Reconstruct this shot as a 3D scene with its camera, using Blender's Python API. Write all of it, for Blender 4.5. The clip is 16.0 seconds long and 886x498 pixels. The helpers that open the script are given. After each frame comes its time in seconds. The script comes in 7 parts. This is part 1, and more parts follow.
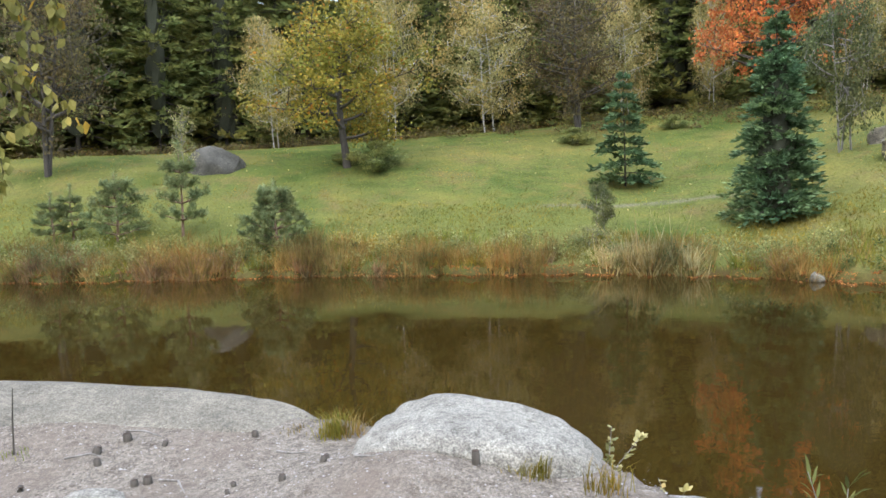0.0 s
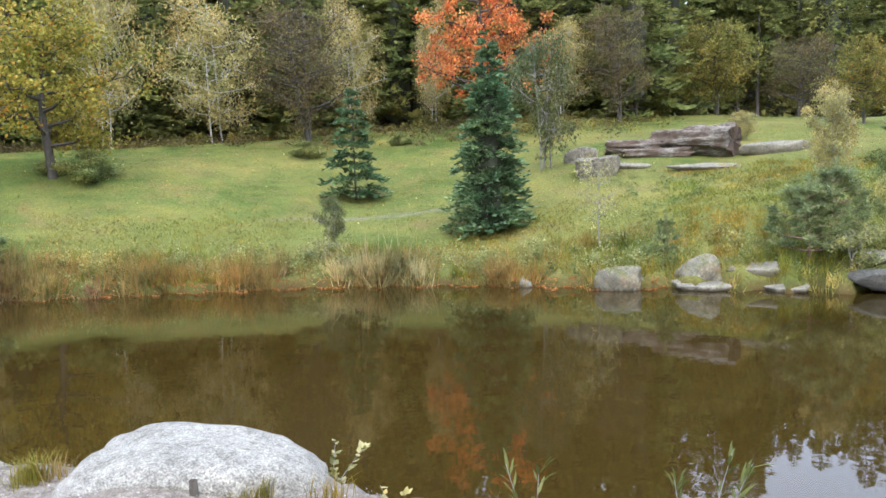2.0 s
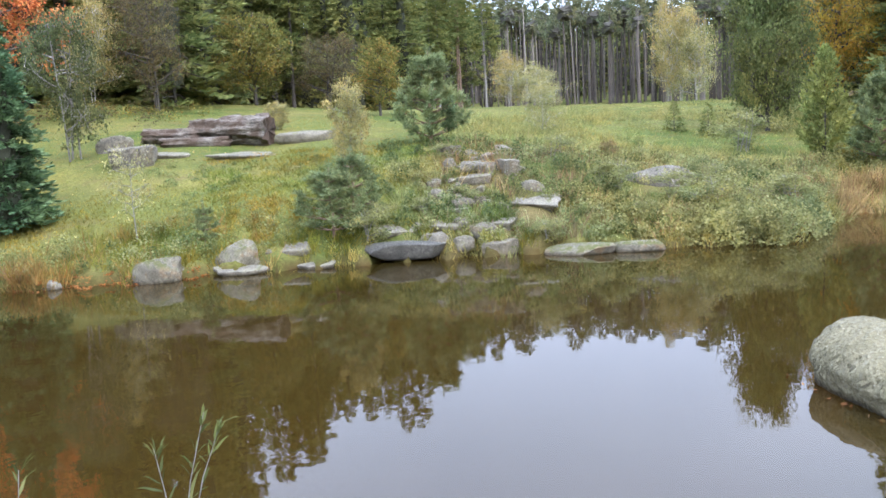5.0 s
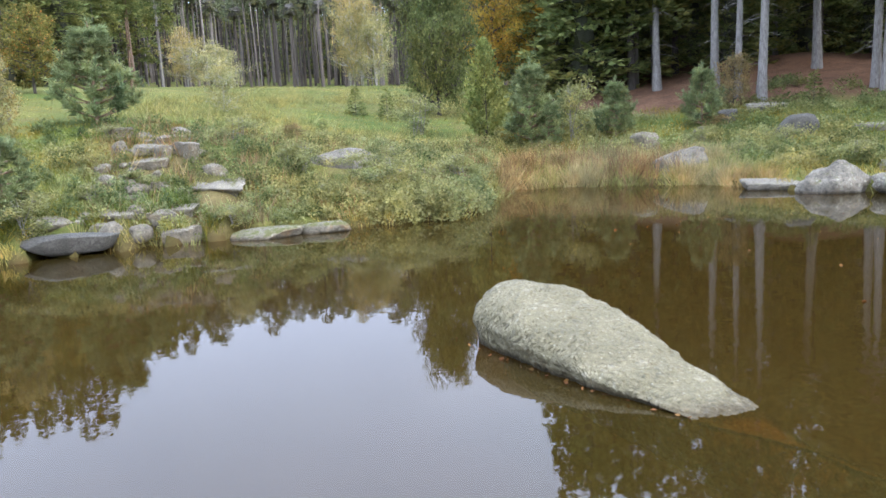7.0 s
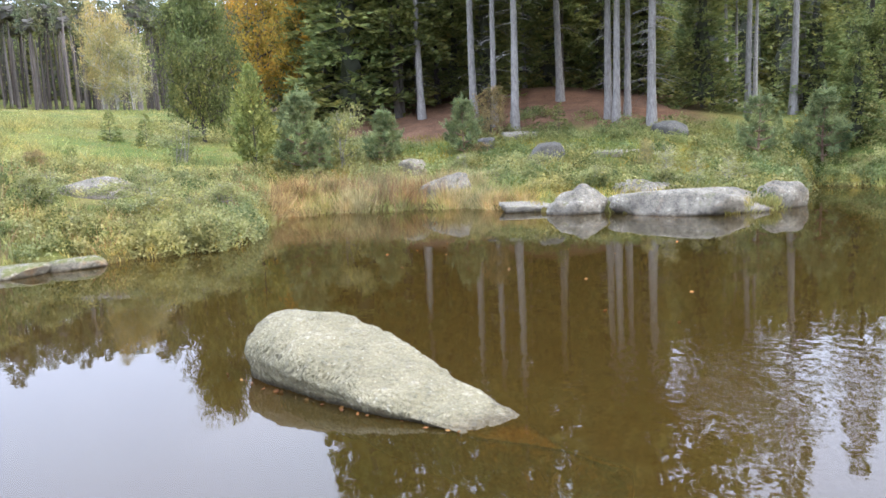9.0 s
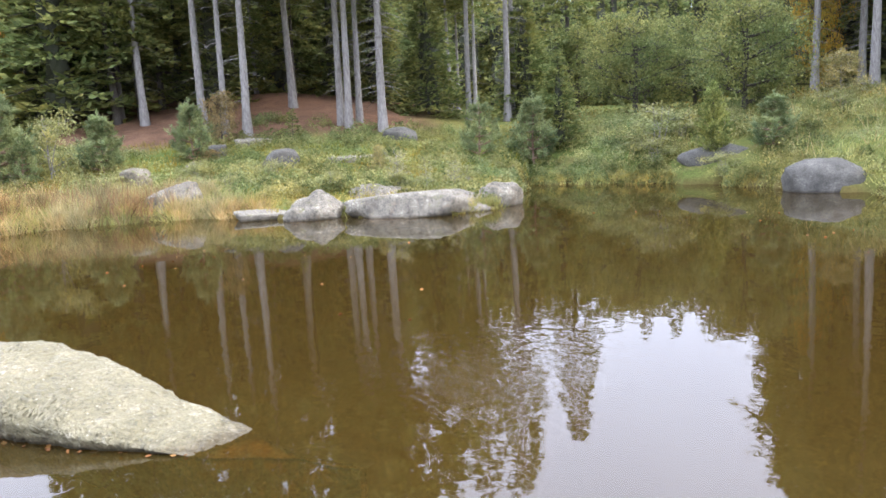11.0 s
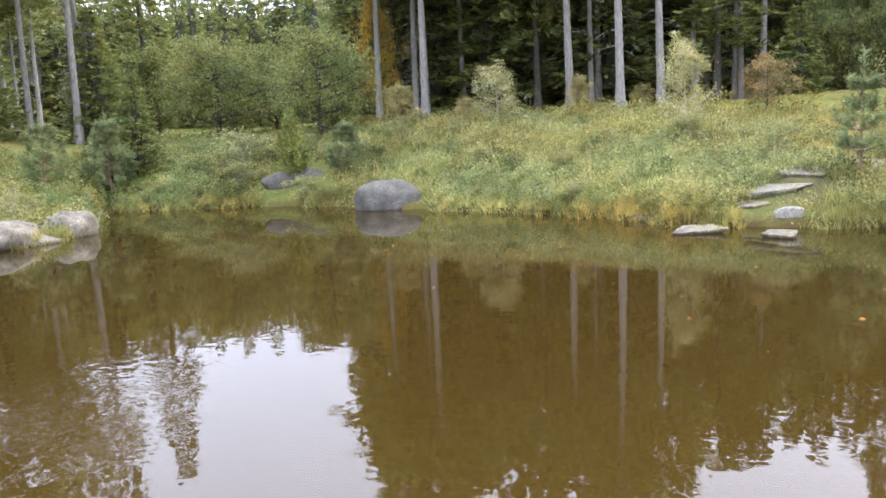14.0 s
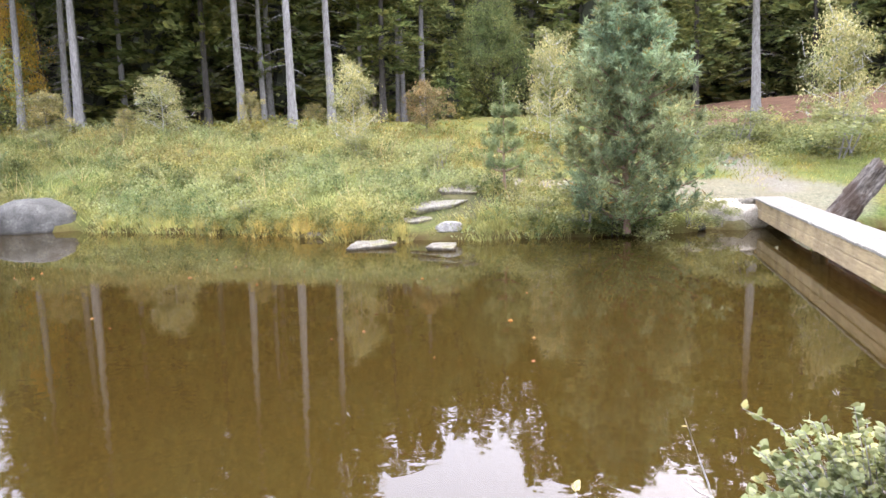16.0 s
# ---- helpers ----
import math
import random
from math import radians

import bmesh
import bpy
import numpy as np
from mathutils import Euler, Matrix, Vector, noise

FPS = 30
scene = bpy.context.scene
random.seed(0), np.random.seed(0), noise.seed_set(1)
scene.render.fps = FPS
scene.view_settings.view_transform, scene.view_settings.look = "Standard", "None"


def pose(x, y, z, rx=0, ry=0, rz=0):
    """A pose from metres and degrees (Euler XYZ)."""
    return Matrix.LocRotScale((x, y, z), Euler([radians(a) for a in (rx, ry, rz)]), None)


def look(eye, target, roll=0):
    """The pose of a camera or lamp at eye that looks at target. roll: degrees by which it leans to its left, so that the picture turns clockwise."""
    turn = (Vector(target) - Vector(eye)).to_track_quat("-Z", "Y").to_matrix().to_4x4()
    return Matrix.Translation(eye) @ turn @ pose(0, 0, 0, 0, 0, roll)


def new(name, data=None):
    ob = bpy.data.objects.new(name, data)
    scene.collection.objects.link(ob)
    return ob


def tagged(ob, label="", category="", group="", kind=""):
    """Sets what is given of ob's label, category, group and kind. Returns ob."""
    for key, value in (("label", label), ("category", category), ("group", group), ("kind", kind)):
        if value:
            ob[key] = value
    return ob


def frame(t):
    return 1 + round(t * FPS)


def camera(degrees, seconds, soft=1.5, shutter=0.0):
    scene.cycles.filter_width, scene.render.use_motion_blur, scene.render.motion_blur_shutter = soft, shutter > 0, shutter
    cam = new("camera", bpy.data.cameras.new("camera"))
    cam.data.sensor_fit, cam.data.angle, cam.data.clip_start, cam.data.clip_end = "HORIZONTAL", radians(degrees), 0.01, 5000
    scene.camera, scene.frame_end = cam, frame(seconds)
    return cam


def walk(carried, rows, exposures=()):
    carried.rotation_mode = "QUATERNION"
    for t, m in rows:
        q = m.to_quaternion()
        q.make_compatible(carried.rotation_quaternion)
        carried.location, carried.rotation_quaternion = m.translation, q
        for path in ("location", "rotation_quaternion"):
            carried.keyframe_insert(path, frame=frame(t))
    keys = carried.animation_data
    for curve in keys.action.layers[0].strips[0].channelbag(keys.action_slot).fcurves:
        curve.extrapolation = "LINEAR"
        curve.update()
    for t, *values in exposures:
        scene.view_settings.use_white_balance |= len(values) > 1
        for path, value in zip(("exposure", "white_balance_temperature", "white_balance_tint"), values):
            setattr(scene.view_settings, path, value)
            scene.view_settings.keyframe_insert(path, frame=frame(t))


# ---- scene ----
cam = camera(60.65, 16.0, soft=1.6)
ROWS = [
    (0.0, -0.000, 0.000, 2.082, 2.57, -4.88, 2.02),
    (0.5, 0.023, -0.003, 2.083, -1.82, -4.66, 1.87),
    (1.0, 0.045, -0.008, 2.087, -6.38, -4.78, 1.67),
    (1.5, 0.067, -0.010, 2.092, -11.14, -4.74, 1.66),
    (2.0, 0.085, -0.036, 2.105, -17.28, -4.55, 1.64),
    (2.5, 0.113, -0.086, 2.110, -22.44, -4.46, 1.72),
    (3.0, 0.139, -0.149, 2.107, -28.37, -4.15, 2.00),
    (3.5, 0.147, -0.214, 2.104, -34.08, -4.21, 2.20),
    (6.0, 0.288, -0.655, 2.103, -61.64, -8.41, 3.08),
    (6.5, 0.297, -0.650, 2.085, -67.91, -8.74, 3.03),
    (7.0, 0.303, -0.650, 2.084, -73.05, -9.16, 2.80),
    (7.5, 0.300, -0.657, 2.091, -77.71, -9.50, 2.52),
    (8.0, 0.290, -0.665, 2.094, -82.08, -9.26, 2.47),
    (8.5, 0.283, -0.688, 2.103, -86.10, -8.52, 2.54),
    (11.0, 0.273, -0.865, 2.084, -109.46, -8.50, 3.10),
    (11.5, 0.209, -0.933, 2.094, -116.03, -8.84, 3.11),
    (12.0, 0.135, -0.993, 2.102, -121.54, -8.99, 3.01),
    (12.5, 0.055, -1.010, 2.098, -125.62, -9.09, 3.03),
    (13.0, -0.025, -1.008, 2.095, -129.77, -9.29, 2.88),
    (13.5, -0.091, -1.001, 2.099, -133.57, -8.77, 2.69),
    (14.0, -0.121, -1.005, 2.104, -139.33, -8.32, 2.77),
    (14.5, -0.129, -1.024, 2.105, -146.65, -8.21, 2.65),
    (15.0, -0.130, -1.050, 2.106, -153.69, -8.35, 2.26),
    (15.5, -0.132, -1.073, 2.109, -158.43, -8.48, 1.77),
    (16.0, -0.131, -1.094, 2.112, -163.33, -7.94, 1.52),
]
walk(cam, [(t, pose(x, y, z, 90 + pitch, roll, yaw)) for t, x, y, z, yaw, pitch, roll in ROWS],
     [(0.0, 0.08, 7050, 9), (2.0, 0.36, 6750, 10), (3.5, 0.72, 6350, 12), (6.0, 0.32, 6450, 13), (8.5, 0.62, 6600, 14), (11.0, 0.88, 6950, 17), (13.5, 0.87, 7150, 17), (14.5, 0.88, 7150, 18), (16.0, 1.18, 7200, 20)])

# ---- world and light: a bright overcast autumn afternoon ----
world = bpy.data.worlds.new("overcast")
scene.world = world
world.use_nodes = True
wn, wl = world.node_tree.nodes, world.node_tree.links
sky = wn.new("ShaderNodeTexSky")
sky.sky_type, sky.sun_disc, sky.sun_elevation, sky.sun_rotation = "NISHITA", False, radians(38), radians(200)
sky.air_density, sky.dust_density = 1.0, 4.0
pale = wn.new("ShaderNodeHueSaturation")
pale.inputs["Saturation"].default_value = 0.25
clouds = wn.new("ShaderNodeTexNoise")
clouds.inputs["Scale"].default_value, clouds.inputs["Detail"].default_value = 2.2, 5
veil = wn.new("ShaderNodeValToRGB")
veil.color_ramp.elements[0].position, veil.color_ramp.elements[0].color = 0.3, (5.2, 6.6, 9.4, 1)
veil.color_ramp.elements[1].position, veil.color_ramp.elements[1].color = 0.75, (6.9, 8.3, 11.1, 1)
cover = wn.new("ShaderNodeMixRGB")
cover.inputs["Fac"].default_value = 0.75
way_up = wn.new("ShaderNodeTexCoord")
wl.new(way_up.outputs["Generated"], clouds.inputs["Vector"])
part_up = wn.new("ShaderNodeSeparateXYZ")
wl.new(way_up.outputs["Generated"], part_up.inputs[0])
rise = wn.new("ShaderNodeMapRange")
for key, v in (("From Min", 0.0), ("From Max", 1.0), ("To Min", 0.64), ("To Max", 1.72)):
    rise.inputs[key].default_value = v
wl.new(part_up.outputs["Z"], rise.inputs["Value"])
dome = wn.new("ShaderNodeMixRGB")
dome.blend_type = "MULTIPLY"
dome.inputs["Fac"].default_value = 1.0
wl.new(sky.outputs[0], pale.inputs["Color"])
wl.new(clouds.outputs["Fac"], veil.inputs["Fac"])
wl.new(pale.outputs[0], cover.inputs["Color1"])
wl.new(veil.outputs[0], cover.inputs["Color2"])
wl.new(cover.outputs[0], dome.inputs["Color1"])
wl.new(rise.outputs[0], dome.inputs["Color2"])
wl.new(dome.outputs[0], wn["Background"].inputs["Color"])
wn["Background"].inputs["Strength"].default_value = 0.325
sun = new("sun", bpy.data.lights.new("sun", "SUN"))
sun.data.energy, sun.data.angle, sun.data.color = 1.1, radians(25), (1.0, 0.91, 0.74)
sun.matrix_world = look((0, 0, 50), (8.0, 36.0, 0), 0)

# ---- the lie of the land ----
# Lie of the land by bearing: bearing, shore radius, then three (radius, height) steps going outwards.
NORTH = [
    (-60, 24.0, 28.0, 1.2, 33.0, 2.4, 38.0, 3.2),
    (-35, 22.6, 27.0, 1.4, 31.0, 2.9, 36.0, 3.7),
    (-28, 20.4, 24.0, 1.1, 29.0, 2.8, 34.0, 3.7),
    (-19, 19.0, 23.0, 1.2, 28.0, 2.8, 34.0, 3.8),
    (-10, 18.1, 22.0, 1.1, 29.0, 2.9, 35.0, 4.1),
    (0, 17.2, 22.0, 1.1, 29.0, 3.0, 36.0, 4.4),
    (12, 16.9, 20.5, 0.8, 25.6, 1.85, 37.0, 4.9),
    (20, 16.4, 21.0, 0.9, 26.0, 2.3, 39.0, 5.3),
    (28, 15.8, 19.0, 0.95, 26.0, 2.75, 41.0, 5.6),
    (37, 15.6, 20.0, 1.6, 27.0, 3.0, 44.0, 5.7),
]
EAST = [
    (43, 15.6, 19.5, 1.7, 27.0, 3.1, 45.0, 5.3),
    (50, 15.9, 19.5, 1.7, 25.0, 2.8, 50.0, 5.4),
    (56, 16.1, 20.0, 1.9, 25.0, 2.6, 55.0, 5.6),
    (64, 16.5, 22.0, 1.5, 30.0, 2.5, 60.0, 5.6),
    (70, 16.9, 22.0, 1.2, 32.0, 2.3, 60.0, 5.4),
    (75, 17.2, 22.0, 0.9, 30.0, 1.9, 55.0, 4.6),
    (77.5, 18.0, 22.0, 0.6, 30.0, 1.7, 50.0, 4.2),
    (79, 24.8, 27.0, 0.6, 32.0, 1.8, 50.0, 4.6),
    (87, 25.0, 28.0, 0.8, 36.0, 2.3, 48.0, 5.0),
    (94, 24.6, 28.0, 0.8, 35.0, 2.2, 46.0, 5.0),
]
SOUTH = [
    (99, 22.4, 26.0, 0.7, 34.0, 2.1, 45.0, 5.0),
    (105, 21.4, 25.0, 0.7, 34.0, 2.2, 46.0, 4.6),
    (113, 20.9, 25.0, 0.45, 31.0, 1.2, 44.0, 3.0),
    (115.5, 22.2, 27.0, 0.35, 32.0, 1.4, 42.0, 2.8),
    (117, 30.6, 32.0, 1.0, 35.0, 2.1, 44.0, 2.8),
    (122, 29.6, 31.0, 0.9, 34.5, 2.15, 44.0, 2.7),
    (128, 28.2, 30.0, 0.9, 34.0, 2.25, 44.0, 2.7),
    (135, 25.1, 28.0, 1.2, 33.0, 2.6, 42.0, 3.1),
    (143, 22.3, 26.0, 1.4, 32.0, 2.7, 40.0, 3.1),
    (152, 19.8, 24.0, 1.3, 31.0, 2.7, 38.0, 3.1),
]
WEST = [
    (158, 17.9, 22.0, 1.2, 29.0, 2.6, 37.0, 3.1),
    (165, 17.6, 20.0, 0.95, 26.0, 1.9, 36.0, 3.2),
    (172, 17.8, 20.0, 0.8, 26.0, 1.5, 36.0, 3.2),
    (178, 18.1, 20.5, 0.75, 26.0, 1.3, 44.0, 3.4),
    (184, 19.5, 21.0, 0.7, 26.0, 1.4, 44.0, 3.9),
    (190, 19.9, 21.5, 0.7, 26.0, 1.4, 44.0, 4.1),
    (200, 21.0, 23.0, 0.8, 27.0, 1.6, 42.0, 5.0),
    (230, 22.0, 24.0, 0.8, 28.0, 1.5, 36.0, 2.8),
    (270, 23.0, 25.0, 0.8, 29.0, 1.6, 37.0, 2.9),
    (300, 24.0, 28.0, 1.2, 33.0, 2.4, 38.0, 3.2),
]
LAND = np.array(NORTH + EAST + SOUTH + WEST, float)
# The spit on which the camera stands: bearing, radius of its edge.
SPIT = np.array([(-60, 30), (-48, 14), (-40, 7.5), (-28, 5.9), (-14, 5.5), (4, 4.9), (9, 4.5), (16, 4.0), (24, 3.7), (45, 3.1), (70, 2.8),
                 (110, 2.8), (150, 3.0), (170, 3.6), (182, 4.2), (196, 6.0), (206, 7.2), (220, 9.0), (240, 16), (260, 30), (300, 30)], float)


def smooth(a, b, x):
    k = np.clip((x - a) / (b - a), 0, 1)
    return k * k * (3 - 2 * k)


def bearing(x, y):
    b = np.degrees(np.arctan2(x, y))
    return np.where(b < -60, b + 360, b)


def height(x, y):
    """The ground's height at (x, y); the water lies at 0."""
    x, y = np.asarray(x, float), np.asarray(y, float)
    b, r = bearing(x, y), np.hypot(x, y)
    s, r1, z1, r2, z2, r3, z3 = (np.interp(b, LAND[:, 0], LAND[:, k]) for k in range(1, 8))
    s = s + 0.22 * np.sin(b * 1.9) + 0.15 * np.sin(b * 4.3 + 1)
    zs = 0.16
    out = np.where(r < r1, zs + (z1 - zs) * (r - s) / (r1 - s),
          np.where(r < r2, z1 + (z2 - z1) * (r - r1) / (r2 - r1),
          np.where(r < r3, z2 + (z3 - z2) * (r - r2) / (r3 - r2), z3 + (np.minimum(r, 260) - r3) * (0.035 + 0.055 * smooth(60, 130, r)))))
    bed = -0.9
    out = np.where(r > s, out, bed + (zs - bed) * smooth(s - 0.5, s, r))
    n = np.interp(b, SPIT[:, 0], SPIT[:, 1])
    spit = 0.5 + 0.11 * smooth(3.7, 5.0, y) * smooth(0.1, -1.9, x) + 0.20 * np.exp(-((x + 0.4) / 0.62) ** 2 - ((y - 3.85) / 0.45) ** 2) + 0.04 * np.sin(x * 1.7) * np.cos(y * 1.3)
    near = bed + (spit - bed) * smooth(n + 0.35, n - 0.35, r)
    rough = 0.05 * np.sin(x * 0.9 + 1.3 * np.sin(y * 0.5)) * np.sin(y * 0.8) * smooth(s, s + 3, r)
    return np.maximum(out, near) + rough


# ---- materials ----
def material(name):
    m = bpy.data.materials.new(name)
    m.use_nodes = True
    nt = m.node_tree
    return m, nt.nodes, nt.links, nt.nodes["Principled BSDF"]


def tex(n, l, scale, detail=6, rough=0.6, kind="Object", stretch=None):
    c = n.new("ShaderNodeTexCoord")
    t = n.new("ShaderNodeTexNoise")
    t.inputs["Scale"].default_value, t.inputs["Detail"].default_value, t.inputs["Roughness"].default_value = scale, detail, rough
    if stretch:
        mp = n.new("ShaderNodeMapping")
        mp.inputs["Scale"].default_value = stretch
        l.new(c.outputs[kind], mp.inputs["Vector"])
        l.new(mp.outputs[0], t.inputs["Vector"])
    else:
        l.new(c.outputs[kind], t.inputs["Vector"])
    return t.outputs["Fac"]


def ramp(n, l, fac, stops, mode="LINEAR"):
    r = n.new("ShaderNodeValToRGB")
    r.color_ramp.interpolation = mode
    while len(r.color_ramp.elements) < len(stops):
        r.color_ramp.elements.new(0.5)
    for e, (p, c) in zip(r.color_ramp.elements, stops):
        e.position, e.color = p, (*c, 1)
    l.new(fac, r.inputs["Fac"])
    return r.outputs["Color"]


def mix(n, l, fac, a, b, mode="MIX"):
    m = n.new("ShaderNodeMixRGB")
    m.blend_type = mode
    for key, v in (("Fac", fac), ("Color1", a), ("Color2", b)):
        if isinstance(v, (int, float)):
            m.inputs[key].default_value = v
        elif isinstance(v, tuple):
            m.inputs[key].default_value = (*v, 1)
        else:
            l.new(v, m.inputs[key])
    return m.outputs[0]


def bump(n, l, bsdf, fac, strength, distance):
    b = n.new("ShaderNodeBump")
    b.inputs["Strength"].default_value, b.inputs["Distance"].default_value = strength, distance
    l.new(fac, b.inputs["Height"])
    l.new(b.outputs[0], bsdf.inputs["Normal"])


def foliage(name, stops, shine=0.55, glow=0.36, patch=((0.90, 1.02, 1.05), (1.12, 0.98, 0.85))):
    """Leaves or needles, each its own shade."""
    m, n, l, p = material(name)
    g = n.new("ShaderNodeNewGeometry")
    mean = [sum(c[k] for _, c in stops) / len(stops) for k in range(3)]
    c = ramp(n, l, g.outputs["Random Per Island"], [(q, tuple((m + 0.72 * (v - m)) * w for v, m, w in zip(col, mean, (0.95, 0.88, 0.68)))) for q, col in stops])
    c = mix(n, l, 1.0, c, ramp(n, l, tex(n, l, 3.2, 3, 0.6), [(0.36, (0.62, 0.66, 0.66)), (0.5, (0.98, 0.98, 0.98)), (0.64, (1.24, 1.2, 1.12))]), "MULTIPLY")
    c = mix(n, l, 1.0, c, ramp(n, l, tex(n, l, 0.9, 4, 0.6), [(0.34, (0.55, 0.58, 0.55)), (0.52, (1, 1, 1)), (0.68, (1.2, 1.18, 1.15))]), "MULTIPLY")
    c = mix(n, l, 1.0, c, ramp(n, l, tex(n, l, 0.37, 5, 0.6), [(0.38, patch[0]), (0.62, patch[1])]), "MULTIPLY")
    l.new(c, p.inputs["Base Color"])
    p.inputs["Roughness"].default_value = shine
    p.inputs["Specular IOR Level"].default_value = 0.14
    tr = n.new("ShaderNodeBsdfTranslucent")
    l.new(c, tr.inputs["Color"])
    ms = n.new("ShaderNodeMixShader")
    ms.inputs[0].default_value = glow
    l.new(p.outputs[0], ms.inputs[1])
    l.new(tr.outputs[0], ms.inputs[2])
    l.new(ms.outputs[0], n["Material Output"].inputs["Surface"])
    return m


def bark(name, dark, light, stretch=(6, 6, 1.2), marks=None):
    m, n, l, p = material(name)
    f = tex(n, l, 3.0, 8, 0.7, stretch=stretch)
    c = ramp(n, l, f, [(0.35, dark), (0.65, light)])
    if marks:
        k = tex(n, l, 2.5, 4, 0.6, stretch=(1.5, 1.5, 9))
        c = mix(n, l, ramp(n, l, k, [(0.58, (0, 0, 0)), (0.66, (1, 1, 1))]), c, marks)
    l.new(c, p.inputs["Base Color"])
    p.inputs["Roughness"].default_value = 0.9
    bump(n, l, p, f, 0.6, 0.02)
    return m


def granite(name, dark, light, moss=0.0, lichen=(0.42, 0.42, 0.36), warm=None, speck=0.55, mottle=0.8, pits=0.0, grainy=0.55):
    """Weathered granite: grain, blotches of lichen, dark streaks and, where asked, moss on the upper side."""
    m, n, l, p = material(name)
    big, grain, fine = tex(n, l, 2.2, 8, 0.68), tex(n, l, 26, 6, 0.7), tex(n, l, 90, 3, 0.6)
    c = ramp(n, l, big, [(0.28, dark), (0.5, tuple((a + b) / 2 for a, b in zip(dark, light))), (0.72, light)])
    c = mix(n, l, grainy, c, ramp(n, l, grain, [(0.35, (0.45, 0.45, 0.45)), (0.62, (1.15, 1.15, 1.13))]), "MULTIPLY")
    v = n.new("ShaderNodeTexVoronoi")
    v.inputs["Scale"].default_value = 9
    l.new(n.new("ShaderNodeTexCoord").outputs["Object"], v.inputs["Vector"])
    spots = mix(n, l, 1.0, ramp(n, l, v.outputs["Distance"], [(0.22, (1, 1, 1)), (0.34, (0, 0, 0))]), ramp(n, l, big, [(0.5, (0, 0, 0)), (0.58, (1, 1, 1))]), "MULTIPLY")
    c = mix(n, l, mix(n, l, 1.0, spots, (0.6, 0.6, 0.6), "MULTIPLY"), c, lichen)
    c = mix(n, l, mottle, c, ramp(n, l, tex(n, l, 6.5, 7, 0.75), [(0.34, (0.45, 0.44, 0.42)), (0.5, (1, 1, 1)), (0.7, (1.2, 1.2, 1.18))]), "MULTIPLY")
    c = mix(n, l, speck, c, ramp(n, l, fine, [(0.36, (0.4, 0.4, 0.4)), (0.5, (1, 1, 1)), (0.66, (1.7, 1.7, 1.65))]), "MULTIPLY")
    if warm:
        c = mix(n, l, ramp(n, l, tex(n, l, 3.1, 4), [(0.55, (0, 0, 0)), (0.7, (0.6, 0.6, 0.6))]), c, warm)
    if moss:
        g = n.new("ShaderNodeNewGeometry")
        s = n.new("ShaderNodeSeparateXYZ")
        l.new(g.outputs["Normal"], s.inputs[0])
        k = mix(n, l, 1.0, ramp(n, l, s.outputs["Z"], [(0.2, (0, 0, 0)), (0.8, (1, 1, 1))]), ramp(n, l, tex(n, l, 4, 7, 0.7), [(0.62 - moss * 0.3, (0, 0, 0)), (0.72 - moss * 0.3, (1, 1, 1))]), "MULTIPLY")
        c = mix(n, l, k, c, mix(n, l, grain, (0.05, 0.06, 0.015), (0.14, 0.14, 0.04)))
    rough = mix(n, l, 0.45, grain, fine)
    if pits:
        v = n.new("ShaderNodeTexVoronoi")
        v.inputs["Scale"].default_value = 31
        wander = n.new("ShaderNodeMixRGB")
        wander.inputs["Fac"].default_value = 0.3
        l.new(n.new("ShaderNodeTexCoord").outputs["Object"], wander.inputs["Color1"])
        w = n.new("ShaderNodeTexNoise")
        w.inputs["Scale"].default_value = 6
        l.new(w.outputs["Color"], wander.inputs["Color2"])
        l.new(wander.outputs[0], v.inputs["Vector"])
        c = mix(n, l, pits, c, ramp(n, l, v.outputs["Distance"], [(0.05, (1.4, 1.38, 1.32)), (0.25, (1.0, 1.0, 1.0)), (0.6, (0.62, 0.60, 0.52))]), "MULTIPLY")
        flecks = n.new("ShaderNodeTexVoronoi")
        flecks.inputs["Scale"].default_value = 13
        l.new(n.new("ShaderNodeTexCoord").outputs["Object"], flecks.inputs["Vector"])
        c = mix(n, l, ramp(n, l, flecks.outputs["Distance"], [(0.08, (0.7, 0.7, 0.7)), (0.14, (0, 0, 0))]), c, lichen)
        rough = mix(n, l, 0.5, rough, ramp(n, l, v.outputs["Distance"], [(0.0, (1, 1, 1)), (0.6, (0, 0, 0))]))
    # the wet line just above the pond's level
    g = n.new("ShaderNodeNewGeometry")
    s = n.new("ShaderNodeSeparateXYZ")
    l.new(g.outputs["Position"], s.inputs[0])
    wet = n.new("ShaderNodeMath")
    wet.operation = "MULTIPLY_ADD"
    wet.inputs[1].default_value = 0.12
    l.new(big, wet.inputs[0])
    l.new(s.outputs["Z"], wet.inputs[2])
    # below the surface the stone is brightened orange, as a glow through brown water
    c = mix(n, l, 1.0, c, ramp(n, l, wet.outputs[0], [(0.02, (1.5, 1.05, 0.5)), (0.045, (0.5, 0.42, 0.32)), (0.075, (0.45, 0.40, 0.34)), (0.13, (1, 1, 1))]), "MULTIPLY")
    c = mix(n, l, 1.0, c, (1.05, 1.0, 0.90), "MULTIPLY")
    l.new(c, p.inputs["Base Color"])
    p.inputs["Roughness"].default_value = 0.85
    bump(n, l, p, rough, 1.0, 0.04 + 0.03 * pits)
    return m


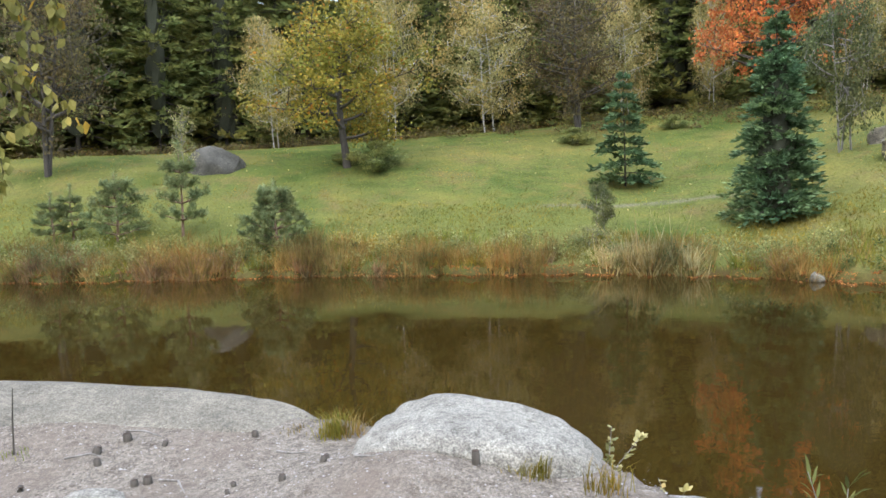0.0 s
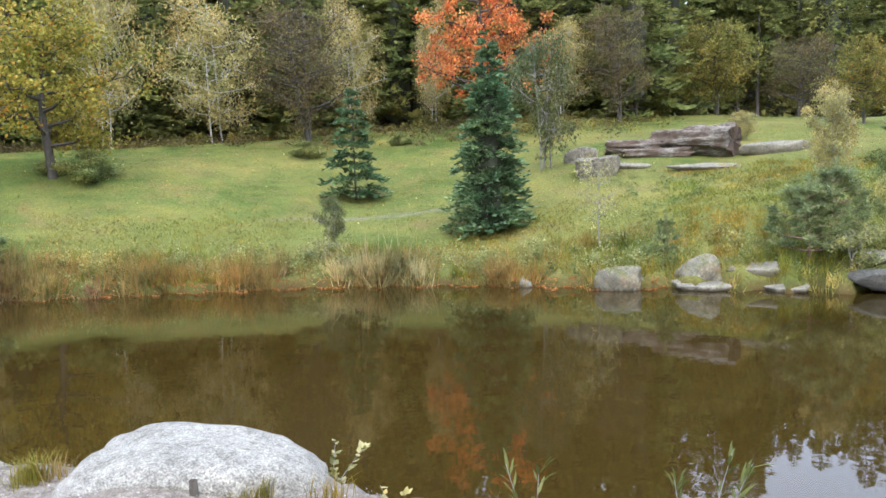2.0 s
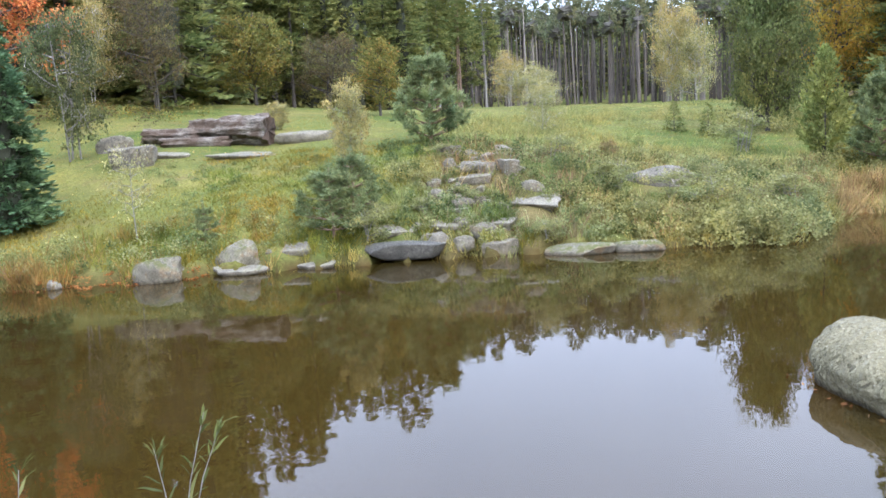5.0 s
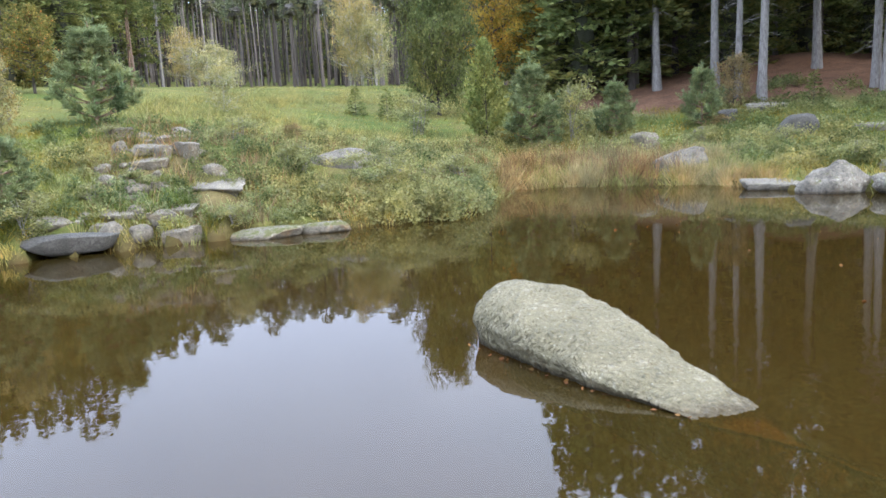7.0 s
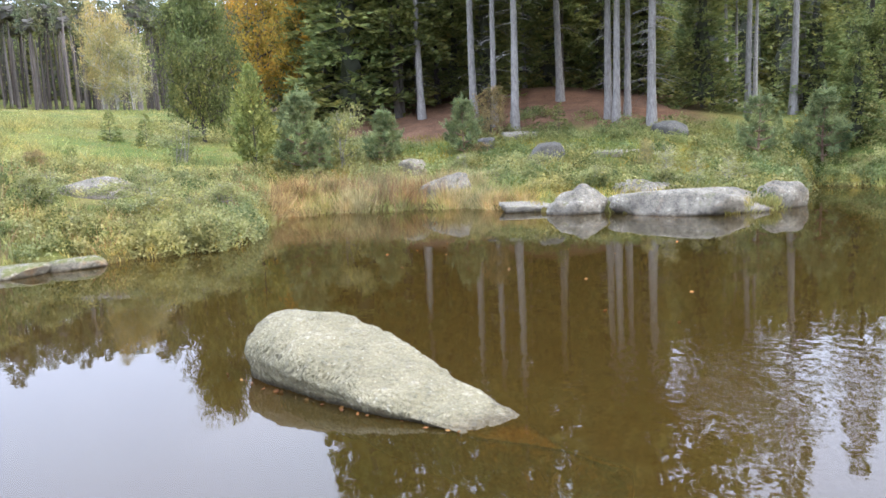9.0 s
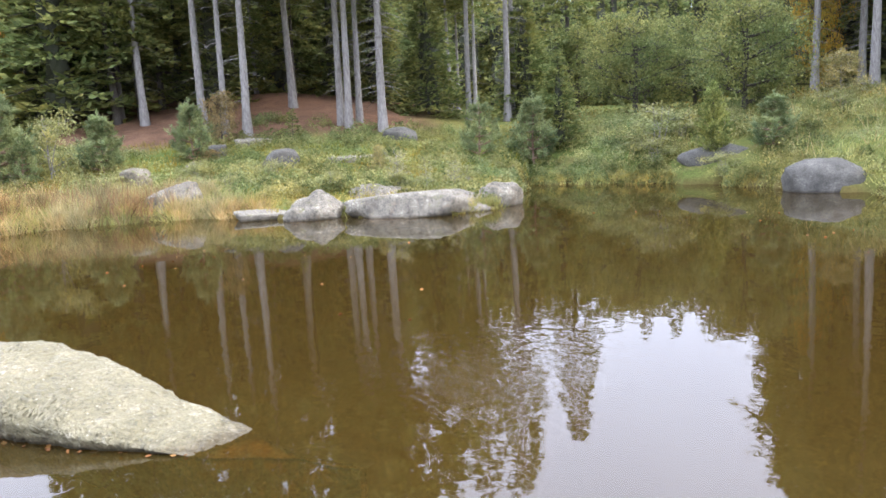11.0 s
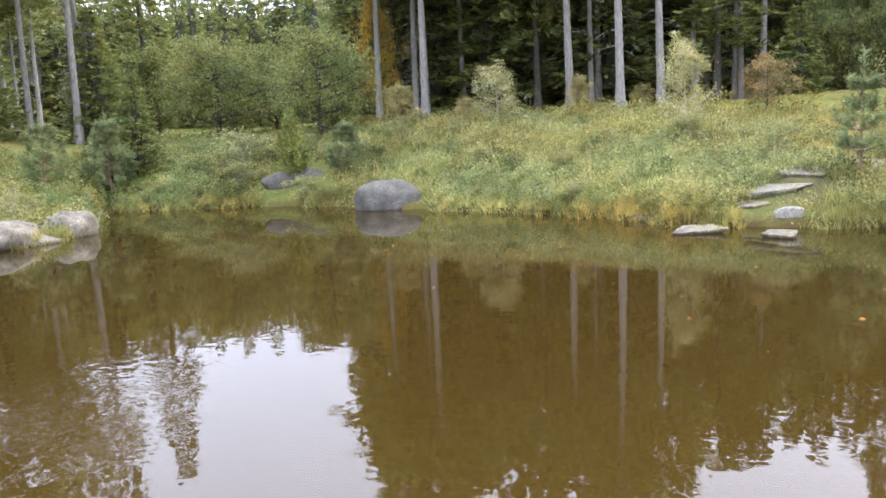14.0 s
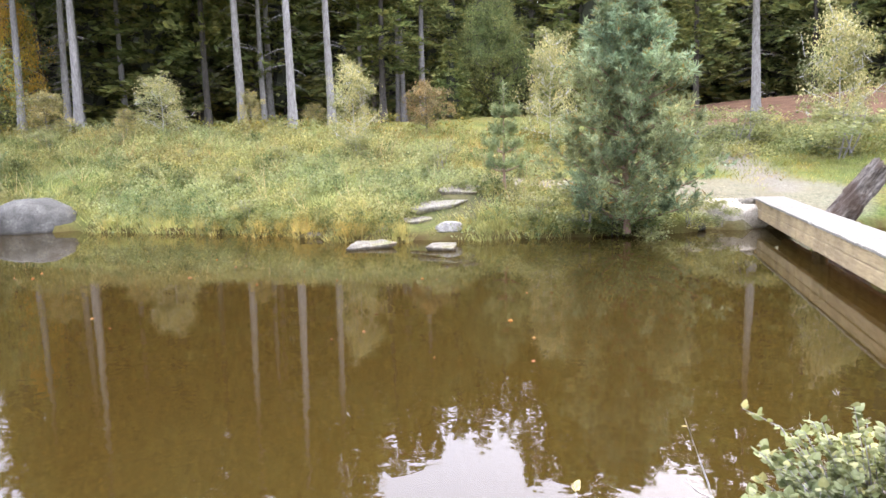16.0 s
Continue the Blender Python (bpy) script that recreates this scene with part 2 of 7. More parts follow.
NEEDLE_DARK = foliage("needles_dark_green", [(0.0, (0.117, 0.155, 0.074)), (0.5, (0.215, 0.270, 0.124)), (1.0, (0.353, 0.377, 0.177))], 0.6, 0.45)
NEEDLE_FAR = foliage("grey_green_far_pine_needles", [(0.0, (0.110, 0.138, 0.099)), (0.5, (0.193, 0.226, 0.165)), (1.0, (0.297, 0.325, 0.248))], 0.6, 0.45)
NEEDLE_BLUE = foliage("needles_blue_green", [(0.0, (0.059, 0.111, 0.069)), (0.5, (0.127, 0.224, 0.141)), (1.0, (0.254, 0.408, 0.289))], 0.55, 0.3)
NEEDLE_PINE = foliage("pine_needles", [(0.0, (0.140, 0.194, 0.121)), (0.5, (0.272, 0.362, 0.231)), (0.93, (0.403, 0.505, 0.355)), (1.0, (0.366, 0.253, 0.089))], 0.5, 0.5)
NEEDLE_SHORE = foliage("pine_needles_with_brown_inner_tufts", [(0.0, (0.135, 0.195, 0.140)), (0.5, (0.285, 0.405, 0.300)), (0.88, (0.45, 0.60, 0.47)), (0.95, (0.40, 0.29, 0.12)), (1.0, (0.46, 0.23, 0.08))], 0.5, 0.5)
NEEDLE_LIGHT = foliage("light_conifer_needles", [(0.0, (0.126, 0.168, 0.063)), (0.6, (0.280, 0.329, 0.133)), (1.0, (0.448, 0.462, 0.210))], 0.6, 0.4)
LEAF_GOLD = foliage("golden_green_leaves", [(0.0, (0.13, 0.165, 0.04)), (0.45, (0.29, 0.315, 0.08)), (0.8, (0.46, 0.42, 0.13)), (0.94, (0.50, 0.30, 0.07)), (1.0, (0.45, 0.15, 0.04))])
LEAF_PALE = foliage("pale_yellow_birch_leaves", [(0.0, (0.242, 0.247, 0.137)), (0.5, (0.456, 0.426, 0.239)), (0.85, (0.595, 0.534, 0.330)), (1.0, (0.558, 0.376, 0.160))])
LEAF_SILVER = foliage("silvery_green_leaves", [(0.0, (0.24, 0.27, 0.14)), (0.5, (0.45, 0.46, 0.28)), (0.9, (0.64, 0.62, 0.44)), (1.0, (0.64, 0.52, 0.26))])
LEAF_RED = foliage("orange_red_maple_leaves", [(0.0, (0.475, 0.070, 0.050)), (0.5, (0.760, 0.250, 0.132)), (0.85, (0.798, 0.380, 0.187)), (1.0, (0.703, 0.480, 0.176))])
LEAF_OLIVE = foliage("olive_green_leaves", [(0.0, (0.103, 0.132, 0.043)), (0.55, (0.218, 0.235, 0.081)), (0.9, (0.356, 0.320, 0.119)), (1.0, (0.436, 0.217, 0.076))])
LEAF_GREEN = foliage("green_leaves", [(0.0, (0.149, 0.187, 0.083)), (0.6, (0.260, 0.303, 0.145)), (1.0, (0.371, 0.406, 0.208))], 0.6, 0.45)
LEAF_DARK = foliage("dark_green_leaves", [(0.0, (0.108, 0.138, 0.064)), (0.6, (0.192, 0.234, 0.110)), (1.0, (0.300, 0.324, 0.160))], 0.6, 0.4)
LEAF_TURN = foliage("green_leaves_turning_red", [(0.0, (0.12, 0.15, 0.05)), (0.82, (0.25, 0.28, 0.10)), (0.93, (0.42, 0.30, 0.11)), (1.0, (0.66, 0.28, 0.13))], 0.6, 0.4)
LEAF_BROWN = foliage("brown_purple_leaves", [(0.0, (0.074, 0.066, 0.050)), (0.5, (0.150, 0.127, 0.089)), (0.9, (0.229, 0.193, 0.114)), (1.0, (0.298, 0.222, 0.089))])
LEAF_YELLOW = foliage("yellow_orange_leaves", [(0.0, (0.28, 0.24, 0.05)), (0.6, (0.50, 0.37, 0.09)), (1.0, (0.58, 0.30, 0.07))])
LEAF_PINK = foliage("pinkish_brown_leaves", [(0.0, (0.20, 0.15, 0.09)), (0.6, (0.35, 0.27, 0.17)), (1.0, (0.46, 0.38, 0.24))])
LEAF_WILLOW = foliage("grey_green_willow_leaves", [(0.0, (0.05, 0.07, 0.035)), (0.6, (0.13, 0.16, 0.09)), (1.0, (0.27, 0.28, 0.17))])
GRASS = foliage("meadow_grass_blades", [(0.0, (0.109, 0.141, 0.033)), (0.5, (0.203, 0.218, 0.059)), (0.8, (0.305, 0.276, 0.091)), (1.0, (0.458, 0.349, 0.159))], 0.6, 0.45, ((0.74, 1.06, 0.85), (1.328, 1.000, 0.732)))
LUSH = foliage("fresh_meadow_grass_blades", [(0.0, (0.149, 0.164, 0.038)), (0.5, (0.255, 0.242, 0.064)), (1.0, (0.418, 0.330, 0.108))], 0.6, 0.45)
BANK_GRASS = foliage("long_bank_grass_blades", [(0.0, (0.209, 0.232, 0.096)), (0.5, (0.322, 0.343, 0.154)), (0.8, (0.417, 0.420, 0.212)), (1.0, (0.492, 0.455, 0.296))], 0.6, 0.5)
RUST = foliage("rusty_withered_stalks", [(0.0, (0.16, 0.095, 0.065)), (0.5, (0.29, 0.20, 0.145)), (0.85, (0.44, 0.36, 0.27)), (1.0, (0.36, 0.16, 0.09))], 0.6, 0.4)
DRY = foliage("dry_bank_grass_blades", [(0.0, (0.162, 0.153, 0.060)), (0.4, (0.294, 0.243, 0.111)), (0.75, (0.437, 0.342, 0.178)), (0.93, (0.342, 0.198, 0.093)), (1.0, (0.304, 0.099, 0.043))], 0.6, 0.42)
REED = foliage("golden_reed_blades", [(0.0, (0.30, 0.26, 0.14)), (0.5, (0.48, 0.40, 0.26)), (0.85, (0.62, 0.54, 0.39)), (1.0, (0.42, 0.25, 0.16))], 0.6, 0.3)
WEED = foliage("bramble_and_weed_leaves", [(0.0, (0.205, 0.228, 0.110)), (0.5, (0.322, 0.342, 0.180)), (0.9, (0.395, 0.410, 0.236)), (1.0, (0.49, 0.485, 0.345))], 0.5, 0.5, ((0.90, 1.02, 1.06), (1.10, 0.99, 0.86)))
# weed green darkened to stand for growth in shade
SHADED_WEED = foliage("shaded_weed_leaves", [(0.0, (0.075, 0.105, 0.045)), (0.6, (0.13, 0.17, 0.08)), (1.0, (0.21, 0.25, 0.13))], 0.55, 0.4)
CLUMP = foliage("mid_green_bramble_leaves", [(0.0, (0.146, 0.185, 0.086)), (0.6, (0.224, 0.271, 0.137)), (1.0, (0.300, 0.350, 0.202))], 0.6, 0.5)
YELLOW = foliage("yellow_waterside_grass", [(0.0, (0.252, 0.268, 0.101)), (0.5, (0.416, 0.397, 0.172)), (0.85, (0.532, 0.477, 0.233)), (1.0, (0.464, 0.318, 0.152))], 0.6, 0.35)
LITTER = foliage("fallen_orange_leaves", [(0.0, (0.20, 0.06, 0.025)), (0.6, (0.34, 0.13, 0.05)), (1.0, (0.42, 0.24, 0.09))], 0.6, 0.1)
BARK_GREY = bark("grey_spruce_bark", (0.13, 0.115, 0.10), (0.31, 0.29, 0.27))
BARK_PINE = bark("reddish_pine_bark", (0.15, 0.09, 0.06), (0.33, 0.22, 0.16))
BARK_DARK = bark("dark_bark", (0.035, 0.03, 0.025), (0.10, 0.085, 0.07))
BARK_BIRCH = bark("white_birch_bark", (0.30, 0.28, 0.25), (0.55, 0.53, 0.49), marks=(0.06, 0.055, 0.05))
GRANITE = granite("grey_granite", (0.080, 0.073, 0.061), (0.27, 0.252, 0.218), moss=0.16, warm=(0.19, 0.145, 0.10), mottle=1.0)
GRANITE_PALE = granite("pale_granite", (0.22, 0.213, 0.205), (0.40, 0.39, 0.38), lichen=(0.22, 0.21, 0.19), speck=0.65, mottle=0.6)
GRANITE_SLAB = granite("worn_slab_granite", (0.115, 0.106, 0.090), (0.30, 0.280, 0.240), moss=0.22, lichen=(0.2, 0.19, 0.17), speck=0.35, mottle=0.6)
GRANITE_GREEN = granite("greenish_lichen_granite", (0.148, 0.136, 0.081), (0.268, 0.247, 0.170), lichen=(0.38, 0.365, 0.29), speck=0.3, mottle=0.32, pits=0.4, grainy=0.35)
GRANITE_DARK = granite("dark_grey_granite", (0.040, 0.039, 0.036), (0.135, 0.132, 0.124), lichen=(0.17, 0.17, 0.16), mottle=0.6)
GRANITE_STEP = granite("overgrown_granite", (0.085, 0.077, 0.062), (0.29, 0.263, 0.218), moss=0.34, warm=(0.19, 0.13, 0.07))
GRANITE_MOSS = granite("mossy_granite", (0.13, 0.12, 0.095), (0.26, 0.245, 0.205), moss=0.6, warm=(0.32, 0.18, 0.07))


def ground_material():
    m, n, l, p = material("meadow_sand_and_forest_litter")
    big, mid, fine = tex(n, l, 0.16, 5), tex(n, l, 1.1, 7, 0.65), tex(n, l, 14, 6, 0.7)
    grass = mix(n, l, ramp(n, l, big, [(0.4, (0, 0, 0)), (0.62, (1, 1, 1))]), (0.088, 0.116, 0.030), (0.152, 0.145, 0.046))
    grass = mix(n, l, ramp(n, l, mid, [(0.52, (0, 0, 0)), (0.7, (0.75, 0.75, 0.75))]), grass, (0.18, 0.15, 0.045))
    patch = tex(n, l, 0.42, 6, 0.7)
    grass = mix(n, l, 1.0, grass, ramp(n, l, patch, [(0.36, (0.62, 0.72, 0.6)), (0.5, (1, 1, 1)), (0.66, (1.3, 1.18, 1.1))]), "MULTIPLY")
    grass = mix(n, l, ramp(n, l, tex(n, l, 0.75, 7, 0.75), [(0.52, (0, 0, 0)), (0.66, (0.8, 0.8, 0.8))]), grass, (0.165, 0.125, 0.055))
    grass = mix(n, l, 0.75, grass, ramp(n, l, fine, [(0.35, (0.35, 0.38, 0.33)), (0.66, (1.4, 1.4, 1.3))]), "MULTIPLY")
    sand = ramp(n, l, fine, [(0.3, (0.096, 0.080, 0.064)), (0.5, (0.192, 0.165, 0.138)), (0.72, (0.275, 0.243, 0.21))])
    grit = n.new("ShaderNodeTexVoronoi")
    grit.inputs["Scale"].default_value = 75
    l.new(n.new("ShaderNodeTexCoord").outputs["Object"], grit.inputs["Vector"])
    sand = mix(n, l, 0.55, sand, ramp(n, l, grit.outputs["Color"], [(0.15, (0.5, 0.48, 0.46)), (0.55, (1, 1, 1)), (0.85, (1.55, 1.52, 1.5))]), "MULTIPLY")
    sand = mix(n, l, 0.6, sand, ramp(n, l, tex(n, l, 160, 2, 0.6), [(0.38, (0.45, 0.43, 0.42)), (0.5, (1, 1, 1)), (0.64, (1.5, 1.5, 1.5))]), "MULTIPLY")
    sand = mix(n, l, ramp(n, l, mid, [(0.44, (0, 0, 0)), (0.66, (0.8, 0.8, 0.8))]), sand, (0.165, 0.13, 0.105))
    litter = ramp(n, l, mix(n, l, 0.5, mid, fine), [(0.35, (0.062, 0.034, 0.023)), (0.55, (0.165, 0.09, 0.053)), (0.72, (0.28, 0.18, 0.115))])
    mud = mix(n, l, mid, (0.06, 0.042, 0.016), (0.10, 0.068, 0.026))
    c = grass
    lush = mix(n, l, 0.75, (0.118, 0.132, 0.034), ramp(n, l, fine, [(0.35, (0.052, 0.06, 0.016)), (0.66, (0.18, 0.19, 0.052))]))
    earth_and_shade = ramp(n, l, mid, [(0.4, (0.035, 0.028, 0.016)), (0.62, (0.10, 0.078, 0.042))])
    for key, colour in (("lush", lush), ("earth_and_shade", earth_and_shade), ("litter", litter), ("sand", sand), ("mud", mud)):
        a = n.new("ShaderNodeAttribute")
        a.attribute_name = key
        c = mix(n, l, a.outputs["Fac"], c, colour)
    l.new(c, p.inputs["Base Color"])
    p.inputs["Roughness"].default_value, p.inputs["Specular IOR Level"].default_value = 1.0, 0.1
    bump(n, l, p, mix(n, l, 0.6, mid, fine), 0.8, 0.06)
    return m


def water_material():
    m, n, l, p = material("murky_brown_pond_water")
    murk = tex(n, l, 0.12, 3)
    l.new(mix(n, l, murk, (0.0365, 0.0254, 0.0060), (0.049, 0.0346, 0.0085)), p.inputs["Base Color"])
    p.inputs["Roughness"].default_value, p.inputs["Specular IOR Level"].default_value = 1.0, 0.0
    calm = tex(n, l, 0.10, 2)
    h = mix(n, l, 0.16, tex(n, l, 6.0, 1, 0.4, stretch=(0.9, 1, 1)), tex(n, l, 17.0, 1, 0.4))
    far = n.new("ShaderNodeVectorMath")
    far.operation = "LENGTH"
    l.new(n.new("ShaderNodeTexCoord").outputs["Object"], far.inputs[0])
    reach = n.new("ShaderNodeMapRange")
    for key, v in (("From Min", 9.0), ("From Max", 17.0), ("To Min", 1.0), ("To Max", 0.26)):
        reach.inputs[key].default_value = v
    l.new(far.outputs["Value"], reach.inputs["Value"])
    h = mix(n, l, 1.0, h, reach.outputs[0], "MULTIPLY")
    h = mix(n, l, 1.0, h, ramp(n, l, calm, [(0.38, (0.28, 0.28, 0.28)), (0.62, (1, 1, 1))]), "MULTIPLY")
    patch = n.new("ShaderNodeVectorMath")
    patch.operation = "DISTANCE"
    patch.inputs[1].default_value = (6.6, -3.5, 0)
    l.new(n.new("ShaderNodeTexCoord").outputs["Object"], patch.inputs[0])
    ruffle = n.new("ShaderNodeMapRange")
    for key, v in (("From Min", 0.5), ("From Max", 1.9), ("To Min", 5.5), ("To Max", 1.0)):
        ruffle.inputs[key].default_value = v
    l.new(patch.outputs["Value"], ruffle.inputs["Value"])
    h = mix(n, l, 1.0, h, ruffle.outputs[0], "MULTIPLY")
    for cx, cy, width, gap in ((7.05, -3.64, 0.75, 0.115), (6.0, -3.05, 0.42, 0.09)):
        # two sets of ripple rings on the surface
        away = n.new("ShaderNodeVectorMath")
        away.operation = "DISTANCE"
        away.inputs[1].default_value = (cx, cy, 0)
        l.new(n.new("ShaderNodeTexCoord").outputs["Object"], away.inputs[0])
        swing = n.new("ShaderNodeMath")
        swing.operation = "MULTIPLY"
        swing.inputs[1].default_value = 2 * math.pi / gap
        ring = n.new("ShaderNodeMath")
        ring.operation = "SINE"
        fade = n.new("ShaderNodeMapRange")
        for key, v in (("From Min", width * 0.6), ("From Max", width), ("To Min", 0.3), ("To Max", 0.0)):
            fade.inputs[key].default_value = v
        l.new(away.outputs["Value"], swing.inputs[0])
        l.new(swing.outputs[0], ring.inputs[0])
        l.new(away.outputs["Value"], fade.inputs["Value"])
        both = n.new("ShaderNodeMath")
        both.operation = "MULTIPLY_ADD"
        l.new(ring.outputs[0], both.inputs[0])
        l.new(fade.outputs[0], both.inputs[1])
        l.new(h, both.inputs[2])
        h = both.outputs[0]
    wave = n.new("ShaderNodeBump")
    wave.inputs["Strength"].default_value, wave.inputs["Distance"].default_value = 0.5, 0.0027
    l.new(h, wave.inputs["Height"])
    gloss = n.new("ShaderNodeBsdfGlossy")
    gloss.inputs["Roughness"].default_value = 0.02
    fres = n.new("ShaderNodeFresnel")
    fres.inputs["IOR"].default_value = 1.59
    l.new(wave.outputs[0], gloss.inputs["Normal"])
    l.new(wave.outputs[0], fres.inputs["Normal"])
    see = n.new("ShaderNodeBsdfTransparent")
    see.inputs["Color"].default_value = (1.0, 0.58, 0.21, 1)
    ms = n.new("ShaderNodeMixShader")
    ms.inputs[0].default_value = 0.45
    l.new(p.outputs[0], ms.inputs[1])
    l.new(see.outputs[0], ms.inputs[2])
    top = n.new("ShaderNodeMixShader")
    l.new(fres.outputs[0], top.inputs[0])
    l.new(ms.outputs[0], top.inputs[1])
    l.new(gloss.outputs[0], top.inputs[2])
    l.new(top.outputs[0], n["Material Output"].inputs["Surface"])
    return m


# ---- builders ----
def mesh(name, verts, faces, mat, smooth_faces=False):
    me = bpy.data.meshes.new(name)
    me.from_pydata(np.asarray(verts, float).tolist(), [], faces if isinstance(faces, list) else faces.tolist())
    me.materials.append(mat)
    if smooth_faces:
        me.polygons.foreach_set("use_smooth", [True] * len(me.polygons))
    me.update()
    return me


def part(name, me, parent, label=""):
    ob = new(name, me)
    ob.parent = parent
    return tagged(ob, label)


def unit(v):
    return v / np.maximum(np.linalg.norm(v, axis=-1, keepdims=True), 1e-9)


def kites(rng, base, way, length, width):
    """A small four-sided leaf or spray of needles at each base, along its way."""
    side = unit(np.cross(way, rng.normal(size=base.shape)))
    length, width = np.asarray(length).reshape(-1, 1), np.asarray(width).reshape(-1, 1)
    mid = base + way * length * 0.45
    v = np.stack([base, mid + side * width, base + way * length, mid - side * width], 1).reshape(-1, 3)
    return v, np.arange(len(v)).reshape(-1, 4)


def flat_leaves(rng, base, way, length, width, loose=0.45):
    """Like kites, with the upper sides turned more or less to the sky."""
    up = np.array([0, 0, 1.0]) + rng.normal(0, loose, base.shape)
    side = unit(np.cross(way, up))
    length, width = np.asarray(length).reshape(-1, 1), np.asarray(width).reshape(-1, 1)
    mid = base + way * length * 0.45
    v = np.stack([base, mid + side * width, base + way * length, mid - side * width], 1).reshape(-1, 3)
    return v, np.arange(len(v)).reshape(-1, 4)


def blades(rng, base, way, length, width):
    """A three-sided blade of grass at each base."""
    side = unit(np.cross(way, rng.normal(size=base.shape)))
    length, width = np.asarray(length).reshape(-1, 1), np.asarray(width).reshape(-1, 1)
    v = np.stack([base - side * width, base + side * width, base + way * length], 1).reshape(-1, 3)
    return v, np.arange(len(v)).reshape(-1, 3)


def tube(points, radii, sides=7):
    """A tapered round stem along the points."""
    p = np.asarray(points, float)
    d = unit(np.gradient(p, axis=0))
    ref = np.where(np.abs(d[:, 2:3]) > 0.9, [[1.0, 0, 0]], [[0, 0, 1.0]])
    a = unit(np.cross(d, ref))
    b = np.cross(d, a)
    t = np.arange(sides) * 2 * np.pi / sides
    r = np.asarray(radii, float)[:, None, None]
    v = (p[:, None] + r * (np.cos(t)[None, :, None] * a[:, None] + np.sin(t)[None, :, None] * b[:, None])).reshape(-1, 3)
    f = [(i * sides + k, i * sides + (k + 1) % sides, (i + 1) * sides + (k + 1) % sides, (i + 1) * sides + k) for i in range(len(p) - 1) for k in range(sides)]
    f.append(tuple((len(p) - 1) * sides + k for k in range(sides)))
    return v, f


def joined(pieces):
    vs, fs, o = [], [], 0
    for v, f in pieces:
        vs.append(np.asarray(v, float))
        fs += [tuple(int(i) + o for i in q) for q in f]
        o += len(v)
    return np.concatenate(vs), fs


def conifer(seed, whorls, arms, sprays, rise, droop, clear, size, thin=0.16, curve=0.85, ragged=0.25, fine=False, loose=0.75, slender=1.0):
    """A conifer 1 high and 1 wide, to be drawn out to slender times its width: its trunk, and its crown of needle sprays set along whorls of branches."""
    rng = np.random.default_rng(seed)
    z = np.linspace(0, 1, 9)
    trunk = [tube(np.stack([0.008 * np.sin(z * 5), 0.008 * np.cos(z * 4), z], 1), 0.016 * (1.05 - z) + 0.002)]
    base, way, ln = [], [], []
    for i in range(whorls):
        h = clear + (0.985 - clear) * i / (whorls - 1)
        reach = 0.5 * (1 - (h - clear) / (1.0 - clear)) ** curve + 0.012
        for k in range(arms):
            a = rng.uniform(0, 2 * np.pi)
            rr = reach * rng.uniform(1 - ragged, 1 + ragged * 0.4)
            out = np.array([np.cos(a), np.sin(a), 0])
            s = np.sort(rng.uniform(0.12, 1.0, sprays)) ** 0.8
            hh = h + rng.normal(0, 0.006)
            pts = out * (s * rr)[:, None] + np.array([0, 0, 1]) * (hh + (rise * s * rr - droop * s * s * rr) / slender)[:, None]
            if i % 4 == 0 and k % 3 == 0:
                q = np.linspace(0, 1, 4)
                trunk.append(tube(out * (q * rr * 0.8)[:, None] + np.array([0, 0, 1]) * (hh + (rise * q * rr * 0.8 - droop * q * q * rr * 0.64) / slender)[:, None], 0.006 * (1.1 - q) * (1.2 - h), 4))
            spread = rng.normal(0, loose, (sprays, 3)) * np.array([1, 1, 0.45])
            w = unit(out + spread + np.array([0, 0, rise - 1.2 * droop]) * 0.6)
            base.append(pts)
            way.append(w)
            ln.append(size * rng.uniform(0.6, 1.3, sprays) * (0.45 + 0.55 * (1 - h)))
    base, way, ln = np.concatenate(base), np.concatenate(way), np.concatenate(ln)
    tv, tf = joined(trunk)
    cv, cf = (blades if fine else kites)(rng, np.zeros_like(base), way, ln, ln * thin)
    cv = cv * np.array([1, 1, 1 / slender]) + np.repeat(base, 3 if fine else 4, 0)
    return (tv, tf), (cv, cf)


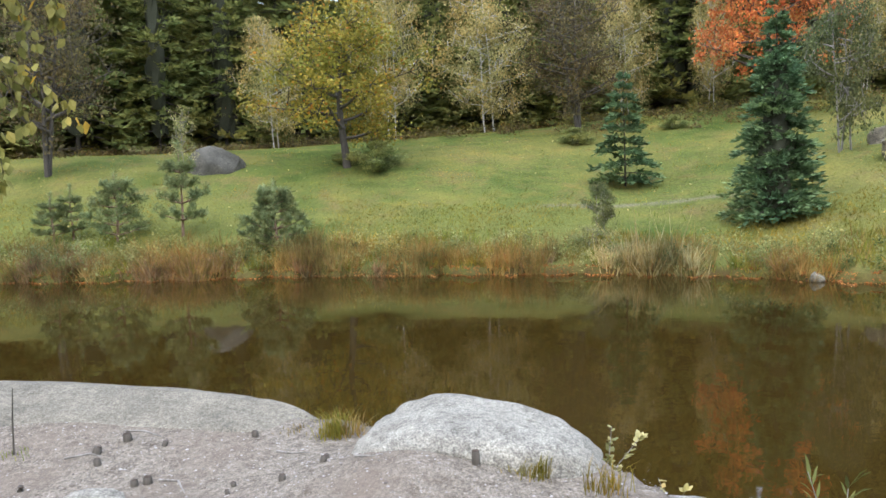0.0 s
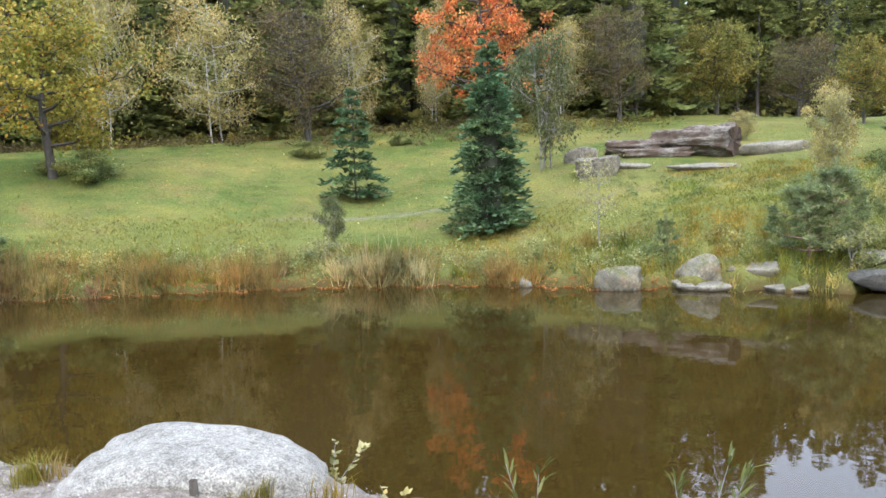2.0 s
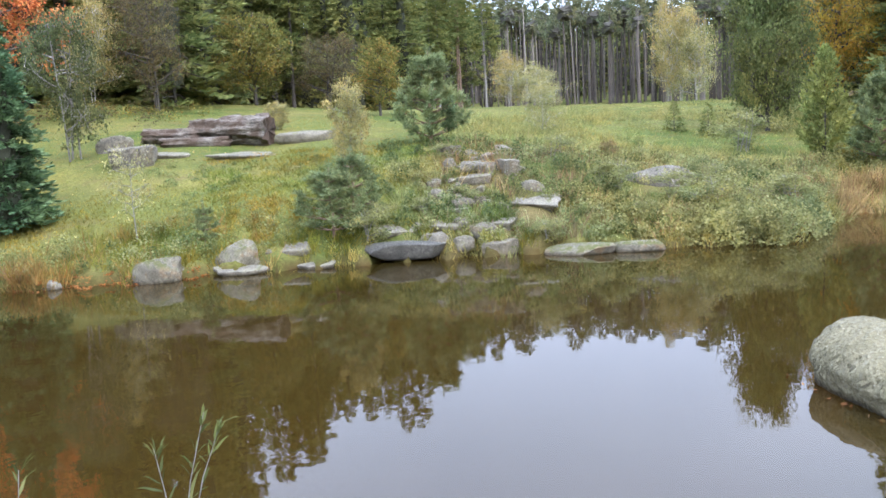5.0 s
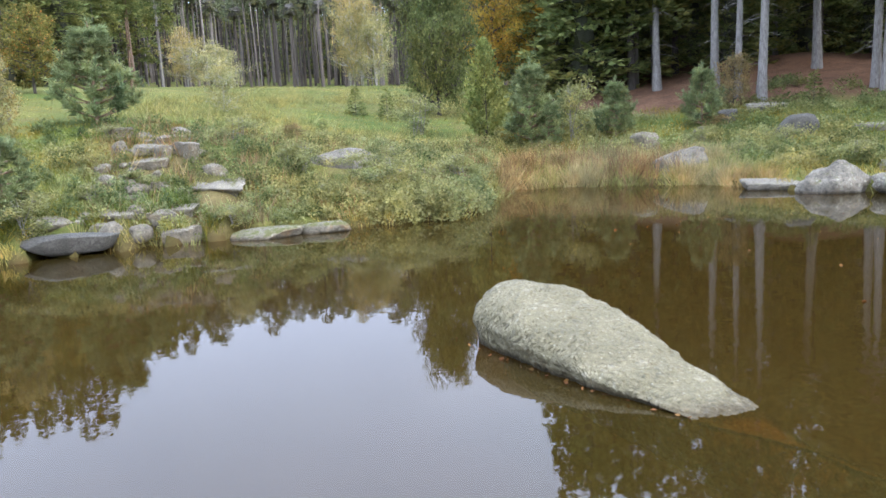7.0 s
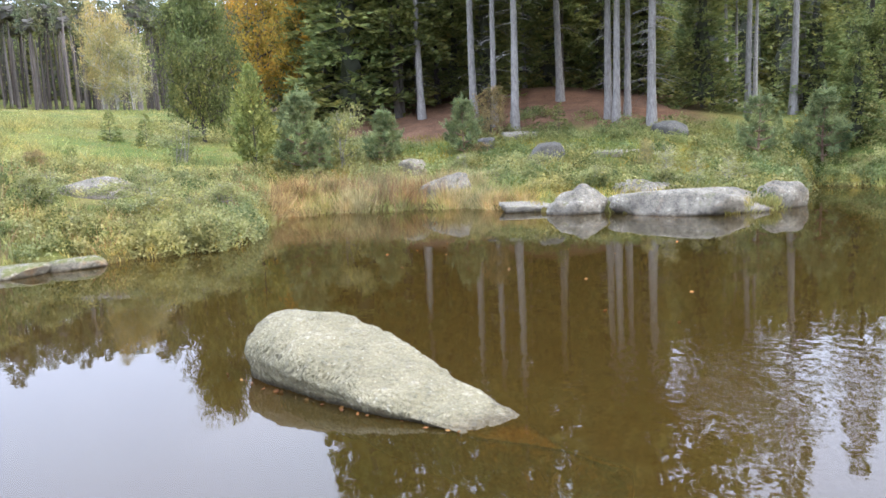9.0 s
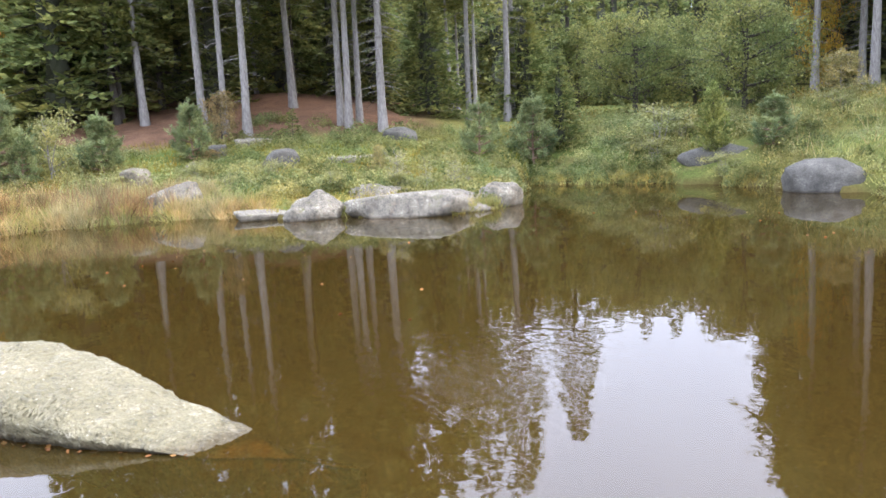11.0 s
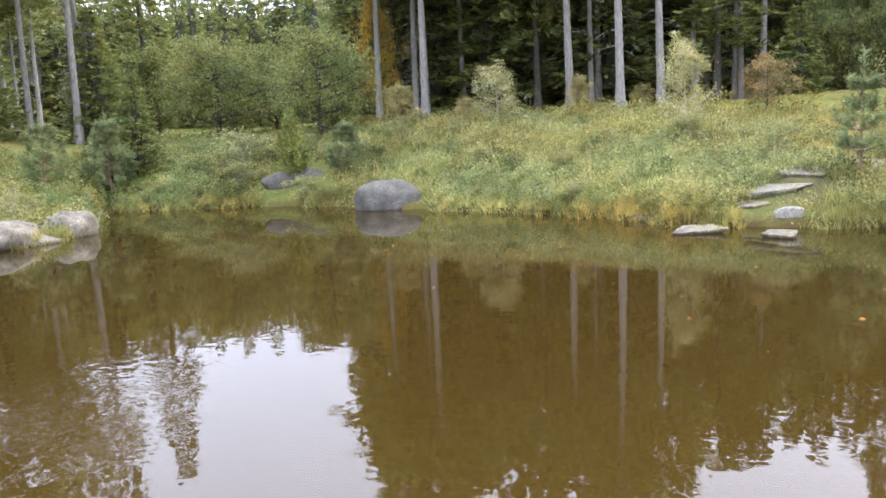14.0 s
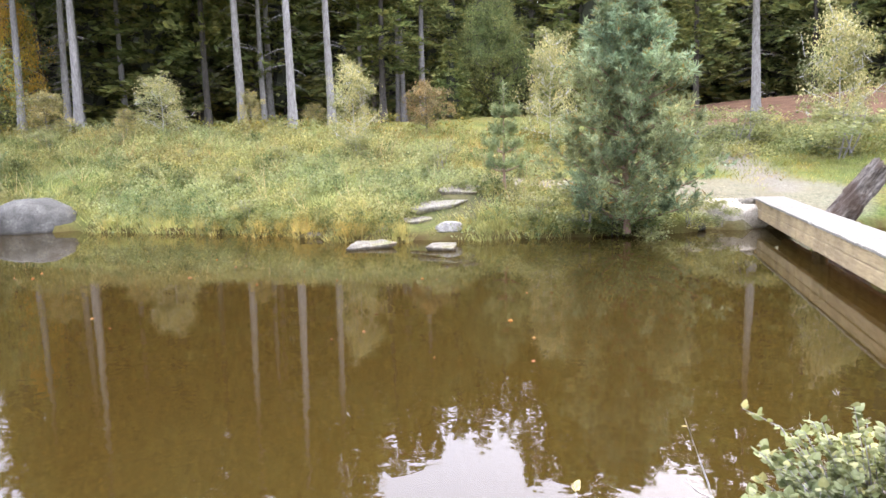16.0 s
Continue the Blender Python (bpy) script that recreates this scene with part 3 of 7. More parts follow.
def spruce(seed, whorls, arms, twigs, clear, curve=0.8, slender=2.0, size=0.07, rise=0.35, droop=0.35, ragged=0.2, lift=0.25, thin=0.2, steps=3, jitter=0.45):
    """A spruce 1 high and 1 wide, slender times as high as wide when built: whorls of branches, each with side twigs on both hands that carry flat sprays of needles."""
    rng = np.random.default_rng(seed)
    z = np.linspace(0, 1, 9)
    wood = [tube(np.stack([0.006 * np.sin(z * 5), 0.006 * np.cos(z * 4), z], 1), 0.016 * (1.05 - z) + 0.002)]
    up = np.array([0, 0, 1.0])
    base, way, ln = [], [], []
    for i in range(whorls):
        h = clear + (0.975 - clear) * (i / (whorls - 1)) ** 0.92
        f = (h - clear) / (1.0 - clear)
        reach = 0.5 * (1 - f) ** curve + 0.012
        count = max(4, int(arms * (1 - 0.45 * f)))
        for k in range(count):
            a = 2 * np.pi * (k + rng.uniform(-0.35, 0.35)) / count + i * 1.7
            rr = reach * rng.uniform(1 - ragged, 1 + ragged * 0.5)
            out, side = np.array([np.cos(a), np.sin(a), 0]), np.array([-np.sin(a), np.cos(a), 0])
            r0, d0 = rise + 0.7 * f, droop * (1 - 0.6 * f)
            hh = (h + rng.normal(0, jitter * (1 - clear) / whorls)) * slender

            def at(q):
                return out * (q * rr)[:, None] + up * (hh + rr * (r0 * q - (r0 + d0) * q ** 2 + lift * q ** 4))[:, None]

            q = np.linspace(0, 1, 5)
            if k % 2 == 0:
                p = at(q * 0.85)
                p[:, 2] /= slender
                wood.append(tube(p, 0.0045 * (1.1 - q) * (1.2 - h), 4))
            q = np.sort(rng.uniform(0.15, 1.0, twigs)) ** 0.75
            stem = at(q)
            for hand in (-1, 1):
                d = unit(out * 0.75 + side * hand * 0.8 + up * rng.normal(0.02, 0.16, (twigs, 1)) + rng.normal(0, 0.12, (twigs, 3)))
                reach_t = (0.16 + 0.30 * rr * (1.15 - q)) * rng.uniform(0.6, 1.1, twigs) * (1 - 0.55 * f) * 0.62
                for g in np.linspace(0.15, 1.0, steps):
                    base.append(stem + d * (reach_t * g)[:, None])
                    way.append(unit(d + out * 0.35 + rng.normal(0, 0.32, (twigs, 3)) * np.array([1, 1, 0.6]) + up * 0.08))
                    ln.append(size * rng.uniform(0.7, 1.25, twigs) * (0.6 + 0.4 * (1 - h)))
    base, way, ln = np.concatenate(base), np.concatenate(way), np.concatenate(ln)
    v, f = flat_leaves(rng, base, way, ln, ln * thin, 0.6)
    v[:, 2] /= slender
    return joined(wood), (v, f)


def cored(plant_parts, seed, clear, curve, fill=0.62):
    """The same conifer with an opaque core added, dark for inner twigs and their shade."""
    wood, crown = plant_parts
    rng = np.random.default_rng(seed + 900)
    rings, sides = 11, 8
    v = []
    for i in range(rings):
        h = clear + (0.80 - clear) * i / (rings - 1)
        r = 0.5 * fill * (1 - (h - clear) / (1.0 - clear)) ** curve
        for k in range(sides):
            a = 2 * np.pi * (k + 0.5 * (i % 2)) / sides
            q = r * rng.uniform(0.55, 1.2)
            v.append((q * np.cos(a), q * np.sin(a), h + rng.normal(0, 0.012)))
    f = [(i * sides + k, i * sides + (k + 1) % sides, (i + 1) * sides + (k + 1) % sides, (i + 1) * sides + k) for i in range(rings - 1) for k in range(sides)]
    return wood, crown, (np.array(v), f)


def young_pine(seed, whorls, arms, tufts, needles, size=0.16, clear=0.06, top=0.16, slender=1.25, cone=1.0, inner=0.3):
    """A young pine 1 high and 1 wide: whorls of rising branches that carry tufts of long needles, and a candle on top."""
    rng = np.random.default_rng(seed)
    z = np.linspace(0, 1, 8)
    trunk = [tube(np.stack([0.012 * np.sin(z * 6), 0.01 * np.cos(z * 5), z], 1), 0.02 * (1.1 - z))]
    base, way = [], []

    def shoot(c, d, k):
        """A brush of needles round a shoot that grows from c along d."""
        g = rng.uniform(0.0, 1.0, (needles, 1)) * size * 0.9 * k
        base.append(c + d * g * np.array([1, 1, 1 / slender]))
        way.append(unit(d * 0.75 + rng.normal(0, 0.6, (needles, 3))))

    for i in range(whorls):
        h = clear + (1 - top - clear) * (i / max(whorls - 1, 1)) ** 0.95
        reach = 0.5 * (1.06 - h) ** cone * (0.8 if i == 0 else rng.uniform(0.85, 1.1))
        for k in range(arms):
            a = 2 * np.pi * (k + rng.uniform(-0.3, 0.3)) / arms + i
            rr = reach * rng.uniform(0.65, 1.05)
            out = np.array([np.cos(a), np.sin(a), 0])
            q = np.linspace(0, 1, 5)
            up = rng.uniform(0.12, 0.34) * (1 - top)
            path = out * (q * rr)[:, None] + np.array([0, 0, 1]) * (h + up * rr * (q * 0.5 + q * q) * 1.6 / slender)[:, None]
            trunk.append(tube(path, (0.0055 if whorls > 10 else 0.009) * (1.15 - q), 4))
            for s in rng.uniform(inner, 1.0, tufts) ** 0.55:
                c = out * (s * rr) + np.array([0, 0, h + up * rr * (s * 0.5 + s * s) * 1.6 / slender]) + rng.normal(0, 0.02, 3)
                shoot(c, unit(out * rng.uniform(0.2, 0.9) + np.array([0, 0, 0.9]) + rng.normal(0, 0.35, 3)), rng.uniform(0.7, 1.2))
            shoot(path[-1], unit(out * 0.5 + np.array([0, 0, 1.0]) + rng.normal(0, 0.2, 3)), 1.5)
    for h in np.linspace(0.78, 1.0 - size * 0.9 / slender, 4):
        shoot(np.array([0, 0, h]), np.array([0, 0, 1.0]), 1.4)
    base, way = np.concatenate(base), np.concatenate(way)
    ln = size * rng.uniform(0.55, 1.0, len(base))
    v, f = kites(rng, np.zeros_like(base), way, ln, ln * 0.085)
    return joined(trunk), (v * np.array([1, 1, 1 / slender]) + np.repeat(base, 4, 0), f)


def leafy(seed, limbs, twigs, leaves, size, clear=0.22, lean=0.0, spread=0.10, slim=1.0, stems=1, fill=1.0, shape=0.55):
    """A broad-leaved tree 1 high and 1 wide: stem, limbs and twigs that end in loose clumps of single leaves."""
    rng = np.random.default_rng(seed)
    wood, base = [], []
    for st in range(stems):
        off = rng.normal(0, 0.05, 2) * (stems > 1)
        tilt = rng.normal(0, 0.10, 2) * (stems > 1) + np.array([lean, 0])
        z = np.linspace(0, 0.93, 8)
        stem = np.stack([off[0] + tilt[0] * z + 0.012 * np.sin(z * 7 + seed), off[1] + tilt[1] * z + 0.012 * np.cos(z * 6), z], 1)
        wood.append(tube(stem, 0.022 * slim * (1.03 - z) / stems ** 0.5 + 0.002))
        for i in range(limbs // stems):
            f = (i + rng.uniform(0, 1)) / (limbs // stems)
            h = clear + (0.9 - clear) * f
            s0 = np.array([np.interp(h, z, stem[:, 0]), np.interp(h, z, stem[:, 1]), h])
            a = i * 2.4 + rng.uniform(-0.5, 0.5)
            belly = np.sin(np.pi * np.clip((h - clear) / (1.04 - clear), 0.02, 1) ** shape) ** 0.7
            rr = 0.5 * belly * rng.uniform(0.7, 1.05) * fill
            out = np.array([np.cos(a), np.sin(a), 0])
            q = np.linspace(0, 1, 5)
            up = rng.uniform(0.25, 0.7) * (0.9 - 0.4 * f)
            path = s0 + out * (q * rr)[:, None] + np.array([0, 0, 1]) * (up * rr * q ** 1.2 * 0.8)[:, None] + rng.normal(0, 0.008, (5, 3)) * q[:, None]
            wood.append(tube(path, 0.010 * slim * (1.1 - q) * (1.2 - 0.6 * f), 5))
            for _ in range(twigs):
                s = rng.uniform(0.35, 1.0)
                c = np.array([np.interp(s, q, path[:, k]) for k in range(3)])
                e = c + rng.normal(0, 0.055, 3) + np.array([0, 0, 0.02])
                wood.append(tube([c, (c + e) / 2 + rng.normal(0, 0.006, 3), e], [0.004, 0.003, 0.0015], 3))
                base.append(e + rng.normal(0, spread * rng.uniform(0.3, 0.65), (int(leaves * 1.5), 3)) * np.array([1, 1, 0.75]))
    base = np.concatenate(base)
    base[:, 2] = np.clip(base[:, 2], clear * 0.7, 1.03)
    way = unit(rng.normal(0, 1, base.shape) + np.array([0, 0, -0.35]))
    ln = size * rng.uniform(0.55, 1.1, len(base))
    return joined(wood), kites(rng, base, way, ln, ln * 0.38)


KINDS = {}
# core tone: twigs with the shade of the crown's inside put into the colour
TWIGS_SHADED = bark("shaded_twig_core", (0.030, 0.034, 0.020), (0.070, 0.075, 0.046), (8, 8, 14))


def kind(key, name, shapes, wood_mat, crown_mat, label, category, high=1.0, wide=1.0, bits=("trunk", "crown")):
    """Stores a plant's two meshes, scaled to its usual height and width, under a key."""
    s = np.array([wide, wide, high])
    wood, crown = shapes[:2]
    inner = mesh(name + "_inner", shapes[2][0] * s, shapes[2][1], TWIGS_SHADED) if len(shapes) > 2 else None
    KINDS[key] = (name, mesh(name + "_" + bits[0], wood[0] * s, wood[1], wood_mat, True), mesh(name + "_" + bits[1], crown[0] * s, crown[1], crown_mat), label, category, high, wide, bits, inner)


def plant(key, x, y, high, wide, turn=0.0, label="", sink=0.06, group=""):
    name, wood, crown, text, category, h0, w0, bits, inner = KINDS[key]
    ob = new(name)
    ob.empty_display_size = 0.3
    ob.location = (x, y, float(height(x, y)) - sink)
    ob.rotation_euler = (0, 0, turn)
    ob.scale = (wide / w0, wide / w0, high / h0)
    tagged(ob, label or text, category, group)
    part(bits[0], wood, ob)
    part(bits[1], crown, ob)
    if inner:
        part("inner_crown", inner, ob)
    return ob


def stone(name, x, y, z, wide, high, deep, turn, seed, mat, label, category="boulder", flat=0.0, lump=0.16, sink=0.25, tilt=(0, 0), detail=4, group="", facets=True):
    """A weathered stone whose seen part stands on z; some of it is sunk below."""
    rng = np.random.default_rng(seed)
    bm = bmesh.new()
    bmesh.ops.create_icosphere(bm, subdivisions=detail, radius=1)
    o = Vector(rng.uniform(-50, 50, 3).tolist())
    cuts = [(Vector(unit(rng.normal(0, 1, 3)).tolist()), rng.uniform(0.62, 0.9)) for _ in range(int(rng.integers(6, 10)))] if facets else []
    for v in bm.verts:
        d = v.co.normalized()
        k = 1 + lump * noise.noise(d * 1.1 + o) * 1.6 + lump * 0.6 * noise.noise(d * 2.6 + o) + lump * 0.22 * noise.noise(d * 7 + o)
        p = d * k
        for c, off in cuts:
            over = p.dot(c) - off
            if over > 0:
                p = p - c * over * 0.92
        p = p * (1 + 0.035 * noise.noise(p * 5 + o) + 0.018 * noise.noise(p * 12 + o))
        if flat:
            p = Vector((math.copysign(abs(p.x) ** (1 - 0.4 * flat), p.x), math.copysign(abs(p.y) ** (1 - 0.4 * flat), p.y), math.copysign(abs(p.z) ** (1 - 0.72 * flat), p.z)))
        v.co = p
    full = high * (1 + sink)
    zs = [v.co.z for v in bm.verts]
    xs = [v.co.x for v in bm.verts]
    ys = [v.co.y for v in bm.verts]
    for v in bm.verts:
        v.co.x = (v.co.x - (max(xs) + min(xs)) / 2) * wide / (max(xs) - min(xs))
        v.co.y = (v.co.y - (max(ys) + min(ys)) / 2) * deep / (max(ys) - min(ys))
        v.co.z = (v.co.z - min(zs)) * full / (max(zs) - min(zs)) - high * sink
    me = bpy.data.meshes.new(name)
    bm.to_mesh(me)
    bm.free()
    me.materials.append(mat)
    me.polygons.foreach_set("use_smooth", [True] * len(me.polygons))
    ob = new(name, me)
    ob.location, ob.rotation_euler = (x, y, z), (radians(tilt[0]), radians(tilt[1]), radians(turn))
    return tagged(ob, label, category, group)


def slab(x, y, z, wide, high, deep, turn, seed, mat, label, tilt=(0, 0), name="stone_slab"):
    """A flat stone slab with a broken outline, worn edges and an almost level top."""
    rng = np.random.default_rng(seed)
    n = 40
    t = np.arange(n) * 2 * np.pi / n
    corners = np.concatenate([np.radians([0, 90, 180, 270]) + rng.normal(0, 0.28, 4), rng.uniform(0, 2 * np.pi, 2)])
    r = 1 / np.maximum(np.max(np.cos((t[:, None] - corners[None] + np.pi) % (2 * np.pi) - np.pi) * np.concatenate([rng.uniform(1.0, 1.12, 4), rng.uniform(0.8, 0.9, 2)])[None], 1), 0.6)
    o = Vector(rng.uniform(-50, 50, 3).tolist())
    rings = ((0.78, -2.2 * high), (0.82, -0.35 * high), (0.96, 0.25 * high), (1.0, 0.72 * high), (0.99, 0.92 * high), (0.955, 1.0 * high), (0.6, 1.01 * high), (0.25, 1.0 * high))
    verts = []
    for k, (s, zz) in enumerate(rings):
        for i in range(n):
            p = Vector((math.cos(t[i]) * r[i] * s * wide / 2, math.sin(t[i]) * r[i] * s * deep / 2, zz))
            e = 0.10 * high * noise.noise(p * 3.5 + o) + 0.05 * high * noise.noise(p * 9 + o)
            w = 0.10 * noise.noise(Vector((p.x * 4, p.y * 4, zz * 7)) + o) + 0.05 * noise.noise(Vector((p.x * 11, p.y * 11, zz * 20)) + o)
            verts.append((p.x * (1 + w), p.y * (1 + w), p.z + e))
    verts.append((0, 0, 1.0 * high))
    faces = [(k * n + i, k * n + (i + 1) % n, (k + 1) * n + (i + 1) % n, (k + 1) * n + i) for k in range(len(rings) - 1) for i in range(n)]
    faces += [((len(rings) - 1) * n + i, (len(rings) - 1) * n + (i + 1) % n, len(rings) * n) for i in range(n)]
    ob = new(name, mesh(name, verts, faces, mat))
    ob.location, ob.rotation_euler = (x, y, z), (radians(tilt[0]), radians(tilt[1]), radians(turn))
    return tagged(ob, label, name.replace("_", " "))


# ---- ground and water ----
def build_ground():
    az = np.radians(np.arange(0, 360, 1.0))
    rr = np.concatenate([np.linspace(0.3, 7, 46), np.linspace(7.3, 15, 22), np.linspace(15.2, 32, 90), np.linspace(32.7, 60, 32), np.geomspace(62, 2500, 26)])
    a, r = np.meshgrid(az, rr, indexing="ij")
    x, y = r * np.sin(a), r * np.cos(a)
    z = height(x, y)
    n, k = a.shape
    verts = np.concatenate([np.stack([x, y, z], -1).reshape(-1, 3), [[0, 0, float(height(0.0, 0.0))]]])
    faces = [(i * k + j, i * k + j + 1, ((i + 1) % n) * k + j + 1, ((i + 1) % n) * k + j) for i in range(n) for j in range(k - 1)]
    faces += [(n * k, i * k, ((i + 1) % n) * k) for i in range(n)]
    me = mesh("ground", verts, faces, ground_material(), True)
    b = bearing(verts[:, 0], verts[:, 1])
    d = np.hypot(verts[:, 0], verts[:, 1])
    wob = 1.2 * np.sin(verts[:, 0] * 0.7) + 0.8 * np.sin(verts[:, 1] * 1.3)
    sand = smooth(9.5, 7.5, d + 0.7 * wob)
    sand = np.maximum(sand, 0.6 * smooth(4.2, 3.2, np.hypot((verts[:, 0] + 2.3) / 0.62, (verts[:, 1] + 21.2) / 0.5) + 0.25 * wob))
    sand = np.maximum(sand, 0.7 * smooth(1.5, 0.6, np.hypot((verts[:, 0] - 2.7) / 2.2, (verts[:, 1] + 21.4)) + 0.2 * wob))
    path = np.abs(verts[:, 0] + 2.6 + 0.12 * (verts[:, 1] + 22) + 0.2 * np.sin(verts[:, 1] * 0.8))
    sand = np.maximum(sand, 0.8 * smooth(0.9, 0.35, path) * smooth(-20.5, -21.5, verts[:, 1]) * smooth(-36, -33, verts[:, 1]))
    px = np.interp(verts[:, 0], [-2.0, 2.3, 5.4, 7.1, 12.0], [23.19, 22.78, 22.21, 21.87, 21.18])
    track = smooth(0.2, 0.08, np.abs(verts[:, 1] - px - 0.08 * np.sin(verts[:, 0] * 3))) * smooth(1.2, 2.4, verts[:, 0]) * smooth(7.6, 6.8, verts[:, 0])
    sand = np.maximum(sand, 0.5 * track)
    litter = smooth(81, 85, b) * smooth(112, 107, b) * smooth(33.5, 36.5, d + 0.6 * wob)
    litter = np.maximum(litter, 0.3 * smooth(2.6, 1.2, np.hypot((verts[:, 0] - 15.6) / 1.2, verts[:, 1] - 10.4) + 0.3 * wob))
    litter = np.maximum(litter, smooth(174, 180, b) * smooth(230, 220, b) * smooth(32, 35, d))
    edge = np.interp(b, LAND[:, 0], LAND[:, 6])
    litter = np.maximum(litter, smooth(edge + 1, edge + 4, d + 0.4 * wob) * (1 - smooth(46, 52, b) * smooth(80, 76, b)) * (1 - smooth(106, 111, b) * smooth(142, 136, b)) * 0.85)
    mud = smooth(0.26, 0.06, verts[:, 2])
    # dark soil round the steps, which also paints the shade between their stones
    along = np.clip(((verts[:, 0] - 12.6) * 5.2 + (verts[:, 1] - 9.6) * 3.3) / (5.2 ** 2 + 3.3 ** 2), 0, 1)
    earth_and_shade = 0.5 * smooth(1.7, 0.6, np.hypot(verts[:, 0] - 12.6 - 5.2 * along, verts[:, 1] - 9.6 - 3.3 * along) + 0.3 * wob)
    earth_and_shade = np.maximum(earth_and_shade, 0.7 * smooth(2.0, 0.8, np.hypot((verts[:, 0] - 4.2) / 1.1, (verts[:, 1] + 19.0) / 1.3) + 0.35 * wob))
    off = d - np.interp(b, LAND[:, 0], LAND[:, 1]) + 0.5 * wob
    lush = 0.85 * smooth(1.0, 2.2, off) * smooth(6.8, 4.6, off) * smooth(58, 50, b) * smooth(0.15, 0.5, 0.5 + 0.5 * np.sin(verts[:, 0] * 0.55 + 1.5 * np.sin(verts[:, 1] * 0.4)))
    for key, value in (("lush", lush), ("earth_and_shade", earth_and_shade), ("sand", sand), ("litter", litter), ("mud", mud)):
        at = me.attributes.new(key, "FLOAT", "POINT")
        at.data.foreach_set("value", np.asarray(value, float))
    tagged(new("ground", me), "grassy hillside with bare sandy and leaf-littered patches round a pond", "ground", kind="structure")


build_ground()
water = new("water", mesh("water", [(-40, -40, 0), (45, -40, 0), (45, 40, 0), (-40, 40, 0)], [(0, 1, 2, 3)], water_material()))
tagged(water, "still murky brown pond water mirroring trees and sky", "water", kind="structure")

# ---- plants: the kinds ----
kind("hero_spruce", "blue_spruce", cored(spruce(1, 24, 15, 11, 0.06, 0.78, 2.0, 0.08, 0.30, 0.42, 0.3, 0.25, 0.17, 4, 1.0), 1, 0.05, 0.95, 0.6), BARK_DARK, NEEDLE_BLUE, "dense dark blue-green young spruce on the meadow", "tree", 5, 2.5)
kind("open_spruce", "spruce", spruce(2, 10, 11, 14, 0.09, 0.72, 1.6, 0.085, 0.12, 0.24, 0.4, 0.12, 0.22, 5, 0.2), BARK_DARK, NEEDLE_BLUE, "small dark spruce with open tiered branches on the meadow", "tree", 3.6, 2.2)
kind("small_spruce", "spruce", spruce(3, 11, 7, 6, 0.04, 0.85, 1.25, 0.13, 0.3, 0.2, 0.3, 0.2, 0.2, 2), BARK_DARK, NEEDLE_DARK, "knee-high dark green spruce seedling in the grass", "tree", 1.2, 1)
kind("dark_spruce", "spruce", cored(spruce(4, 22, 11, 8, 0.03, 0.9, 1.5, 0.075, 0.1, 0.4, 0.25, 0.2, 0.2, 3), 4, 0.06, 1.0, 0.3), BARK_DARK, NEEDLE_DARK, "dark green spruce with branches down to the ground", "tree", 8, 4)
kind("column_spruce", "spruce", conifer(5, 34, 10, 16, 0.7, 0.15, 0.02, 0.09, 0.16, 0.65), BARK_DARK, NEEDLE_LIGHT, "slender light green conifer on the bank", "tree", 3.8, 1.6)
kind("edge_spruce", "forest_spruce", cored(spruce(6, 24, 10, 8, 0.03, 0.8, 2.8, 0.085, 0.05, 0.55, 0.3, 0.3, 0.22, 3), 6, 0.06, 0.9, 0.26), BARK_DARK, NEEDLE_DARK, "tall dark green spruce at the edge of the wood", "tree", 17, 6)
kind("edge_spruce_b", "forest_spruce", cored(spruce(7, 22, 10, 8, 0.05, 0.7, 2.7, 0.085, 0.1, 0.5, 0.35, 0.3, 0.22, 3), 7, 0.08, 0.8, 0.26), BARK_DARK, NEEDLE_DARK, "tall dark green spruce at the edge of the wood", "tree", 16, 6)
kind("pine", "young_pine", young_pine(11, 7, 7, 11, 22, 0.085, 0.08, 0.2), BARK_PINE, NEEDLE_PINE, "young blue-green pine with upright needle tufts", "tree", 2, 1.6)
kind("pine_b", "young_pine", young_pine(12, 6, 6, 8, 20, 0.09, 0.12, 0.24), BARK_PINE, NEEDLE_PINE, "young blue-green pine with upright needle tufts", "tree", 2, 1.6)
kind("lean_pine", "young_pine", young_pine(13, 4, 6, 8, 22, 0.10, 0.2, 0.3, 1.6), BARK_PINE, NEEDLE_PINE, "thin young pine with widely spaced whorls", "tree", 2, 1.3)
kind("big_pine", "pine_tree", young_pine(14, 15, 10, 22, 22, 0.050, 0.05, 0.06, 1.6, 0.75, 0.08), BARK_PINE, NEEDLE_SHORE, "bushy blue-green pine at the water's edge beside the footbridge", "tree", 5.3, 3)
kind("gold", "maple_tree", leafy(21, 20, 8, 56, 0.022, 0.17, spread=0.085, shape=0.42), BARK_DARK, LEAF_GOLD, "golden-green maple with orange patches on the meadow", "tree", 5.8, 6)
kind("red", "maple_tree", leafy(22, 22, 6, 56, 0.022, 0.2, spread=0.062, fill=1.05, stems=2), BARK_DARK, LEAF_RED, "bright orange-red maple at the edge of the wood", "tree", 7, 6)
kind("pale_birch", "birch_tree", leafy(23, 26, 7, 50, 0.020, 0.12, spread=0.11, slim=0.4, stems=2), BARK_BIRCH, LEAF_PALE, "pale yellow birch in autumn leaf at the edge of the wood", "tree", 7, 4)
kind("silver_birch", "birch_tree", leafy(24, 24, 7, 36, 0.023, 0.08, spread=0.11, slim=0.32, shape=0.36), BARK_BIRCH, LEAF_SILVER, "young birch with silvery yellow-green leaves on the bank", "tree", 3, 1.8)
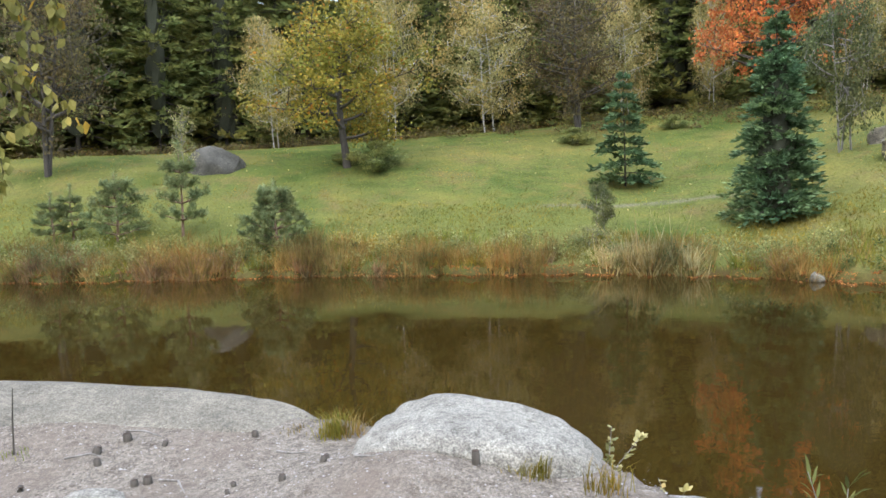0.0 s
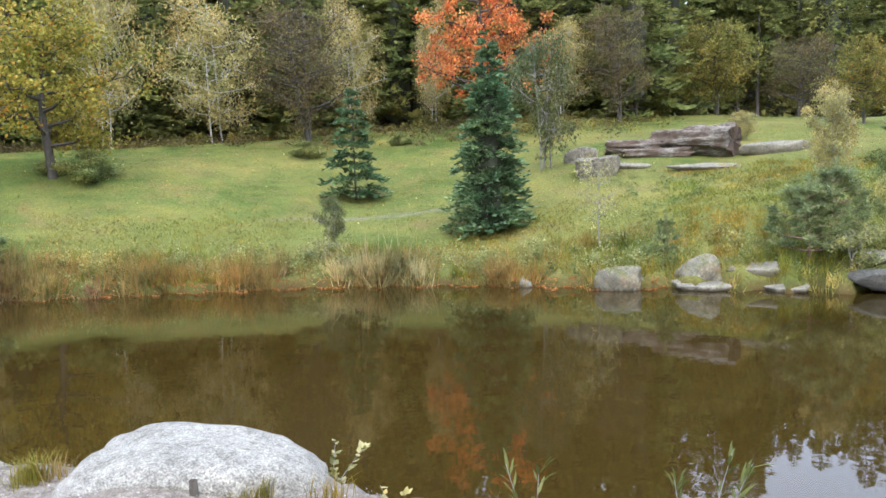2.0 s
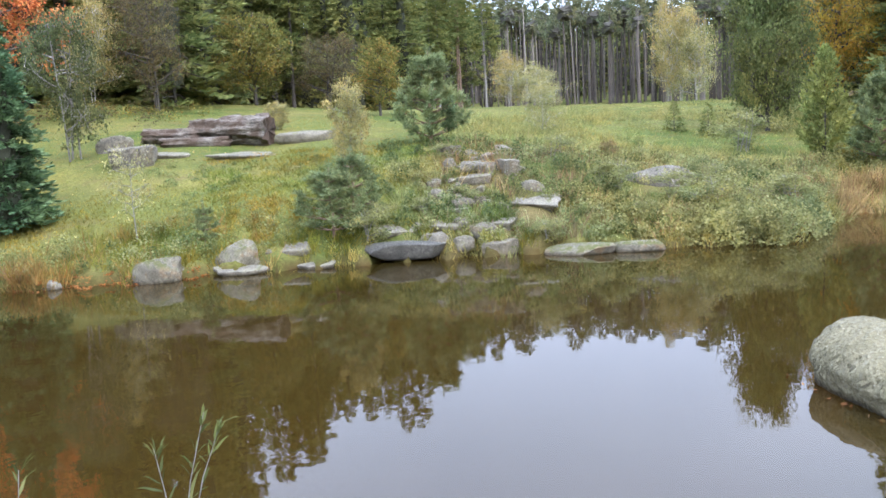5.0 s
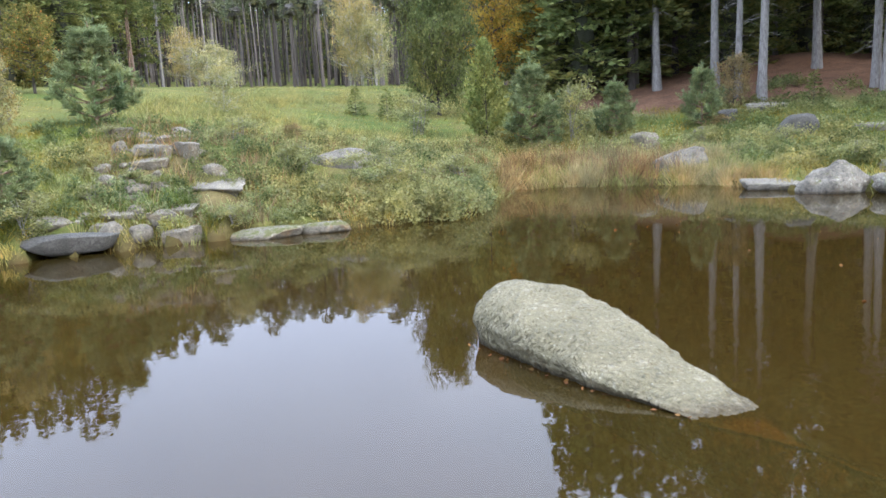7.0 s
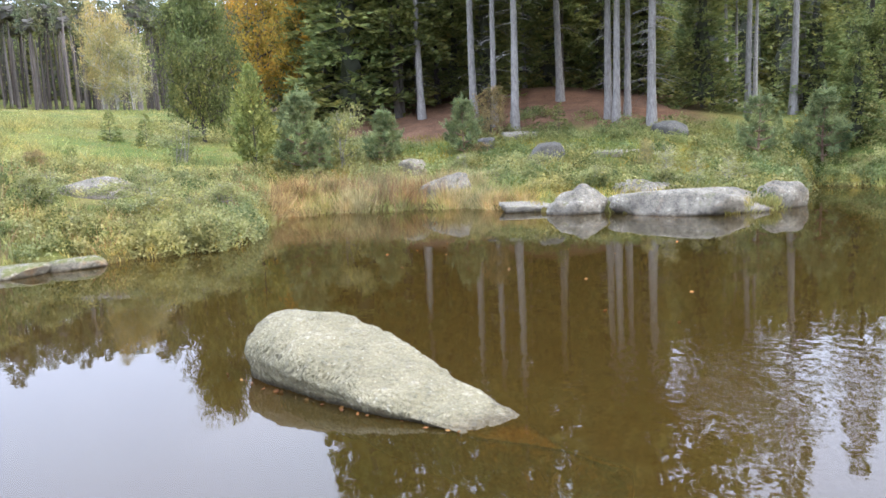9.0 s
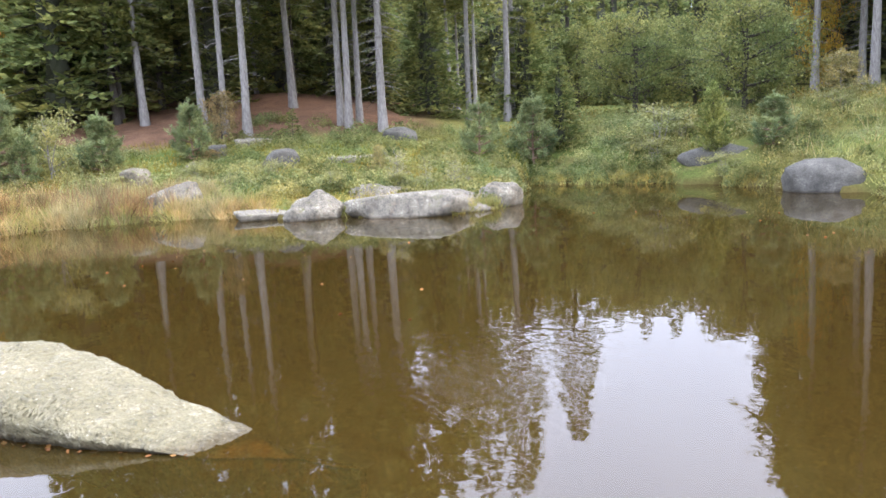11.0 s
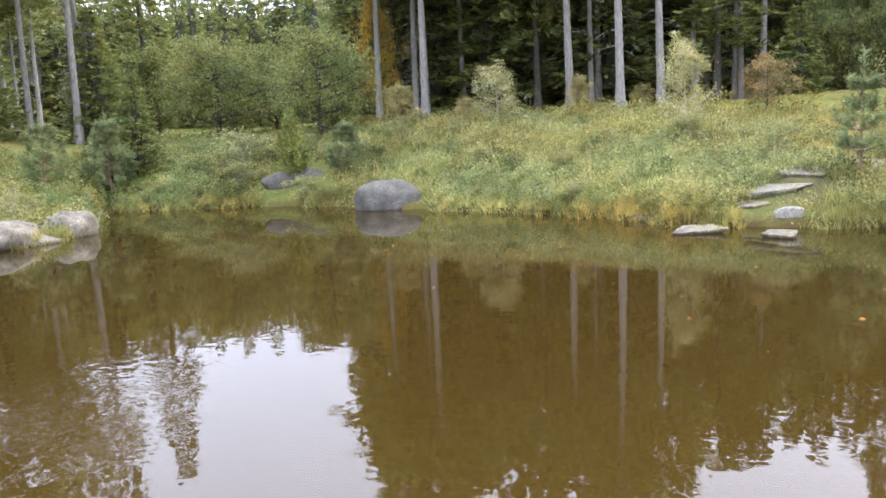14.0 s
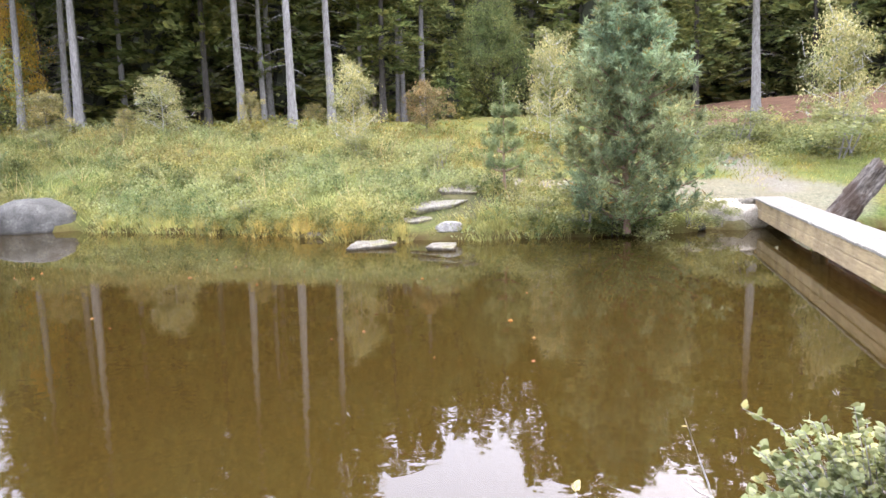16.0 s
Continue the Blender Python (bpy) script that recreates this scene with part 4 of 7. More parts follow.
kind("thin_birch", "birch_sapling", leafy(25, 14, 4, 12, 0.032, 0.3, spread=0.10, slim=0.5), BARK_GREY, LEAF_SILVER, "thin sapling with a few pale leaves", "tree", 2.4, 1.2)
kind("yellow_birch", "birch_sapling", leafy(26, 26, 6, 40, 0.028, 0.10, spread=0.09, slim=0.5), BARK_GREY, LEAF_PALE, "young yellow birch with sparse leaves", "tree", 2.4, 1.3)
kind("grey_tree", "alder_tree", leafy(27, 32, 8, 26, 0.020, 0.17, spread=0.10, stems=2), BARK_DARK, LEAF_BROWN, "half-bare grey-brown tree at the edge of the wood", "tree", 6, 4)
kind("olive_tree", "maple_tree", leafy(28, 26, 7, 44, 0.028, 0.16, spread=0.10), BARK_DARK, LEAF_OLIVE, "rounded olive-green tree turning yellow", "tree", 5, 4.5)
kind("green_tree", "broadleaf_tree", leafy(29, 30, 8, 44, 0.025, 0.06, spread=0.11, stems=2), BARK_DARK, LEAF_GREEN, "dense green broad-leaved tree behind the bank", "tree", 6, 4.5)
kind("dark_tree", "broadleaf_tree", leafy(36, 36, 10, 64, 0.022, 0.05, spread=0.10, stems=1, shape=0.4), BARK_DARK, LEAF_DARK, "dark green broad-leaved tree with a pointed crown", "tree", 6, 4.5)
kind("turning_tree", "maple_tree", leafy(37, 26, 7, 44, 0.028, 0.14, spread=0.10), BARK_DARK, LEAF_TURN, "small green tree with leaves turning orange-red", "tree", 5, 4.5)
kind("willow", "willow_shrub", leafy(30, 24, 7, 34, 0.028, 0.14, spread=0.10, stems=4, slim=0.9), BARK_GREY, LEAF_WILLOW, "grey-green many-stemmed willow on the meadow", "tree", 4.4, 2.2)
kind("yellow_tree", "maple_tree", leafy(31, 26, 6, 44, 0.026, 0.1, spread=0.11), BARK_DARK, LEAF_YELLOW, "bright yellow autumn tree inside the wood", "tree", 7, 4)
kind("pink_tree", "young_oak", leafy(32, 18, 6, 34, 0.034, 0.1, spread=0.10, slim=0.7), BARK_DARK, LEAF_PINK, "young tree with pinkish-brown withered leaves", "tree", 2.3, 1.7)
kind("shrub", "shrub", leafy(33, 22, 5, 36, 0.05, 0.02, spread=0.12, stems=4, slim=0.7), BARK_DARK, LEAF_GREEN, "low dark green shrub in the grass", "shrub", 1.2, 1.8, bits=("stem", "foliage"))
kind("light_shrub", "shrub", leafy(34, 16, 3, 30, 0.05, 0.02, spread=0.15, stems=4, slim=0.6), BARK_GREY, WEED, "low leafy light green shrub on the bank", "shrub", 1.4, 2.2, bits=("stem", "foliage"))


def tall_tree(key, seed, clear, twigs, bark_mat, needle_mat, label, arms=9, sprays=8):
    """A forest conifer with a long bare trunk, dead twigs below and a narrow crown above."""
    rng = np.random.default_rng(seed)
    h = 18.0
    z = np.linspace(0, 1, 14)
    pieces = [tube(np.stack([0.10 * np.sin(z * 4 + seed), 0.10 * np.cos(z * 3 + seed) - 0.1 * np.cos(seed), z * h], 1), 0.17 * (1.04 - z) + 0.06 * np.exp(-z * 40) + 0.01, 10)]
    for _ in range(twigs):
        a, zz = rng.uniform(0, 2 * np.pi), rng.uniform(1.5, h * clear)
        out, ln = np.array([np.cos(a), np.sin(a), 0]), rng.uniform(0.4, 1.7)
        q = np.linspace(0, 1, 4)
        pieces.append(tube(np.array([0, 0, zz]) + out * (q * ln)[:, None] - np.array([0, 0, 1]) * (q * q * ln * rng.uniform(0.2, 0.6))[:, None], 0.014 * (1.1 - q), 3))
    _, (cv, cf) = spruce(seed, 20, arms, sprays, clear, 0.62, 3.6, 0.10, 0.05, 0.65, 0.45, 0.3, 0.22, 3)
    KINDS[key] = ("forest_spruce", mesh("tall_trunk", *joined(pieces), bark_mat, True), mesh("tall_crown", cv * np.array([5, 5, h]), cf, needle_mat), label, "tree", h, 5.0, ("trunk", "crown"), None)


tall_tree("tall_bare", 41, 0.5, 26, BARK_GREY, NEEDLE_DARK, "tall forest spruce with a bare grey trunk")
tall_tree("tall_twiggy", 42, 0.42, 110, BARK_GREY, NEEDLE_DARK, "tall spruce with grey trunk and many dead lower twigs")
tall_tree("tall_thin", 45, 0.5, 40, BARK_GREY, NEEDLE_DARK, "tall slim spruce with a thin see-through crown", 6, 4)
tall_tree("tall_low", 43, 0.25, 40, BARK_DARK, NEEDLE_DARK, "tall forest spruce with dark trunk and drooping branches")
tall_tree("tall_pine", 44, 0.62, 10, BARK_PINE, NEEDLE_DARK, "tall forest pine with a long bare trunk")

# ---- plants: where they stand ----
# Meadow and edge of the wood: kind, x, y, height, width
MEADOW = [
    ('hero_spruce', 7.43, 19.25, 5.2, 2.2),
    ('open_spruce', 4.81, 24.99, 3.7, 1.95),
    ('willow', 11.23, 23.91, 4.47, 2.58),
    ('gold', -4.92, 28.27, 5.89, 6.64),
    ('shrub', -3.54, 27.72, 1.12, 2.09),
    ('shrub', -4.98, 28.87, 0.51, 1.31),
    ('pale_birch', -9.15, 34.82, 5.7, 3.22),
    ('pale_birch', -4.13, 36.77, 8.27, 4.14),
    ('pale_birch', 0.8, 37.99, 6.9, 5.39),
    ('grey_tree', 4.48, 34.21, 6.08, 5.41),
    ('pale_birch', 7.51, 38.27, 6.64, 3.49),
    ('red', 12.46, 33.62, 7.37, 6.31),
    ('pale_birch', 18.17, 36.61, 5.3, 3.67),
    ('pale_birch', 11.48, 38.15, 6.32, 2.39),
    ('grey_tree', 19.42, 32.83, 5.65, 3.71),
]
# Far shore and the wood beyond the log
SHORE = [
    ('olive_tree', 26.53, 35.0, 4.95, 4.92),
    ('grey_tree', 30.31, 33.18, 4.23, 4.36),
    ('turning_tree', 28.91, 27.59, 3.88, 3.13),
    ('pine', 18.86, 15.53, 2.97, 2.92),
    ('yellow_birch', 14.69, 14.87, 2.5, 1.48),
    ('pine_b', 11.35, 12.05, 1.65, 2.1),
    ('pine_b', 11.95, 12.0, 1.8, 1.8),
    ('light_shrub', 11.65, 11.3, 0.8, 1.2),
    ('light_shrub', 12.2, 11.7, 0.7, 1.0),
    ('thin_birch', 8.51, 15.27, 2.13, 1.25),
    ('lean_pine', 9.45, 14.08, 1.1, 0.83),
    ('lean_pine', -11.76, 20.4, 1.45, 1.67),
    ('lean_pine', -11.35, 20.69, 1.58, 1.41),
    ('pine_b', -9.95, 20.46, 1.95, 2.12),
    ('lean_pine', -8.16, 20.59, 2.63, 2.07),
    ('thin_birch', -9.78, 25.06, 2.61, 1.2),
    ('pine', -5.24, 19.35, 1.82, 2.09),
    ('grey_tree', -14.52, 25.51, 7.14, 5.04),
    ('shrub', 4.07, 31.59, 0.74, 1.43),
    ('shrub', 8.39, 32.8, 0.64, 1.14),
    ('willow', 3.18, 19.44, 1.36, 0.88),
    ('light_shrub', 2.66, 18.21, 0.6, 1.1),
]
# Round the inlet
INLET = [
    ('pale_birch', 47.78, 32.66, 4.1, 3.46),
    ('silver_birch', 47.3, 29.8, 3.01, 4.39),
    ('silver_birch', 25.54, 15.57, 2.2, 1.9),
    ('pale_birch', 57.11, 24.19, 7.72, 3.4),
    ('silver_birch', 56.03, 21.6, 5.54, 4.03),
    ('pale_birch', 56.57, 22.91, 7.16, 4.1),
    ('pink_tree', 31.67, -2.1, 0.59, 1.17),
    ('pink_tree', 22.09, 10.98, 0.61, 0.83),
    ('yellow_birch', 19.42, 24.07, 1.17, 1.39),
    ('dark_tree', 35.28, 10.2, 8.0, 4.3),
    ('yellow_tree', 46.5, 10.0, 8.2, 5.2),
    ('yellow_tree', 44.6, 7.3, 7.0, 3.8),
    ('column_spruce', 27.26, 5.93, 3.73, 1.76),
    ('pine', 29.71, 4.77, 3.25, 2.79),
    ('pine_b', 29.13, 3.97, 1.62, 1.52),
    ('pine', 31.07, 1.65, 2.32, 2.07),
    ('pine', 31.94, -1.57, 2.5, 2.01),
    ('pink_tree', 34.88, -2.92, 2.29, 1.81),
    ('small_spruce', 32.48, 13.24, 1.32, 1.1),
    ('small_spruce', 32.04, 11.56, 1.39, 0.96),
    ('small_spruce', 24.77, 11.23, 0.56, 0.57),
    ('small_spruce', 33.91, -5.84, 1.45, 1.1),
    ('light_shrub', 27.51, 8.63, 1.55, 2.14),
    ('light_shrub', 30.29, 3.31, 2.37, 2.03),
    ('light_shrub', 17.64, 6.08, 1.02, 1.67),
    ('light_shrub', 13.53, 11.34, 0.48, 0.93),
    ('light_shrub', 14.27, 8.41, 0.47, 0.99),
    ('light_shrub', 14.6, 10.85, 0.44, 0.82),
    ('light_shrub', 17.0, 13.52, 0.5, 0.98),
    ('light_shrub', 18.9, 11.0, 0.92, 1.47),
]
# East bank
BANK = [
    ('pine_b', 27.59, -12.0, 2.43, 2.09),
    ('pine', 28.1, -14.53, 2.82, 2.43),
    ('light_shrub', 24.97, -18.24, 1.81, 2.7),
    ('thin_birch', 22.9, -7.3, 1.3, 0.7),
    ('thin_birch', 22.5, -8.1, 1.0, 0.8),
    ('thin_birch', 22.2, -8.9, 1.1, 0.7),
    ('column_spruce', 22.3, -18.6, 2.67, 1.3),
    ('light_shrub', 24.1, -17.5, 1.1, 1.6),
    ('light_shrub', 20.9, -17.9, 0.8, 1.3),
    ('light_shrub', 15.2, -17.6, 0.6, 1.0),
    ('pine', 20.41, -19.52, 1.9, 1.84),
    ('dark_spruce', 28.8, -16.1, 3.8, 2.3),
    ('green_tree', 34.02, -23.44, 5.11, 5.76),
    ('green_tree', 25.38, -22.74, 4.49, 4.72),
    ('dark_spruce', 38.59, -19.26, 6.6, 4.2),
    ('dark_spruce', 40.1, -14.2, 7.4, 4.4),
    ('green_tree', 34.32, -27.13, 4.63, 4.81),
    ('green_tree', 41.23, -23.91, 4.93, 5.26),
    ('green_tree', 32.0, -31.35, 3.7, 3.94),
    ('yellow_tree', 29.01, -29.91, 6.38, 2.6),
    ('thin_birch', 22.59, -7.21, 1.25, 1.04),
    ('thin_birch', 22.27, -8.84, 0.76, 0.96),
    ('yellow_birch', 25.92, -7.53, 1.01, 0.63),
    ('silver_birch', 18.21, -25.71, 2.33, 2.4),
    ('yellow_birch', 22.74, -24.81, 1.91, 2.09),
    ('silver_birch', 9.29, -23.06, 3.03, 1.87),
    ('yellow_birch', 19.56, -25.36, 1.04, 1.17),
    ('yellow_birch', 16.55, -29.22, 1.65, 1.22),
    ('yellow_birch', 15.81, -33.48, 1.13, 1.35),
    ('pink_tree', 8.76, -28.7, 2.01, 1.95),
]
# South bank, by the footbridge
LANDING = [
    ('silver_birch', 3.99, -28.18, 4.0, 2.45),
    ('lean_pine', 3.9, -19.87, 2.69, 1.72),
    ('big_pine', 0.77, -17.72, 5.35, 3.8),
    ('dark_tree', 8.28, -38.15, 5.84, 3.97),
    ('dark_spruce', 9.76, -35.71, 3.73, 2.69),
    ('dark_spruce', 4.89, -38.76, 4.42, 3.4),
    ('silver_birch', -5.12, -27.63, 4.3, 2.9),
    ('light_shrub', -2.31, -28.31, 1.33, 2.85),
    ('light_shrub', -5.03, -25.71, 1.64, 3.37),
    ('light_shrub', -1.04, -30.68, 1.22, 2.21),
    ('pine_b', 68.96, -35.69, 1.46, 3.46),
    ('light_shrub', 1.59, -17.75, 1.1, 1.7),
    ('light_shrub', 0.31, -18.1, 1.05, 1.7),
    ('shrub', 0.9, -17.95, 1.0, 1.9),
    ('light_shrub', -0.47, -18.84, 0.74, 1.19),
    ('light_shrub', 2.67, -17.76, 0.76, 1.39),
    ('light_shrub', -1.2, -19.16, 0.66, 0.81),
]
# Tall trees with bare trunks: kind, x, y, girth across
TRUNKS = [
    ('tall_bare', 38.44, -2.35, 0.4),
    ('tall_bare', 36.95, -3.22, 0.3),
    ('tall_bare', 35.73, -4.06, 0.29),
    ('tall_bare', 40.81, -7.01, 0.52),
    ('tall_bare', 36.17, -8.5, 0.19),
    ('tall_bare', 35.46, -8.68, 0.24),
    ('tall_bare', 36.57, -9.47, 0.36),
    ('tall_twiggy', 34.2, -10.07, 0.58),
    ('tall_thin', 39.33, -16.32, 0.28),
    ('tall_thin', 37.64, -17.73, 0.28),
    ('tall_thin', 39.33, -18.84, 0.26),
    ('tall_low', 44.79, 5.7, 0.3),
    ('tall_low', 41.24, 1.68, 0.25),
    ('tall_bare', 40.41, 0.29, 0.18),
]
# The same on the south side
TRUNKS_SOUTH = [
    ('tall_bare', 18.51, -31.89, 0.3),
    ('tall_bare', 19.66, -35.86, 0.24),
    ('tall_bare', 19.85, -36.9, 0.28),
    ('tall_bare', 15.19, -30.32, 0.27),
    ('tall_bare', 14.56, -32.86, 0.31),
    ('tall_low', 21.99, -34.42, 0.3),
    ('tall_low', 24.01, -36.68, 0.26),
    ('tall_twiggy', 27.58, -31.31, 0.43),
    ('tall_bare', 28.54, -33.14, 0.22),
    ('tall_low', 13.47, -36.58, 0.28),
    ('tall_bare', 13.23, -38.8, 0.27),
    ('tall_bare', 12.26, -39.13, 0.24),
    ('tall_bare', -3.33, -33.94, 0.39),
    ('tall_low', -1.23, -43.08, 0.28),
    ('tall_bare', 28.45, -29.26, 0.36),
    ('tall_bare', 24.04, -27.9, 0.54),
    ('tall_low', 30.52, -32.82, 0.3),
    ('tall_low', 42.27, -24.1, 0.29),
]
# Stones along the far shore: look, x, y, z, width, height, turn
SHORE_STONES = [
    ('pale', 6.31, 14.5, 0.0, 0.38, 0.19, -23.0),
    ('moss', 7.74, 13.08, 0.0, 1.03, 0.48, -30.0),
    ('moss', 9.3, 12.73, 0.24, 0.92, 0.40, -35.0),
    ('slab_pale', 9.16, 12.45, 0.02, 0.99, 0.19, -35.0),
    ('slab', 10.27, 12.24, 0.26, 0.92, 0.26, -39.0),
    ('slab', 10.39, 11.47, 0.0, 0.75, 0.08, -41.0),
    ('slab_dark', 11.69, 10.26, 0.06, 1.84, 0.37, -48.0),
]
# The stony steps up the bank and the slabs beside them
STEP_STONES = [
    ('grey', 17.17, 13.37, 2.13, 0.59, 0.36, -52.1),
    ('grey', 15.71, 12.24, 1.77, 0.45, 0.37, -52.1),
    ('slab_warm', 16.23, 11.75, 1.85, 0.90, 0.23, -54.1),
    ('slab', 17.36, 12.71, 2.08, 0.58, 0.15, -53.8),
    ('slab_warm', 15.36, 11.13, 1.41, 0.97, 0.29, -54.1),
    ('grey', 18.05, 12.20, 2.13, 0.82, 0.31, -55.9),
    ('grey', 16.24, 10.80, 1.66, 0.60, 0.36, -56.4),
    ('grey', 14.67, 11.93, 1.41, 0.43, 0.23, -50.9),
    ('grey', 16.12, 9.96, 1.20, 0.67, 0.28, -58.3),
    ('slab', 15.43, 9.48, 0.92, 1.36, 0.17, -58.4),
    ('slab_pale', 14.02, 10.67, 0.81, 0.56, 0.24, -52.7),
    ('slab', 13.61, 11.49, 0.90, 0.49, 0.18, -49.8),
    ('grey', 14.71, 10.43, 1.02, 0.38, 0.15, -54.7),
    ('slab_pale', 14.06, 9.47, 0.53, 0.64, 0.18, -56.0),
    ('slab', 13.13, 10.35, 0.53, 0.71, 0.20, -51.8),
    ('grey', 13.20, 8.95, 0.00, 0.61, 0.30, -55.9),
    ('slab_pale', 12.35, 11.05, 0.44, 1.06, 0.20, -48.2),
    ('grey', 12.69, 10.39, 0.32, 0.50, 0.19, -50.7),
    ('whale', 19.53, 8.05, 1.09, 1.96, 0.55, -67.6),
    ('grey', 18.33, 6.35, 0.65, 0.35, 0.20, -70.9),
    ('slab_moss', 13.90, 7.37, 0.00, 1.5, 0.19, -62.1),
    ('slab_moss', 14.74, 6.46, 0.00, 1.1, 0.22, -66.3),
    ('dark', -9.17, 26.51, 2.77, 2.11, 0.99, 19.0),
]
# Boulders round the inlet
INLET_STONES = [
    ('grey', 28.71, 0.43, 0.95, 1.06, 0.62, -88.0),
    ('pale2', 25.38, -0.7, 0.34, 1.95, 0.79, -90.0),
    ('grey', 26.58, -2.92, 0.1, 0.91, 0.32, -95.0),
    ('dark2', 25.28, -3.92, 0.1, 1.6, 0.62, -97.0),
    ('slab_pale', 22.29, -3.04, 0.0, 1.4, 0.41, -96.0),
    ('pale2', 20.93, -4.3, 0.0, 1.74, 0.79, -100.0),
    ('pale2', 21.87, -6.34, 0.15, 2.36, 0.66, -105.0),
    ('pale2', 19.47, -6.86, 0.0, 4.28, 0.66, -108.0),
    ('pale2', 20.1, -9.41, 0.0, 1.55, 0.71, -114.0),
    ('dark2', 28.53, -4.45, 1.19, 1.57, 0.74, -98.0),
    ('dark2', 32.53, -2.53, 1.73, 0.82, 0.5, -93.0),
    ('slab', 27.81, -6.82, 1.29, 1.56, 0.33, -103.0),
    ('pale2', 30.72, -1.42, 1.3, 0.77, 0.31, -91.0),
    ('slab', 33.77, -4.01, 2.06, 1.48, 0.47, -96.0),
]
# Boulders and slabs along the south bank
BANK_STONES = [
    ('dark2', 32.01, -10.11, 2.12, 1.58, 0.46, -107.0),
    ('pale2', 27.65, -9.52, 0.2, 0.69, 0.44, -108.0),
    ('pale2', 23.77, -9.88, 0.2, 0.94, 0.48, -111.0),
    ('smooth', 16.36, -17.52, 0.0, 2.21, 0.9, -136.0),
    ('slab_dark', 22.05, -18.66, 0.77, 2.84, 0.50, -129.0),
    ('slab_warm', 5.83, -15.58, 0.0, 0.85, 0.11, -158.0),
    ('slab_warm', 5.4, -17.49, 0.31, 0.7, 0.14, -161.0),
    ('slab_pale', 5.14, -18.11, 0.58, 1.01, 0.2, -163.0),
    ('slab_warm', 4.86, -19.12, 0.86, 1.05, 0.19, -165.0),
    ('white', 4.57, -17.07, 0.2, 0.62, 0.2, -164.0),
    ('grey', 6.05, -16.83, 0.2, 0.3, 0.11, -159.0),
    ('grey', 7.82, -17.05, 0.0, 0.36, 0.13, -154.0),
    ('slab_warm', 4.24, -15.47, -0.03, 0.6, 0.07, -163.0),
    ('grey', -1.87, -19.96, 0.3, 0.64, 0.39, 175.0),
]
turns = random.Random(5)
for row in MEADOW + SHORE + INLET + BANK + LANDING:
    plant(row[0], row[1], row[2], row[3], row[4], turns.uniform(0, 6.28))
for key, x, y, girth in TRUNKS + TRUNKS_SOUTH:
    ob = plant(key, x, y, turns.uniform(15, 19) if bearing(x, y) < 157 else turns.uniform(11, 13), turns.uniform(4.2, 5.6), turns.uniform(0, 6.28), sink=0.1)
    k = girth / 0.36 * 5.0 / ob.scale[0] / 5.0
    ob.children[0].scale = (k, k, 1)

LOOKS = {
    "pale": ("boulder", GRANITE_SLAB, "small pale grey stone at the water's edge", "boulder", 0.0, 0.2, 0.8),
    "pale2": ("boulder", GRANITE, "rounded pale grey granite boulder at the water", "boulder", 0.15, 0.24, 0.75),
    "whale": ("boulder", GRANITE, "broad low grey rock rising out of the weeds", "boulder", 0.2, 0.14, 0.7),
    "moss": ("boulder", GRANITE_MOSS, "mossy rounded boulder standing in shallow water", "boulder", 0.0, 0.2, 0.8),
    "grey": ("boulder", GRANITE_STEP, "weathered grey granite stone in the grass", "boulder", 0.4, 0.26, 0.8),
    "dark": ("boulder", GRANITE_DARK, "large dark grey ridged boulder on the meadow", "boulder", 0.1, 0.16, 0.8),
    "dark2": ("boulder", GRANITE_DARK, "smooth dark grey boulder on the bank", "boulder", 0.4, 0.12, 0.8),
    "white": ("boulder", GRANITE_PALE, "whitish angular stone beside stone steps", "boulder", 0.5, 0.12, 0.7),
    "smooth": ("boulder", GRANITE_DARK, "smooth dark grey boulder at the foot of the bank", "boulder", 0.42, 0.12, 0.8),
    "slab": ("stone_slab", GRANITE_SLAB, "flat grey granite slab lying in the grass", "stone slab", 0.85, 0.14, 0.6),
    "slab_pale": ("stone_slab", GRANITE_SLAB, "flat pale granite slab near the water", "stone slab", 0.8, 0.14, 0.6),
    "slab_dark": ("stone_slab", GRANITE_DARK, "long dark grey stone slab with a rounded underside", "stone slab", 0.3, 0.10, 0.4),
    "slab_moss": ("stone_slab", GRANITE_MOSS, "low mossy stone slab at the water's edge", "stone slab", 0.6, 0.16, 0.6),
    "slab_warm": ("stone_slab", GRANITE_STEP, "brownish stone slab forming a step on the bank", "stone slab", 0.9, 0.14, 0.7),
}
